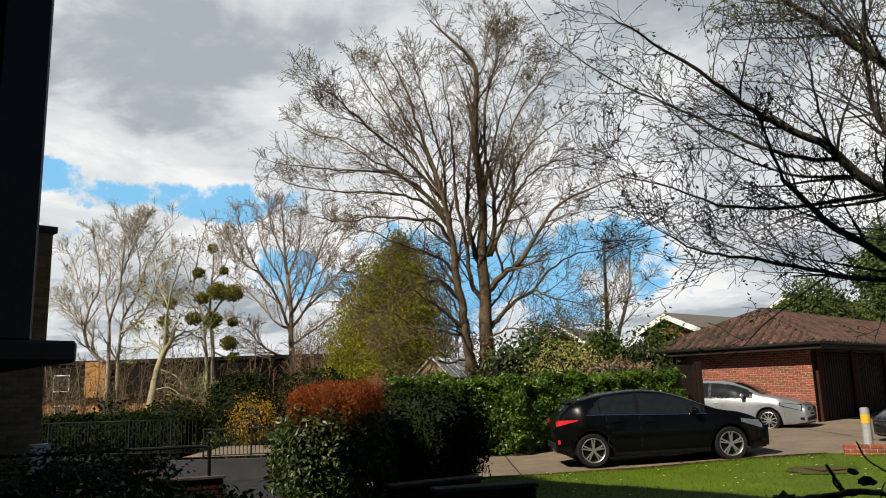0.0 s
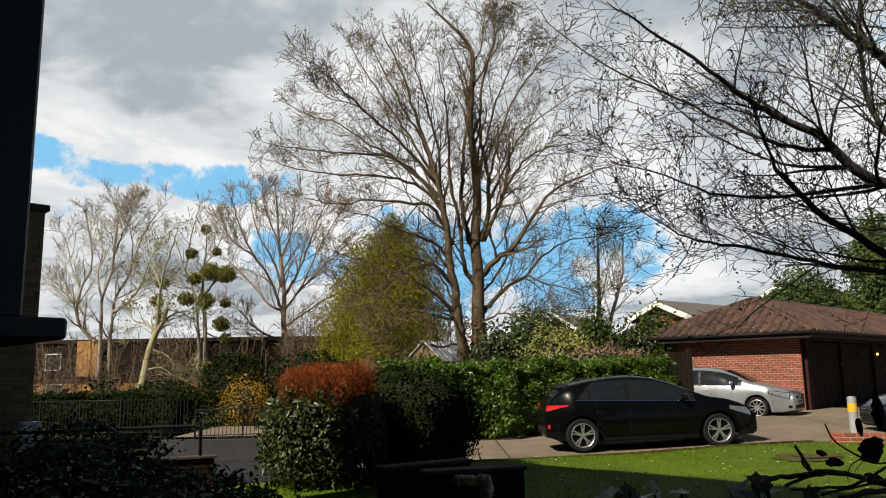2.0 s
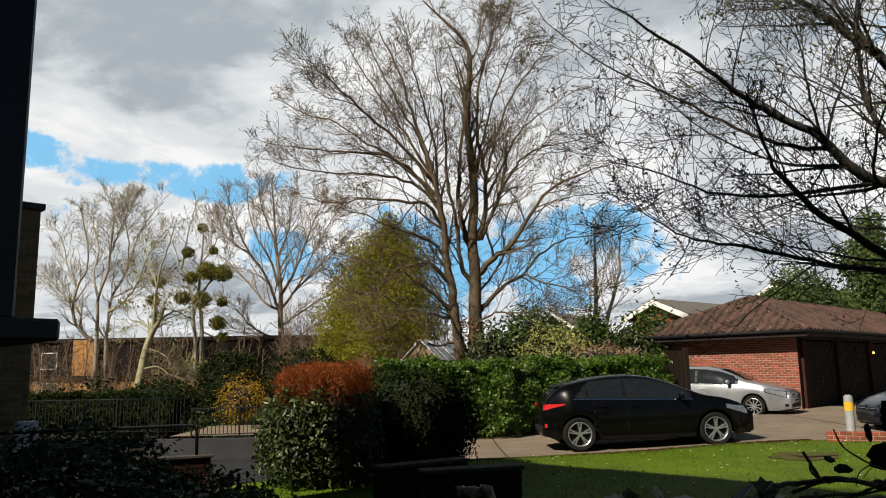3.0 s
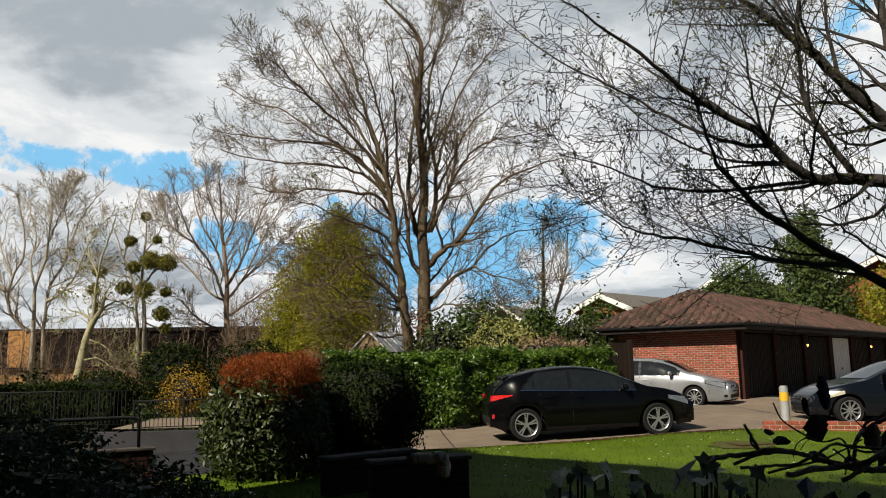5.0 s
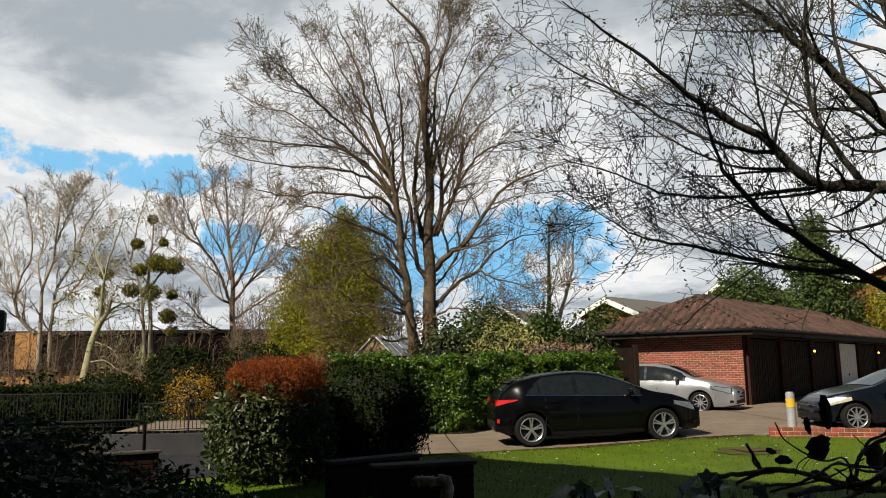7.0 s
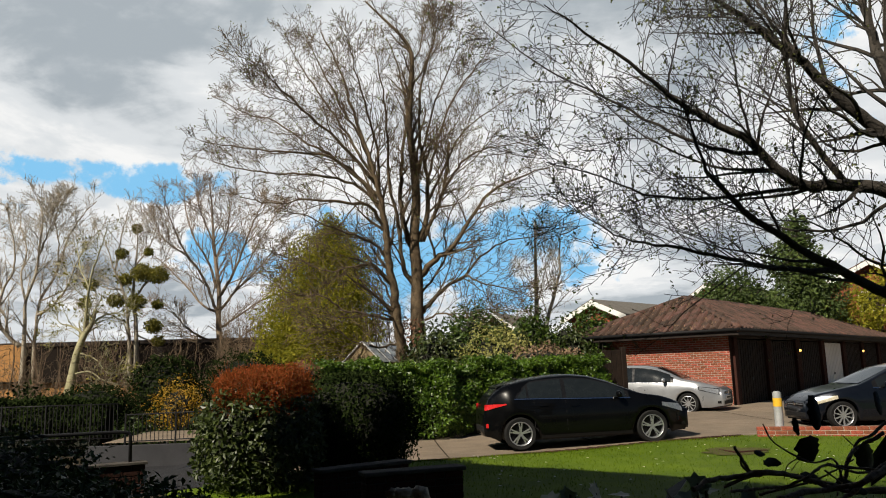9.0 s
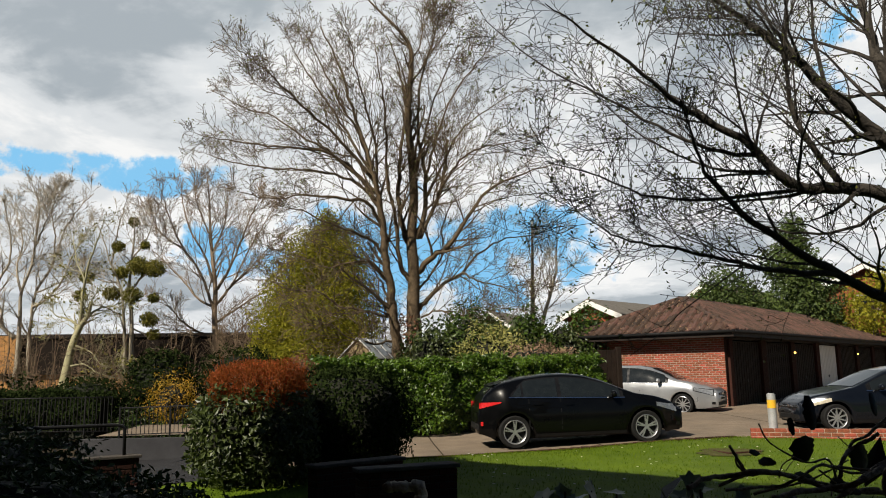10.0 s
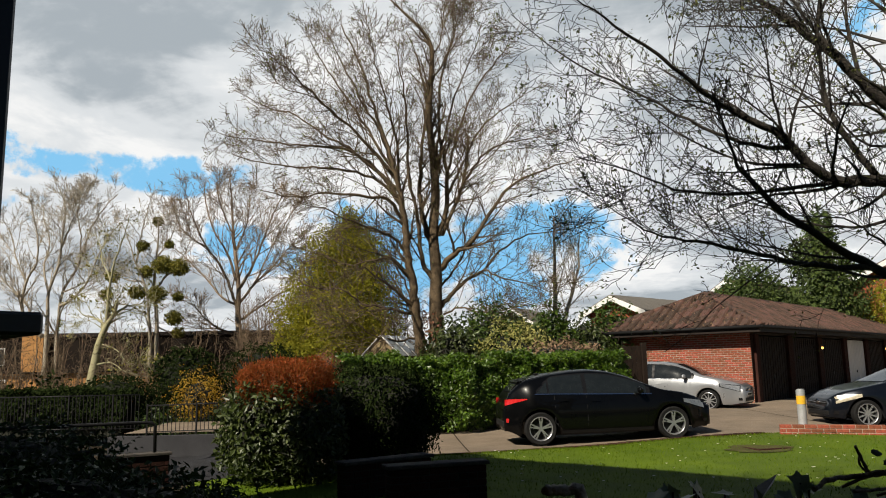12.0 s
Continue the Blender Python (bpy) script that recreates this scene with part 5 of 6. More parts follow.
# count, length, angle, thickness, wobble, lift
BIG = [(15, 2.3, 44, 0.50, 0.20, 0.06), (8, 1.15, 44, 0.55, 0.28, 0.05), (4, 0.55, 46, 0.65, 0.34, 0.03)]
plant("large_bare_tree", "large bare many-stemmed tree with fine budding twigs behind the hedge", BARK_OAK, [
    ([(1.41, 30.00, 1.24), (1.63, 30.00, 2.71), (1.63, 30.00, 4.04), (1.67, 30.00, 5.38), (1.58, 30.00, 6.75), (1.70, 30.00, 8.36), (1.63, 30.00, 10.00), (1.49, 30.00, 11.55), (1.59, 30.00, 13.12), (1.65, 30.00, 14.54), (1.31, 30.00, 15.33), (0.50, 30.00, 16.19), (-0.25, 30.00, 16.96)], 0.330, 0.030),
    ([(1.18, 29.80, 1.41), (0.95, 29.69, 2.60), (0.85, 29.58, 3.47), (0.73, 29.48, 4.55), (0.57, 29.37, 5.75), (0.47, 29.26, 6.85), (0.35, 29.15, 7.94), (0.20, 29.04, 8.59), (0.03, 28.93, 9.24), (-0.27, 28.82, 10.35), (-0.88, 28.72, 12.14), (-1.22, 28.61, 13.37), (-1.96, 28.50, 14.88)], 0.230, 0.025),
    ([(1.57, 30.00, 6.29), (1.21, 30.25, 7.37), (1.11, 30.50, 8.95), (1.25, 30.75, 10.65), (1.48, 31.00, 12.50), (1.18, 31.25, 14.36), (0.64, 31.50, 16.01)], 0.130, 0.020),
    ([(1.64, 30.00, 4.93), (1.17, 29.79, 5.58), (1.02, 29.57, 6.67), (0.81, 29.36, 7.99), (0.56, 29.14, 9.30), (0.57, 28.93, 11.07), (0.41, 28.71, 12.61), (0.15, 28.50, 14.04)], 0.110, 0.020),
    ([(1.81, 30.00, 6.74), (2.11, 30.17, 7.93), (2.19, 30.33, 9.38), (1.91, 30.50, 11.47), (2.10, 30.67, 13.63), (2.68, 30.83, 15.73), (2.96, 31.00, 16.85)], 0.120, 0.020),
    ([(1.83, 30.00, 5.38), (2.40, 29.67, 5.96), (3.09, 29.33, 6.44), (3.70, 29.00, 7.41), (4.52, 28.67, 8.36), (5.63, 28.33, 8.91), (6.90, 28.00, 9.27)], 0.140, 0.020),
    ([(1.85, 30.00, 3.92), (2.30, 30.25, 4.46), (2.90, 30.50, 4.97), (3.67, 30.75, 5.46), (4.62, 31.00, 6.42), (5.63, 31.25, 6.94), (7.26, 31.50, 7.26)], 0.110, 0.015),
    ([(3.58, 30.00, 5.36), (4.16, 29.67, 5.00), (5.11, 29.33, 4.71), (6.03, 29.00, 4.33)], 0.045, 0.012),
    ([(1.66, 30.00, 4.48), (2.09, 30.29, 4.96), (2.58, 30.57, 5.68), (2.92, 30.86, 6.41), (2.92, 31.14, 7.41), (3.55, 31.43, 8.68), (4.82, 31.71, 9.49), (6.59, 32.00, 9.30)], 0.060, 0.012),
    ([(1.94, 30.00, 6.74), (2.44, 29.75, 7.84), (2.73, 29.50, 8.70), (2.96, 29.25, 9.67), (3.02, 29.00, 10.53)], 0.080, 0.050),
    ([(2.73, 29.50, 8.70), (3.32, 29.12, 9.53), (4.01, 28.75, 10.06), (5.02, 28.38, 10.23), (6.62, 28.00, 10.45)], 0.060, 0.012),
    ([(2.15, 30.00, 8.36), (2.77, 30.50, 9.66), (3.71, 31.00, 11.47), (5.01, 31.50, 12.65), (6.77, 32.00, 13.94)], 0.070, 0.013),
    ([(2.17, 30.00, 9.29), (2.64, 29.75, 10.87), (3.34, 29.50, 12.58), (4.32, 29.25, 13.87), (4.82, 29.00, 14.68)], 0.060, 0.013),
    ([(1.75, 30.00, 8.82), (2.14, 30.50, 11.11), (2.84, 31.00, 13.39), (3.62, 31.50, 15.22), (4.01, 32.00, 16.69)], 0.060, 0.013),
    ([(0.46, 29.80, 7.17), (-0.20, 29.34, 8.03), (-1.32, 28.88, 8.11), (-2.57, 28.42, 8.10), (-3.77, 27.96, 7.87), (-4.83, 27.50, 8.02)], 0.085, 0.014),
    ([(0.37, 29.80, 7.86), (-0.47, 30.00, 8.94), (-1.84, 30.20, 9.46), (-3.21, 30.40, 9.63), (-4.60, 30.60, 9.78), (-6.00, 30.80, 10.14), (-6.59, 31.00, 10.39)], 0.075, 0.014),
    ([(0.31, 29.80, 8.09), (-0.69, 29.63, 9.31), (-1.79, 29.47, 10.12), (-2.99, 29.30, 10.21), (-4.39, 29.13, 10.25), (-5.44, 28.97, 10.37), (-6.65, 28.80, 10.59)], 0.080, 0.013),
    ([(0.20, 29.80, 8.55), (-0.93, 30.25, 9.78), (-2.05, 30.70, 10.72), (-2.84, 31.15, 11.22), (-4.07, 31.60, 12.23), (-5.53, 32.05, 12.83), (-6.93, 32.50, 13.70)], 0.080, 0.013),
    ([(0.11, 29.80, 9.01), (-0.72, 29.37, 9.93), (-1.68, 28.93, 10.88), (-2.60, 28.50, 11.59), (-3.63, 28.07, 12.55), (-4.42, 27.63, 13.09), (-4.98, 27.20, 13.40)], 0.080, 0.013),
    ([(-2.61, 28.60, 11.63), (-3.13, 28.40, 11.96), (-3.86, 28.20, 12.04), (-4.79, 28.00, 12.52)], 0.035, 0.011),
    ([(0.07, 29.80, 9.24), (-0.58, 30.24, 10.49), (-1.50, 30.68, 12.12), (-2.47, 31.12, 13.76), (-3.26, 31.56, 15.08), (-3.63, 32.00, 15.97)], 0.075, 0.013),
    ([(-0.02, 29.70, 9.56), (-0.46, 29.76, 10.87), (-1.14, 29.82, 12.07), (-1.83, 29.88, 13.52), (-2.41, 29.94, 14.76), (-2.76, 30.00, 15.40)], 0.070, 0.012),
    ([(0.25, 30.00, 8.71), (0.21, 29.25, 10.20), (-0.17, 28.50, 11.61), (-0.63, 27.75, 13.02), (-0.82, 27.00, 14.04)], 0.070, 0.012),
    ([(0.62, 29.80, 5.48), (0.18, 29.34, 6.42), (-0.57, 28.88, 6.74), (-1.51, 28.42, 7.03), (-2.53, 27.96, 7.44), (-3.30, 27.50, 7.49)], 0.070, 0.013),
    ([(0.74, 29.80, 4.92), (-0.00, 30.14, 5.82), (-0.95, 30.48, 5.79), (-1.87, 30.82, 5.71), (-2.92, 31.16, 6.16), (-3.99, 31.50, 6.57)], 0.060, 0.013),
    ([(0.86, 29.80, 3.59), (-0.23, 29.44, 3.84), (-1.23, 29.08, 4.00), (-1.91, 28.72, 4.49), (-2.85, 28.36, 4.50), (-3.63, 28.00, 4.80)], 0.065, 0.013),
    ([(0.87, 29.80, 4.03), (0.40, 30.35, 4.99), (0.07, 30.90, 5.74), (0.15, 31.45, 6.77), (-0.28, 32.00, 7.59)], 0.050, 0.012),
    ([(0.96, 29.80, 2.72), (0.15, 29.23, 2.58), (-0.59, 28.65, 2.70), (-1.49, 28.07, 3.20), (-2.26, 27.50, 3.38)], 0.050, 0.012),
    ([(1.93, 30.00, 3.59), (2.56, 29.50, 3.81), (3.38, 29.00, 3.59), (4.39, 28.50, 3.71), (5.59, 28.00, 3.82)], 0.045, 0.012),
    ([(1.63, 30.00, 13.12), (2.24, 30.00, 14.23), (2.84, 30.00, 15.11), (3.46, 30.00, 16.12)], 0.045, 0.012),
    ([(1.60, 30.00, 14.10), (2.11, 30.33, 15.25), (2.25, 30.67, 16.68), (2.73, 31.00, 17.63)], 0.040, 0.012),
], BIG, 5, 0.0075, FRESH, 0.085, 0.30, 1, twist=0.05, shoots=500)

NEAR = [(15, 1.3, 38, 0.38, 0.20, 0.01), (5, 0.6, 42, 0.55, 0.28, 0.01), (4, 0.25, 50, 0.6, 0.42, 0.0)]
plant("overhanging_tree", "near tree with dark overhanging limbs and small opening leaves", BARK_DARK, [
    ([(5.57, 6.6, 1.21), (5.64, 6.6, 1.93), (5.75, 6.6, 2.67), (5.98, 6.6, 4.47)], 0.26, 0.15),
    ([(5.54, 6.5, 1.77), (4.57, 6.4, 2.1), (4.06, 6.3, 2.32), (3.61, 6.2, 2.53), (3.12, 6.1, 2.82), (2.81, 6.0, 3.09), (2.71, 5.9, 3.2), (2.53, 5.8, 3.69)], 0.062, 0.006),
    ([(4.06, 6.3, 2.32), (3.4, 6.18, 2.34), (2.93, 6.06, 2.42), (2.36, 5.94, 2.5), (1.96, 5.82, 2.55), (1.61, 5.7, 2.72)], 0.03, 0.004),
    ([(5.68, 6.5, 2.76), (4.72, 6.45, 3.05), (4.25, 6.4, 3.12), (3.83, 6.35, 3.1), (3.55, 6.3, 3.24), (3.32, 6.25, 3.48), (2.95, 6.2, 3.65), (2.68, 6.15, 3.78), (2.32, 6.1, 4.05), (1.83, 6.05, 4.39), (1.47, 6.0, 4.61)], 0.078, 0.005),
    ([(3.83, 6.35, 3.09), (3.12, 6.21, 2.97), (2.38, 6.07, 2.94), (1.86, 5.94, 3.08), (1.37, 5.8, 3.17)], 0.021, 0.004),
    ([(3.46, 6.3, 3.37), (3.02, 6.4, 3.46), (2.59, 6.5, 3.71), (2.11, 6.6, 4.02), (1.51, 6.7, 4.4), (1.07, 6.8, 4.84)], 0.023, 0.004),
    ([(3.58, 6.35, 3.24), (3.12, 6.63, 3.35), (2.63, 6.92, 3.73), (2.1, 7.2, 4.4)], 0.018, 0.0035),
    ([(4.25, 6.4, 3.13), (3.9, 6.32, 3.55), (3.72, 6.25, 4.05), (3.73, 6.18, 4.79), (3.72, 6.1, 5.24)], 0.036, 0.007),
    ([(5.75, 6.6, 2.67), (4.87, 6.57, 3.59), (4.46, 6.53, 3.89), (4.04, 6.5, 4.31), (3.54, 6.47, 4.69), (3.19, 6.43, 4.91), (2.62, 6.4, 5.21)], 0.088, 0.012),
    ([(5.75, 6.6, 2.67), (5.08, 6.75, 4.26), (5.06, 6.9, 4.8), (5.08, 7.05, 5.27), (5.09, 7.2, 5.86)], 0.08, 0.02),
    ([(3.98, 6.4, 4.29), (3.84, 6.53, 4.63), (3.72, 6.67, 5.04), (3.66, 6.8, 5.53)], 0.025, 0.007),
    ([(4.82, 6.6, 3.0), (4.52, 6.76, 2.81), (4.16, 6.92, 2.79), (3.8, 7.08, 2.91), (3.43, 7.24, 3.09), (3.01, 7.4, 2.95)], 0.019, 0.004),
    ([(5.03, 6.6, 2.35), (4.42, 6.35, 2.38), (3.92, 6.1, 2.59), (3.53, 5.85, 2.67), (2.96, 5.6, 2.65)], 0.016, 0.0035),
    ([(3.3, 6.2, 3.47), (3.14, 6.03, 3.82), (3.03, 5.87, 4.11), (2.74, 5.7, 4.37)], 0.014, 0.0035),
    ([(4.89, 6.6, 3.6), (4.63, 6.8, 3.55), (4.48, 7.0, 3.69), (4.34, 7.2, 4.08), (4.05, 7.4, 4.46)], 0.019, 0.004),
], NEAR, 11, 0.0028, BUD, 0.034, 0.5, 2, twist=0.012, base=(5.2, 6.6, 0.0), low=(0, 1, 2, 12))
UPWARD[0] = 0.0

MID = [(16, 2.2, 40, 0.50, 0.20, 0.09), (7, 1.15, 42, 0.55, 0.26, 0.07), (4, 0.6, 44, 0.65, 0.3, 0.04)]
plant("bare_tree", "bare pale-barked tree with forked stems beyond the lane", BARK_GREY, [
    ([(-20.07, 46.00, 1.51), (-20.08, 46.00, 3.70), (-20.09, 46.00, 5.01), (-20.11, 46.00, 6.32), (-19.63, 46.00, 7.98), (-19.51, 46.00, 9.66), (-19.44, 46.00, 11.36), (-19.84, 46.00, 12.56)], 0.150, 0.025),
    ([(-20.27, 46.00, 3.70), (-20.78, 45.81, 4.19), (-21.23, 45.62, 4.83), (-21.32, 45.44, 5.63), (-21.07, 45.25, 6.91), (-20.49, 45.06, 7.86), (-20.44, 44.88, 9.47), (-20.77, 44.69, 11.09), (-20.88, 44.50, 11.71)], 0.140, 0.020),
    ([(-20.94, 46.00, 4.36), (-21.45, 46.25, 5.70), (-22.42, 46.50, 6.56), (-23.40, 46.75, 7.44), (-24.54, 47.00, 8.16)], 0.080, 0.020),
    ([(-19.46, 46.00, 1.76), (-19.57, 46.14, 3.70), (-19.58, 46.29, 5.02), (-19.49, 46.43, 6.36), (-18.68, 46.57, 8.05), (-18.33, 46.71, 9.78), (-17.49, 46.86, 11.53), (-16.75, 47.00, 12.44)], 0.135, 0.020),
    ([(-19.43, 46.00, 5.49), (-18.54, 45.70, 5.94), (-17.68, 45.40, 6.89), (-17.07, 45.10, 8.33), (-16.32, 44.80, 9.43), (-15.62, 44.50, 10.20)], 0.090, 0.015),
    ([(-20.11, 46.00, 6.32), (-20.67, 46.50, 7.72), (-20.67, 47.00, 9.49), (-21.30, 47.50, 10.98), (-21.66, 48.00, 12.15)], 0.080, 0.015),
    ([(-19.53, 46.00, 8.98), (-19.20, 46.33, 10.40), (-18.82, 46.67, 11.85), (-18.60, 47.00, 12.80)], 0.060, 0.015),
    ([(-18.45, 46.00, 7.97), (-18.31, 45.67, 9.59), (-18.44, 45.33, 10.88), (-18.11, 45.00, 11.98)], 0.060, 0.015),
    ([(-21.42, 46.00, 7.00), (-22.32, 46.50, 8.41), (-22.88, 47.00, 9.85), (-23.75, 47.50, 10.99)], 0.060, 0.015),
    ([(-19.31, 46.00, 6.31), (-18.42, 46.50, 6.85), (-17.50, 47.00, 7.41), (-16.72, 47.50, 8.15)], 0.050, 0.015),
], MID, 23, 0.010, twist=0.03)
plant("bare_tree", "bare spreading tree with a rounded crown beyond the lane", BARK_TAN, [
    ([(-8.94, 46.00, 1.55), (-9.04, 46.00, 3.19), (-9.18, 46.00, 4.85), (-9.18, 46.00, 6.53), (-9.43, 46.00, 8.56), (-9.60, 46.00, 10.28), (-9.71, 46.00, 12.02), (-9.88, 46.00, 13.36)], 0.240, 0.020),
    ([(-9.15, 46.00, 5.02), (-9.52, 45.75, 6.17), (-10.02, 45.50, 7.48), (-10.91, 45.25, 8.80), (-11.54, 45.00, 10.11), (-11.97, 44.75, 11.41), (-12.13, 44.50, 12.19)], 0.110, 0.015),
    ([(-9.32, 46.00, 6.87), (-9.97, 46.38, 8.63), (-10.97, 46.75, 10.26), (-11.52, 47.12, 11.93), (-11.71, 47.50, 13.27)], 0.090, 0.015),
    ([(-9.18, 46.00, 6.36), (-8.50, 45.80, 7.34), (-7.84, 45.60, 8.83), (-7.36, 45.40, 10.16), (-6.82, 45.20, 11.32), (-6.34, 45.00, 11.96)], 0.110, 0.015),
    ([(-9.13, 46.00, 5.52), (-8.24, 46.25, 6.71), (-7.23, 46.50, 7.76), (-6.27, 46.75, 9.00), (-5.45, 47.00, 10.10)], 0.100, 0.015),
    ([(-9.07, 46.00, 4.52), (-8.03, 45.62, 5.14), (-6.75, 45.25, 5.92), (-5.33, 44.88, 6.53), (-4.49, 44.50, 6.97)], 0.080, 0.014),
    ([(-9.15, 46.00, 5.35), (-10.17, 46.38, 5.90), (-11.46, 46.75, 7.32), (-12.59, 47.12, 8.41), (-13.50, 47.50, 9.18)], 0.090, 0.014),
    ([(-9.02, 46.00, 3.85), (-9.82, 45.75, 3.85), (-10.84, 45.50, 4.51), (-11.52, 45.25, 5.32), (-12.42, 45.00, 5.80)], 0.090, 0.014),
    ([(-9.43, 46.00, 8.56), (-8.93, 46.33, 9.99), (-8.75, 46.67, 11.46), (-8.70, 47.00, 12.78)], 0.070, 0.014),
    ([(-9.52, 46.00, 9.59), (-10.08, 45.67, 10.91), (-10.37, 45.33, 12.04), (-10.38, 45.00, 12.89)], 0.060, 0.014),
    ([(-8.27, 46.40, 6.73), (-7.36, 46.77, 9.01), (-6.34, 47.13, 11.02), (-5.88, 47.50, 11.81)], 0.060, 0.014),
    ([(-10.92, 45.30, 8.81), (-11.75, 45.03, 9.27), (-12.45, 44.77, 10.07), (-12.60, 44.50, 11.02)], 0.050, 0.013),
    ([(-9.05, 46.00, 3.52), (-8.13, 46.33, 3.85), (-7.20, 46.67, 4.53), (-6.25, 47.00, 5.39)], 0.060, 0.013),
], MID, 29, 0.010, twist=0.03)
mis = plant("mistletoe_tree", "bare tree hung with round clumps of mistletoe", BARK_GREY, [
    ([(-12.86, 43.00, 1.49), (-12.91, 43.00, 2.85), (-12.99, 43.00, 4.70), (-13.17, 43.00, 6.25), (-13.11, 43.00, 7.83), (-13.04, 43.00, 9.10), (-13.08, 43.00, 10.06)], 0.160, 0.020),
    ([(-13.22, 43.00, 1.65), (-13.25, 42.83, 3.46), (-13.32, 42.67, 4.99), (-13.57, 42.50, 6.51), (-14.00, 42.33, 7.43), (-14.33, 42.17, 8.65), (-14.74, 42.00, 9.71)], 0.120, 0.015),
    ([(-13.13, 43.00, 5.94), (-12.60, 43.25, 6.91), (-12.08, 43.50, 7.57), (-11.62, 43.75, 8.57), (-11.34, 44.00, 9.59)], 0.070, 0.014),
    ([(-13.73, 43.00, 6.57), (-14.45, 43.33, 6.62), (-15.49, 43.67, 6.99), (-16.26, 44.00, 7.67)], 0.050, 0.012),
    ([(-14.22, 43.00, 7.52), (-13.88, 42.67, 9.04), (-13.52, 42.33, 10.25), (-13.16, 42.00, 11.28)], 0.060, 0.012),
    ([(-12.96, 43.00, 4.08), (-12.20, 43.33, 3.78), (-11.71, 43.67, 4.57), (-11.19, 44.00, 4.90)], 0.050, 0.012),
    ([(-13.41, 43.00, 4.70), (-14.10, 42.67, 5.06), (-14.65, 42.33, 5.28), (-15.28, 42.00, 5.57)], 0.050, 0.012),
    ([(-13.11, 43.00, 7.83), (-12.35, 42.67, 8.72), (-11.95, 42.33, 9.45), (-11.76, 42.00, 10.17)], 0.050, 0.012),
], [(9, 1.8, 46, 0.5, 0.24, 0.08), (6, 1.0, 44, 0.55, 0.28, 0.06), (3, 0.55, 44, 0.65, 0.3, 0.04)], 37, 0.009, twist=0.03)
foot = Vector(mis.location)
rng = random.Random(3)
for dx, z, rr in ((-0.15, 9.87, 0.26), (0.22, 7.40, 0.55), (1.07, 7.27, 0.52), (-0.70, 7.04, 0.36), (-0.08, 5.79, 0.48), (-1.11, 5.92, 0.42), (0.87, 4.48, 0.44), (1.07, 5.65, 0.26), (-0.91, 8.48, 0.30), (-2.46, 6.80, 0.34), (-2.78, 5.82, 0.30), (0.51, 8.56, 0.24), (1.14, 3.68, 0.30)):
    c = (dx, -0.3, z - foot.z)
    leaf_cloud(rng, c, (rr, rr, rr * 0.85), int(1500 * (rr / 0.5) ** 2) + 200, 0.13, 0.3, 1.0, dx).out("mistletoe_clump", MISTLETOE, mis, "round olive mistletoe clump", kind="stuff")
plant("leaning_tree", "leaning pale-trunked tree with mistletoe among bare twigs", BARK_PALE, [
    ([(-15.61, 41.00, 0.73), (-15.45, 41.00, 1.84), (-15.23, 41.00, 3.13), (-14.93, 41.00, 4.00), (-14.59, 41.00, 4.58), (-14.43, 41.00, 5.32)], 0.270, 0.090),
    ([(-14.93, 41.00, 4.00), (-14.83, 40.80, 5.16), (-14.67, 40.60, 6.31), (-14.37, 40.40, 7.46), (-13.93, 40.20, 8.62), (-13.63, 40.00, 9.77)], 0.110, 0.015),
    ([(-14.93, 41.00, 4.00), (-15.71, 41.33, 4.47), (-16.36, 41.67, 4.65), (-16.92, 42.00, 5.13)], 0.070, 0.014),
    ([(-14.59, 41.00, 4.58), (-14.01, 41.33, 5.04), (-13.40, 41.67, 5.21), (-13.09, 42.00, 5.84)], 0.070, 0.014),
    ([(-15.23, 41.00, 3.08), (-14.25, 40.67, 2.76), (-13.39, 40.33, 1.94), (-12.60, 40.00, 2.21)], 0.050, 0.012),
    ([(-15.40, 41.00, 1.98), (-14.44, 40.50, 2.10), (-13.55, 40.00, 1.66), (-12.63, 39.50, 1.43)], 0.050, 0.012),
    ([(-14.67, 40.60, 6.31), (-15.42, 41.30, 7.60), (-15.89, 42.00, 8.94)], 0.050, 0.012),
], [(8, 1.7, 50, 0.45, 0.24, 0.08), (6, 1.0, 44, 0.5, 0.26, 0.06), (3, 0.5, 44, 0.6, 0.3, 0.04)], 41, 0.009, MISTLETOE, 0.16, 0.35, 2, twist=0.03)
plant("slender_tree", "slender twin-stemmed tree behind the laurels", BARK_GREY, [
    ([(7.57, 36.0, 0.3), (7.7, 36.0, 5.1), (7.79, 36.0, 8.69)], 0.17, 0.04), ([(7.82, 36.0, 2.94), (8.77, 36.0, 5.63), (9.02, 36.0, 7.84)], 0.12, 0.03)], [(14, 2.4, 45, 0.36, 0.18, 0.10), (8, 1.2, 40, 0.5, 0.22, 0.06), (4, 0.7, 40, 0.6, 0.25, 0.03)], 43, 0.008, BUD, 0.09, 0.3, 1)


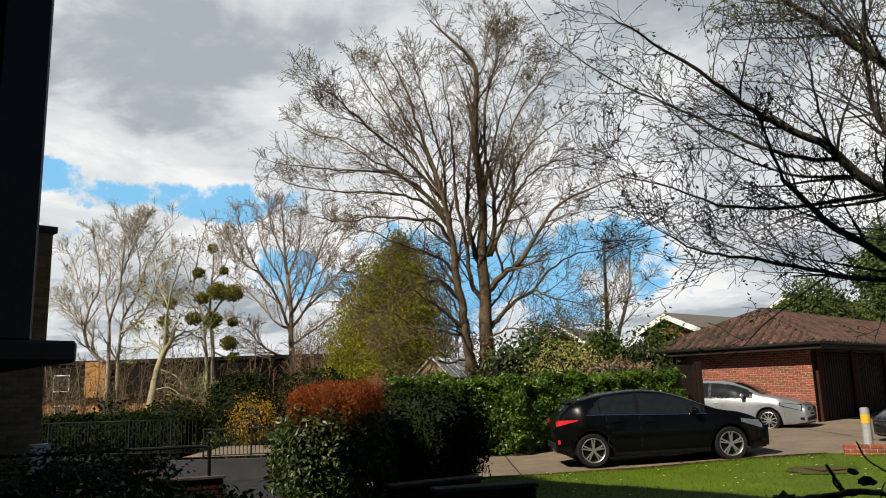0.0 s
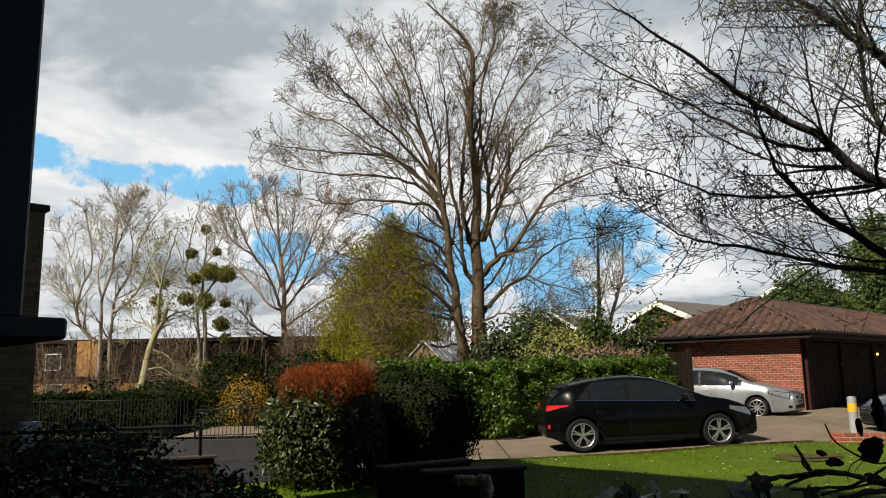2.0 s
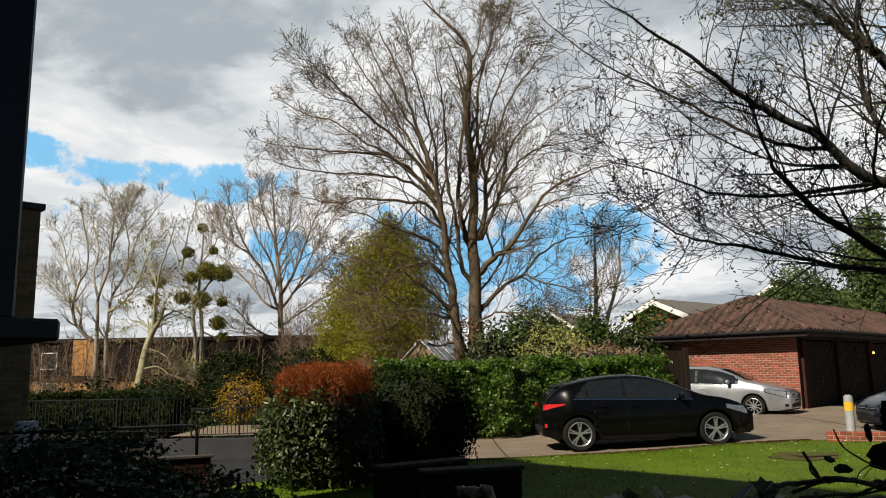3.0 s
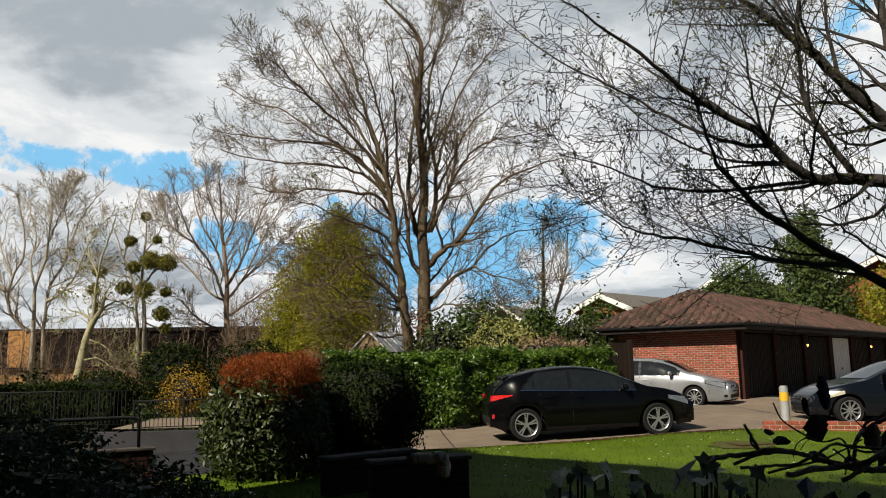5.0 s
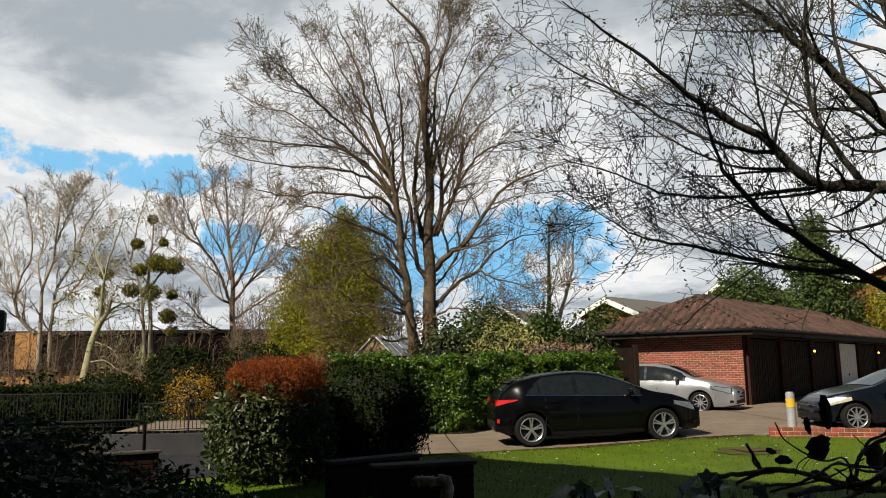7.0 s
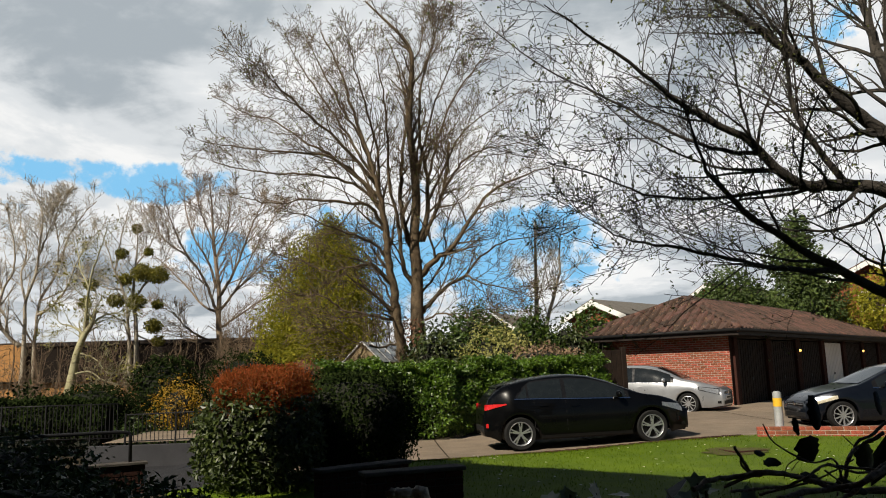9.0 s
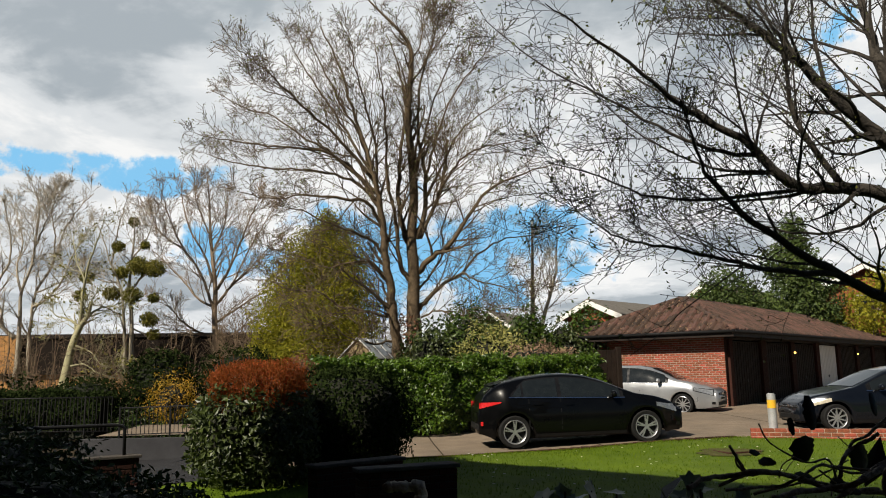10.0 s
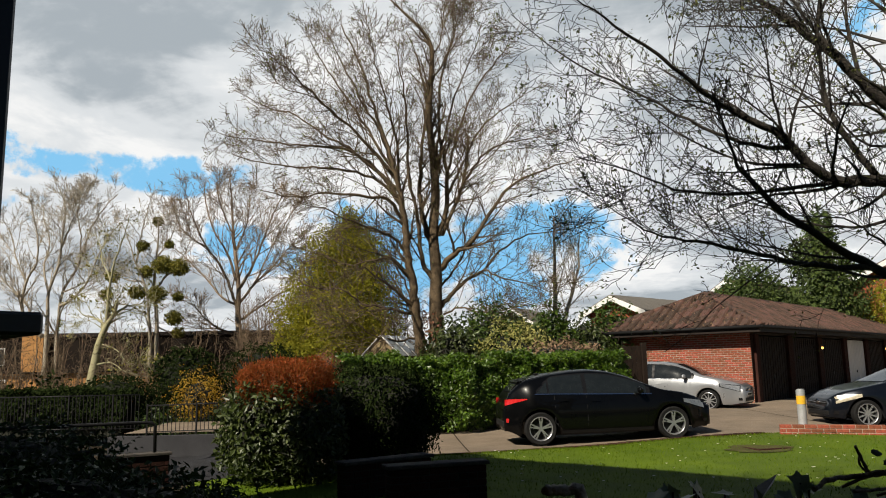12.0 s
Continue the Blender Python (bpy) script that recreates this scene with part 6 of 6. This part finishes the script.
def leafy(name, label, at, lobes, leaf, count, size, seed, trunk_h, bark=BARK_OAK, jag=0.3, shell=0.55):
    ob = thing(name, label, "tree", at)
    r = random.Random(seed)
    T = Tubes()
    total = sum(l[3] * l[5] for l in lobes)
    for i, (x, y, z, rx, ry, rz) in enumerate(lobes):
        C = leaf_cloud(r, (x, y, z), (rx, ry, rz), int(count * rx * rz / total), size, jag, shell, seed + i * 1.7)
        b = len(T.v)
        T.v += C.v
        T.f += [tuple(k + b for k in f) for f in C.f]
    T.out("crown", leaf, ob, kind="stuff")
    W = Tubes()
    W.tube([Vector((0, 0, -0.5)), Vector((0.05, 0, trunk_h * 0.5)), Vector((0, 0, trunk_h))], [0.22, 0.17, 0.06], 9)
    for x, y, z, rx, ry, rz in lobes:
        W.tube([Vector((0, 0, max(z - rz, trunk_h * 0.3))), Vector((x * 0.6, y * 0.6, z - rz * 0.3)), Vector((x, y, z + rz * 0.3))], [0.10, 0.06, 0.02], 5)
    W.out("trunk", bark, ob)
    return ob


leafy("yellow_green_conifer", "tall yellow-green conifer with drooping feathery sprays", (-2.50, 39.5, 1.22),
      [(0.27, 0.0, 7.85, 0.70, 0.56, 0.90), (0.28, 0.5, 6.96, 1.30, 1.04, 1.20), (-0.65, -0.5, 6.16, 1.40, 1.12, 1.40), (0.98, 0.0, 6.15, 1.30, 1.04, 1.40), (-1.28, 0.5, 4.70, 1.70, 1.36, 1.60), (1.32, -0.5, 4.67, 1.30, 1.04, 1.50), (0.11, 0.0, 4.39, 1.80, 1.44, 1.50), (-1.84, 0.5, 3.11, 1.80, 1.44, 1.60), (-0.18, -0.5, 2.80, 2.00, 1.60, 1.50), (1.55, 0.0, 2.77, 1.50, 1.20, 1.50), (-2.11, 0.5, 1.63, 1.80, 1.44, 1.30), (-0.46, -0.5, 1.37, 2.00, 1.60, 1.40), (1.40, 0.0, 1.34, 1.60, 1.28, 1.40)], YELLOW_GREEN, 85000, 0.125, 51, 8.3, shell=0.85, jag=0.38)
leafy("conifer", "tall dark green conifer behind the garages", (23.4, 40.0, 1.0),
      [(0, 0, 7.5, 0.8, 0.8, 1.3), (-0.3, 0, 6.0, 1.5, 1.3, 1.5), (0.4, 0, 4.6, 1.9, 1.6, 1.8), (-0.2, 0, 3.0, 2.2, 1.8, 1.8)], CONIFER, 16000, 0.20, 53, 8.0, shell=0.7)
leafy("evergreen_tree", "rounded dark evergreen tree behind the garage roof", (18.6, 38.5, 0.6),
      [(0, 0, 4.6, 1.5, 1.2, 1.4), (-1.0, 0, 3.6, 1.3, 1.2, 1.3), (1.2, 0, 3.6, 1.5, 1.2, 1.4)], CONIFER, 10000, 0.18, 57, 4.5)
leafy("leafy_tree", "bright leafy tree beside the garages", (28.0, 40.5, 0.5),
      [(0, 0, 4.2, 1.8, 1.4, 1.7), (1.6, 0, 5.2, 1.6, 1.4, 1.5), (-1.8, 0, 3.2, 1.7, 1.4, 1.4), (3.0, 0, 3.6, 2.0, 1.4, 1.6)], YELLOW_GREEN, 10000, 0.18, 59, 5.0)
leafy("leafy_tree", "small light-green tree coming into leaf", (4.4, 35.0, 0.7),
      [(0, 0, 3.0, 1.2, 1.0, 1.1), (0.8, 0, 2.2, 1.2, 1.0, 1.2)], FRESH, 3000, 0.13, 61, 3.5, shell=0.9)

# scrub of thin bare stems along the far side of the lane
rng = random.Random(77)
T = Tubes()
for i in range(180):
    x = rng.uniform(-27, -5.5)
    y = rng.uniform(36, 46)
    p = Vector((x, y, height(x, y) - 0.1))
    q, d = wander(rng, p, Vector((rng.uniform(-0.3, 0.3), 0, 1)).normalized(), rng.uniform(1.0, 6.5) * rng.uniform(0.6, 1), 5, 0.14, 0.05)
    T.tube(q, [0.032, 0.028, 0.024, 0.02, 0.015, 0.011], 4)
    sprout(T, rng, q, 0.03, 0.012, 0, [(8, 1.6, 48, 0.55, 0.30, 0.02), (5, 0.7, 46, 0.6, 0.34, 0.02)], [])
tagged(T.out("bare_scrub", SCRUB), "tangle of thin bare stems along the bank", "scrub", kind="stuff")
T = Tubes()
for i in range(9000):
    x = rng.uniform(-24, 0)
    y = 33 + rng.uniform(-2, 3)
    z = height(x, y) + abs(rng.gauss(0, 0.5)) + 0.5 * noise.noise(Vector((x * 0.5, y * 0.5, 0)))
    T.leaf(Vector((x, y, z)), unit(rng), unit(rng), 0.18, 0.11)
tagged(T.out("bank_ivy", IVY), "ivy and low green growth over the bank", "ivy", kind="stuff")

# slender saplings between the rounded tree and the conifer
T = Tubes()
for i in range(75):
    x = -8.1 + 8.7 * rng.random() ** 1.5
    y = rng.uniform(41, 44)
    q, d = wander(rng, Vector((x, y, height(x, y) - 0.1)), Vector((rng.uniform(-0.15, 0.15), 0, 1)).normalized(), rng.uniform(3.0, 7.2), 6, 0.09, 0.06)
    T.tube(q, [0.045, 0.04, 0.034, 0.028, 0.02, 0.014, 0.01], 4)
    sprout(T, rng, q, 0.04, 0.012, 0, [(14, 1.5, 36, 0.5, 0.2, 0.10), (6, 0.8, 40, 0.6, 0.26, 0.06)], [])
tagged(T.out("sapling_thicket", SCRUB), "thicket of slender bare saplings beside the conifer", "saplings", kind="stuff")
T = Tubes()
for i in range(9000):
    x = rng.uniform(-26, 0.5)
    y = 37 + rng.uniform(-1, 1)
    z = height(x, y) + (1.5 + 1.3 * noise.noise(Vector((x * 0.6, 3, 0)))) * rng.random()
    T.leaf(Vector((x, y, z)), unit(rng), unit(rng), 0.2, 0.12)
tagged(T.out("undergrowth", SHADED_EVERGREEN), "dark evergreen undergrowth below the trees", "undergrowth", kind="stuff")

# ---- foreground: cut branches and ivy below the camera ----


def ivy(name, label, at, radii, count, size, leaf, seed):
    ob = thing(name, label, "ivy", at)
    r = random.Random(seed)
    leaf_cloud(r, (0, 0, radii[2]), radii, count, size, 0.3, 0.5, seed, down=False).out("foliage", leaf, ob, kind="stuff")
    # Dark core, colouring in the shade between the ivy leaves.
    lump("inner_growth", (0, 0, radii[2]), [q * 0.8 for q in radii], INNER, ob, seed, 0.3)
    return ob


# Bush with near-black leaves, the shade by the wall in their colour.
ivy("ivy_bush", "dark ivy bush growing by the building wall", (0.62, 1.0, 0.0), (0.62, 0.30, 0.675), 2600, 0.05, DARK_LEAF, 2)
def ivy_leaf(T, c, ax, n, size):
    """A five-lobed ivy leaf about c, pointing along ax."""
    sd = ax.cross(n).normalized()
    base = len(T.v)
    T.v += [c] + [c + (ax * u + sd * w + n * 0.12 * abs(w)) * size for u, w in ((-0.35, 0.0), (-0.45, 0.25), (-0.15, 0.35), (-0.02, 0.62), (0.18, 0.30), (0.75, 0.0), (0.18, -0.30), (-0.02, -0.62), (-0.15, -0.35), (-0.45, -0.25))]
    T.f += [(base, base + 1 + k, base + 1 + (k + 1) % 10) for k in range(10)]


sprigs = thing("ivy_sprigs", "trailing ivy with broad grey-green leaves under the window", "ivy", (0.15, 0.85, 0.0))
rng = random.Random(31)
L, T = Tubes(), Tubes()
for (xa, za), (xb, zb2), n in (((0.165, 1.415), (0.287, 1.415), 26), ((0.343, 1.413), (0.383, 1.415), 12)):
    for i in range(n):
        u = (i + rng.random()) / n
        p = Vector((xa + (xb - xa) * u - 0.15, rng.uniform(-0.05, 0.05), za + (zb2 - za) * u + rng.uniform(-0.035, 0.004)))
        ivy_leaf(L, p, (unit(rng) + Vector((0, -0.3, -0.2))).normalized(), (Vector((0, -0.5, 0.8)) + unit(rng) * 0.6).normalized(), rng.uniform(0.014, 0.026))
        T.tube([Vector((p.x * 0.8, 0.1, 0.0)), Vector((p.x * 0.9, 0.05, p.z * 0.6)), p], [0.004, 0.003, 0.0012], 5)
L.out("leaves", SPRIG, sprigs, kind="stuff")
T.out("stems", BARK_DARK, sprigs, kind="stuff")
pile = thing("cut_branches", "loose dry cut branches with withered dark leaves lying on the ivy", "branches", (0.45, 0.75, 1.35))
foot = Vector((0.45, 0.75, 1.35))


def twig(pts, r0, r1, mat=STICK, parent=pile):
    T = Tubes()
    q = spline([Vector(p) - foot for p in pts], 5)
    n = len(q)
    r = random.Random(n * 7 + int(r0 * 1e5))
    T.tube([p + unit(r) * r0 * 0.35 for p in q], [(r0 + (r1 - r0) * i / (n - 1)) * r.uniform(0.85, 1.15) for i in range(n)], 8)
    return T.out("twig", mat, parent, smooth=True)


twig([(0.35, 0.75, 1.46), (0.35, 0.75, 1.45), (0.36, 0.75, 1.44), (0.37, 0.75, 1.44)], 0.0010, 0.0014)
twig([(0.33, 0.75, 1.43), (0.36, 0.75, 1.44), (0.39, 0.75, 1.44), (0.43, 0.75, 1.43), (0.48, 0.75, 1.42), (0.53, 0.75, 1.42)], 0.0018, 0.0023)
twig([(0.36, 0.72, 1.49), (0.38, 0.74, 1.47), (0.42, 0.75, 1.45), (0.45, 0.76, 1.45), (0.47, 0.78, 1.42)], 0.0007, 0.0012)
twig([(0.41, 0.77, 1.44), (0.42, 0.77, 1.45), (0.44, 0.77, 1.46)], 0.0004, 0.0004)
twig([(0.41, 0.7, 1.42), (0.43, 0.7, 1.43), (0.46, 0.7, 1.45), (0.51, 0.7, 1.47)], 0.0022, 0.0029)
twig([(0.59, 0.8, 1.52), (0.56, 0.8, 1.5), (0.52, 0.8, 1.47), (0.5, 0.8, 1.46), (0.5, 0.8, 1.44)], 0.0022, 0.0012)
twig([(0.48, 0.79, 1.47), (0.49, 0.79, 1.46), (0.5, 0.79, 1.45)], 0.0005, 0.0006)
twig([(0.44, 0.66, 1.43), (0.44, 0.66, 1.45), (0.46, 0.66, 1.46), (0.48, 0.66, 1.46)], 0.0030, 0.0027)
twig([(0.43, 0.74, 1.45), (0.46, 0.74, 1.44), (0.49, 0.74, 1.44), (0.53, 0.74, 1.43)], 0.0010, 0.0014)
twig([(0.37, 0.76, 1.42), (0.42, 0.76, 1.43), (0.45, 0.76, 1.44), (0.47, 0.76, 1.45)], 0.0014, 0.0007)
twig([(0.291, 0.728, 1.432), (0.313, 0.740, 1.439), (0.343, 0.752, 1.439), (0.358, 0.728, 1.446), (0.391, 0.740, 1.441), (0.425, 0.752, 1.430), (0.439, 0.728, 1.426), (0.486, 0.740, 1.425)], 0.0024, 0.0020)
twig([(0.323, 0.718, 1.431), (0.357, 0.730, 1.431), (0.388, 0.742, 1.430), (0.397, 0.718, 1.441), (0.421, 0.730, 1.449), (0.450, 0.742, 1.445), (0.473, 0.718, 1.444)], 0.0015, 0.0013)
twig([(0.334, 0.728, 1.469), (0.346, 0.740, 1.457), (0.359, 0.752, 1.443)], 0.0013, 0.0016)
twig([(0.517, 0.778, 1.472), (0.510, 0.790, 1.464), (0.502, 0.802, 1.456), (0.476, 0.778, 1.449), (0.478, 0.790, 1.427)], 0.0023, 0.0020)
twig([(0.351, 0.688, 1.428), (0.385, 0.700, 1.431), (0.419, 0.712, 1.431), (0.432, 0.688, 1.440), (0.466, 0.700, 1.451)], 0.0026, 0.0030)
twig([(0.448, 0.758, 1.416), (0.459, 0.770, 1.431), (0.472, 0.782, 1.439)], 0.0008, 0.0006)
twig([(0.403, 0.738, 1.457), (0.396, 0.750, 1.448), (0.398, 0.762, 1.434)], 0.0007, 0.0005)
twig([(0.420, 0.728, 1.445), (0.442, 0.740, 1.432), (0.459, 0.752, 1.425)], 0.0009, 0.0007)
r = random.Random(8)
# withered leaves: place, size, and whether broad (0), hanging (1) or lying (2)
for k, (p, size, kind) in enumerate([((0.429, 0.75, 1.497), 0.030, 1), ((0.420, 0.75, 1.462), 0.036, 0), ((0.498, 0.78, 1.448), 0.036, 0), ((0.376, 0.74, 1.452), 0.018, 2), ((0.424, 0.76, 1.433), 0.024, 2), ((0.447, 0.74, 1.430), 0.018, 2), ((0.530, 0.80, 1.501), 0.022, 1), ((0.374, 0.76, 1.459), 0.012, 2), ((0.409, 0.75, 1.484), 0.016, 1), ((0.446, 0.72, 1.428), 0.020, 2)]):
    size *= 0.75
    c = Vector(p) - foot
    ax = Vector(((0.25, 0.1, -1), (0.12, 0.0, -1), (1, 0.1, -0.25))[kind]).normalized()
    ax = (ax + unit(r) * 0.2).normalized()
    sd = Vector((-ax.z, 0.25 * r.uniform(-1, 1), ax.x)).normalized()
    verts, faces = [], []
    n = 11
    for i in range(n):
        u = i / (n - 1)
        w = math.sin(math.pi * min(u * 0.90 + 0.07, 1)) ** 0.55 * (0.52, 0.30, 0.34)[kind]
        mid = c + (ax * (u - 0.5) * (1.0, 1.5, 1.35)[kind] + Vector((0, -1, 0)) * 0.09 * math.sin(u * 3 + k)) * size
        wl, wr = w * r.uniform(0.72, 1.12), w * r.uniform(0.72, 1.12)
        verts += [mid - sd * wl * size + Vector((0, 0.35 * wl * size, 0)), mid, mid + sd * wr * size + Vector((0, 0.4 * wr * size, 0))]
    for i in range(n - 1):
        faces += [(i * 3, i * 3 + 1, i * 3 + 4, i * 3 + 3), (i * 3 + 1, i * 3 + 2, i * 3 + 5, i * 3 + 4)]
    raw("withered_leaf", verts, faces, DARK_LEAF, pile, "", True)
stub = thing("pruned_stem", "pale pruned stem end with a small knot", "branch", foot)
twig([(0.01, 0.53, 1.47), (0.01, 0.53, 1.47), (0.02, 0.53, 1.47), (0.03, 0.53, 1.47), (0.03, 0.53, 1.46)], 0.0032, 0.0040, PALE_WOOD, stub)
twig([(0.02, 0.53, 1.47), (0.02, 0.53, 1.47)], 0.0034, 0.0020, PALE_WOOD, stub)

# ---- bricks of the garage end, roof tiles ----
me = boxmesh("brick", (0.10, 0.208, 0.060), 0.005, RED_BRICK)
rest = Tubes()
r = random.Random(4)
proto = [v.co.copy() for v in me.vertices]
pf = [tuple(p.vertices) for p in me.polygons]
count = 0
for j in range(33):
    y = -0.1125 if j % 2 else 0.0
    while y < GW - 0.02:
        lo, hi = max(y, 0.0), min(y + 0.215, GW)
        if hi - lo > 0.03:
            m = pose(0.05 + r.uniform(-0.004, 0.003), (lo + hi) / 2, -0.06 + j * 0.075) @ Matrix.Diagonal((1, (hi - lo) / 0.215, 1, 1))
            if hi < 2.6 and j > 3 and count < 300:
                shared("brick", me, m.copy(), garage.children[0])
                count += 1
            else:
                b = len(rest.v)
                rest.v += [m @ v for v in proto]
                rest.f += [tuple(k + b for k in f) for f in pf]
        y += 0.225
rest.out("brickwork", RED_BRICK_REST, garage, kind="stuff")

# interlocking tiles: a low roll along each tile, the courses lapping
prof = [(-0.16, 0.0), (-0.08, 0.012), (0.0, 0.02), (0.06, 0.07), (0.11, 0.075), (0.16, 0.012)]
tv = [(x, y, z + dz) for dz in (0.045, 0.0) for y in (0.0, -0.36) for x, z in prof]
tf = []
for i in range(5):
    tf += [(i, i + 6, i + 7, i + 1), (i + 6, i + 18, i + 19, i + 7)]
me = bpy.data.meshes.new("tile")
me.from_pydata(tv, [], [f[::-1] for f in tf])
finish(me, ROOF_TILE, False)


def tile_plane(a, b, c, d, limit, parent):
    """Tiles on the slope with eave a-b and ridge d-c; rows lap from eave to ridge."""
    global rest
    a, b, c, d = map(Vector, (a, b, c, d))
    ex = (b - a).normalized()
    nz = ex.cross(d - a).normalized()
    ey = nz.cross(ex)
    depth = (d - a).dot(ey)
    n = int(depth / 0.31)
    made = 0
    for j in range(n + 1):
        v = j * depth / (n + 1)
        k0, k1 = (d - a).dot(ex) * v / depth, (b - a).length + ((c - b).dot(ex)) * v / depth
        x = k0 + 0.16
        while x < k1 - 0.05:
            o = a + ex * x + ey * (v + 0.34) + nz * (0.02 + r.uniform(-0.006, 0.006))
            m = Matrix(((ex.x, ey.x, nz.x, o.x), (ex.y, ey.y, nz.y, o.y), (ex.z, ey.z, nz.z, o.z), (0, 0, 0, 1))) @ pose(0, 0, 0, r.uniform(2, 5), r.uniform(-2, 2), r.uniform(-1.2, 1.2))
            if made < limit and x < 9:
                shared("tile", me, m, parent)
                made += 1
            else:
                base = len(rest.v)
                rest.v += [m @ Vector(q) for q in tv]
                rest.f += [tuple(q + base for q in f[::-1]) for f in tf]
            x += 0.32


deck = [o for o in garage.children if o.name.startswith("roof_deck")][0]
rest = Tubes()
tile_plane((x0, y0, z0), (x1, y0, z0), rb, ra, 200, deck)
tile_plane((x0, y1, z0), (x0, y0, z0), ra, ra, 100, deck)
rest.out("tile_field", ROOF_REST, garage, kind="stuff")
for p, q in (((x0, y0, z0), ra), ((x0, y1, z0), ra), (ra, rb)):
    p, q = Vector(p), Vector(q)
    n = int((q - p).length / 0.4)
    for i in range(n):
        u, v = p.lerp(q, i / n), p.lerp(q, (i + 1.12) / n)
        T = Tubes()
        T.tube([u + Vector((0, 0, 0.03)), v + Vector((0, 0, 0.045))], [0.125, 0.11], 8)
        T.out("ridge_tile", ROOF_TILE, deck, smooth=True)

# moss and fallen leaves caught in the tiles of the end slope
T = Tubes()
for i in range(1500):
    u, v = r.random(), r.random() ** 1.5
    y = y0 + (y1 - y0) * (0.5 + (u - 0.5) * (1 - v))
    x = x0 + (hx - x0) * v
    c = Vector((x, y, z0 + RISE * v + 0.06))
    T.leaf(c, unit(r), (Vector((-0.4, 0, 1)) + unit(r) * 0.4).normalized(), r.uniform(0.04, 0.10), 0.06)
T.out("roof_litter", DEAD_STEM, garage, "dry leaves and moss on the tiles", kind="stuff")

# bricks of the buff wing near its corner
me = boxmesh("brick", (0.10, 0.208, 0.060), 0.005, BUFF_BRICK)
wall = [o for o in wing.children if o.name.startswith("wall")][0]
count = 0
for j in range(59):
    y = -0.1125 if j % 2 else 0.0
    while y < 1.1 and count < 300:
        lo, hi = max(y, 0.012), y + 0.208
        shared("brick", me, pose(0.044 + r.uniform(-0.003, 0.003), (lo + hi) / 2, 0.03 + j * 0.075) @ Matrix.Diagonal((1, (hi - lo) / 0.208, 1, 1)), wall)
        count += 1
        y += 0.225
# rough ivy and shoots about the foot of the large tree
T = Tubes()
for i in range(1500):
    a, z = r.uniform(0, 6.28), 3.4 * r.random() ** 1.6
    p = Vector((1.45 + math.cos(a) * (0.75 - 0.1 * z), 30.0 + math.sin(a) * (0.7 - 0.1 * z), 0.3 + z))
    T.leaf(p, (unit(r) + Vector((0, 0, -0.4))).normalized(), Vector((math.cos(a), math.sin(a), 0.2)).normalized(), r.uniform(0.08, 0.16), 0.08)
tagged(T.out("trunk_ivy", BRONZE), "russet dry ivy round the foot of the large tree", "ivy", kind="stuff")
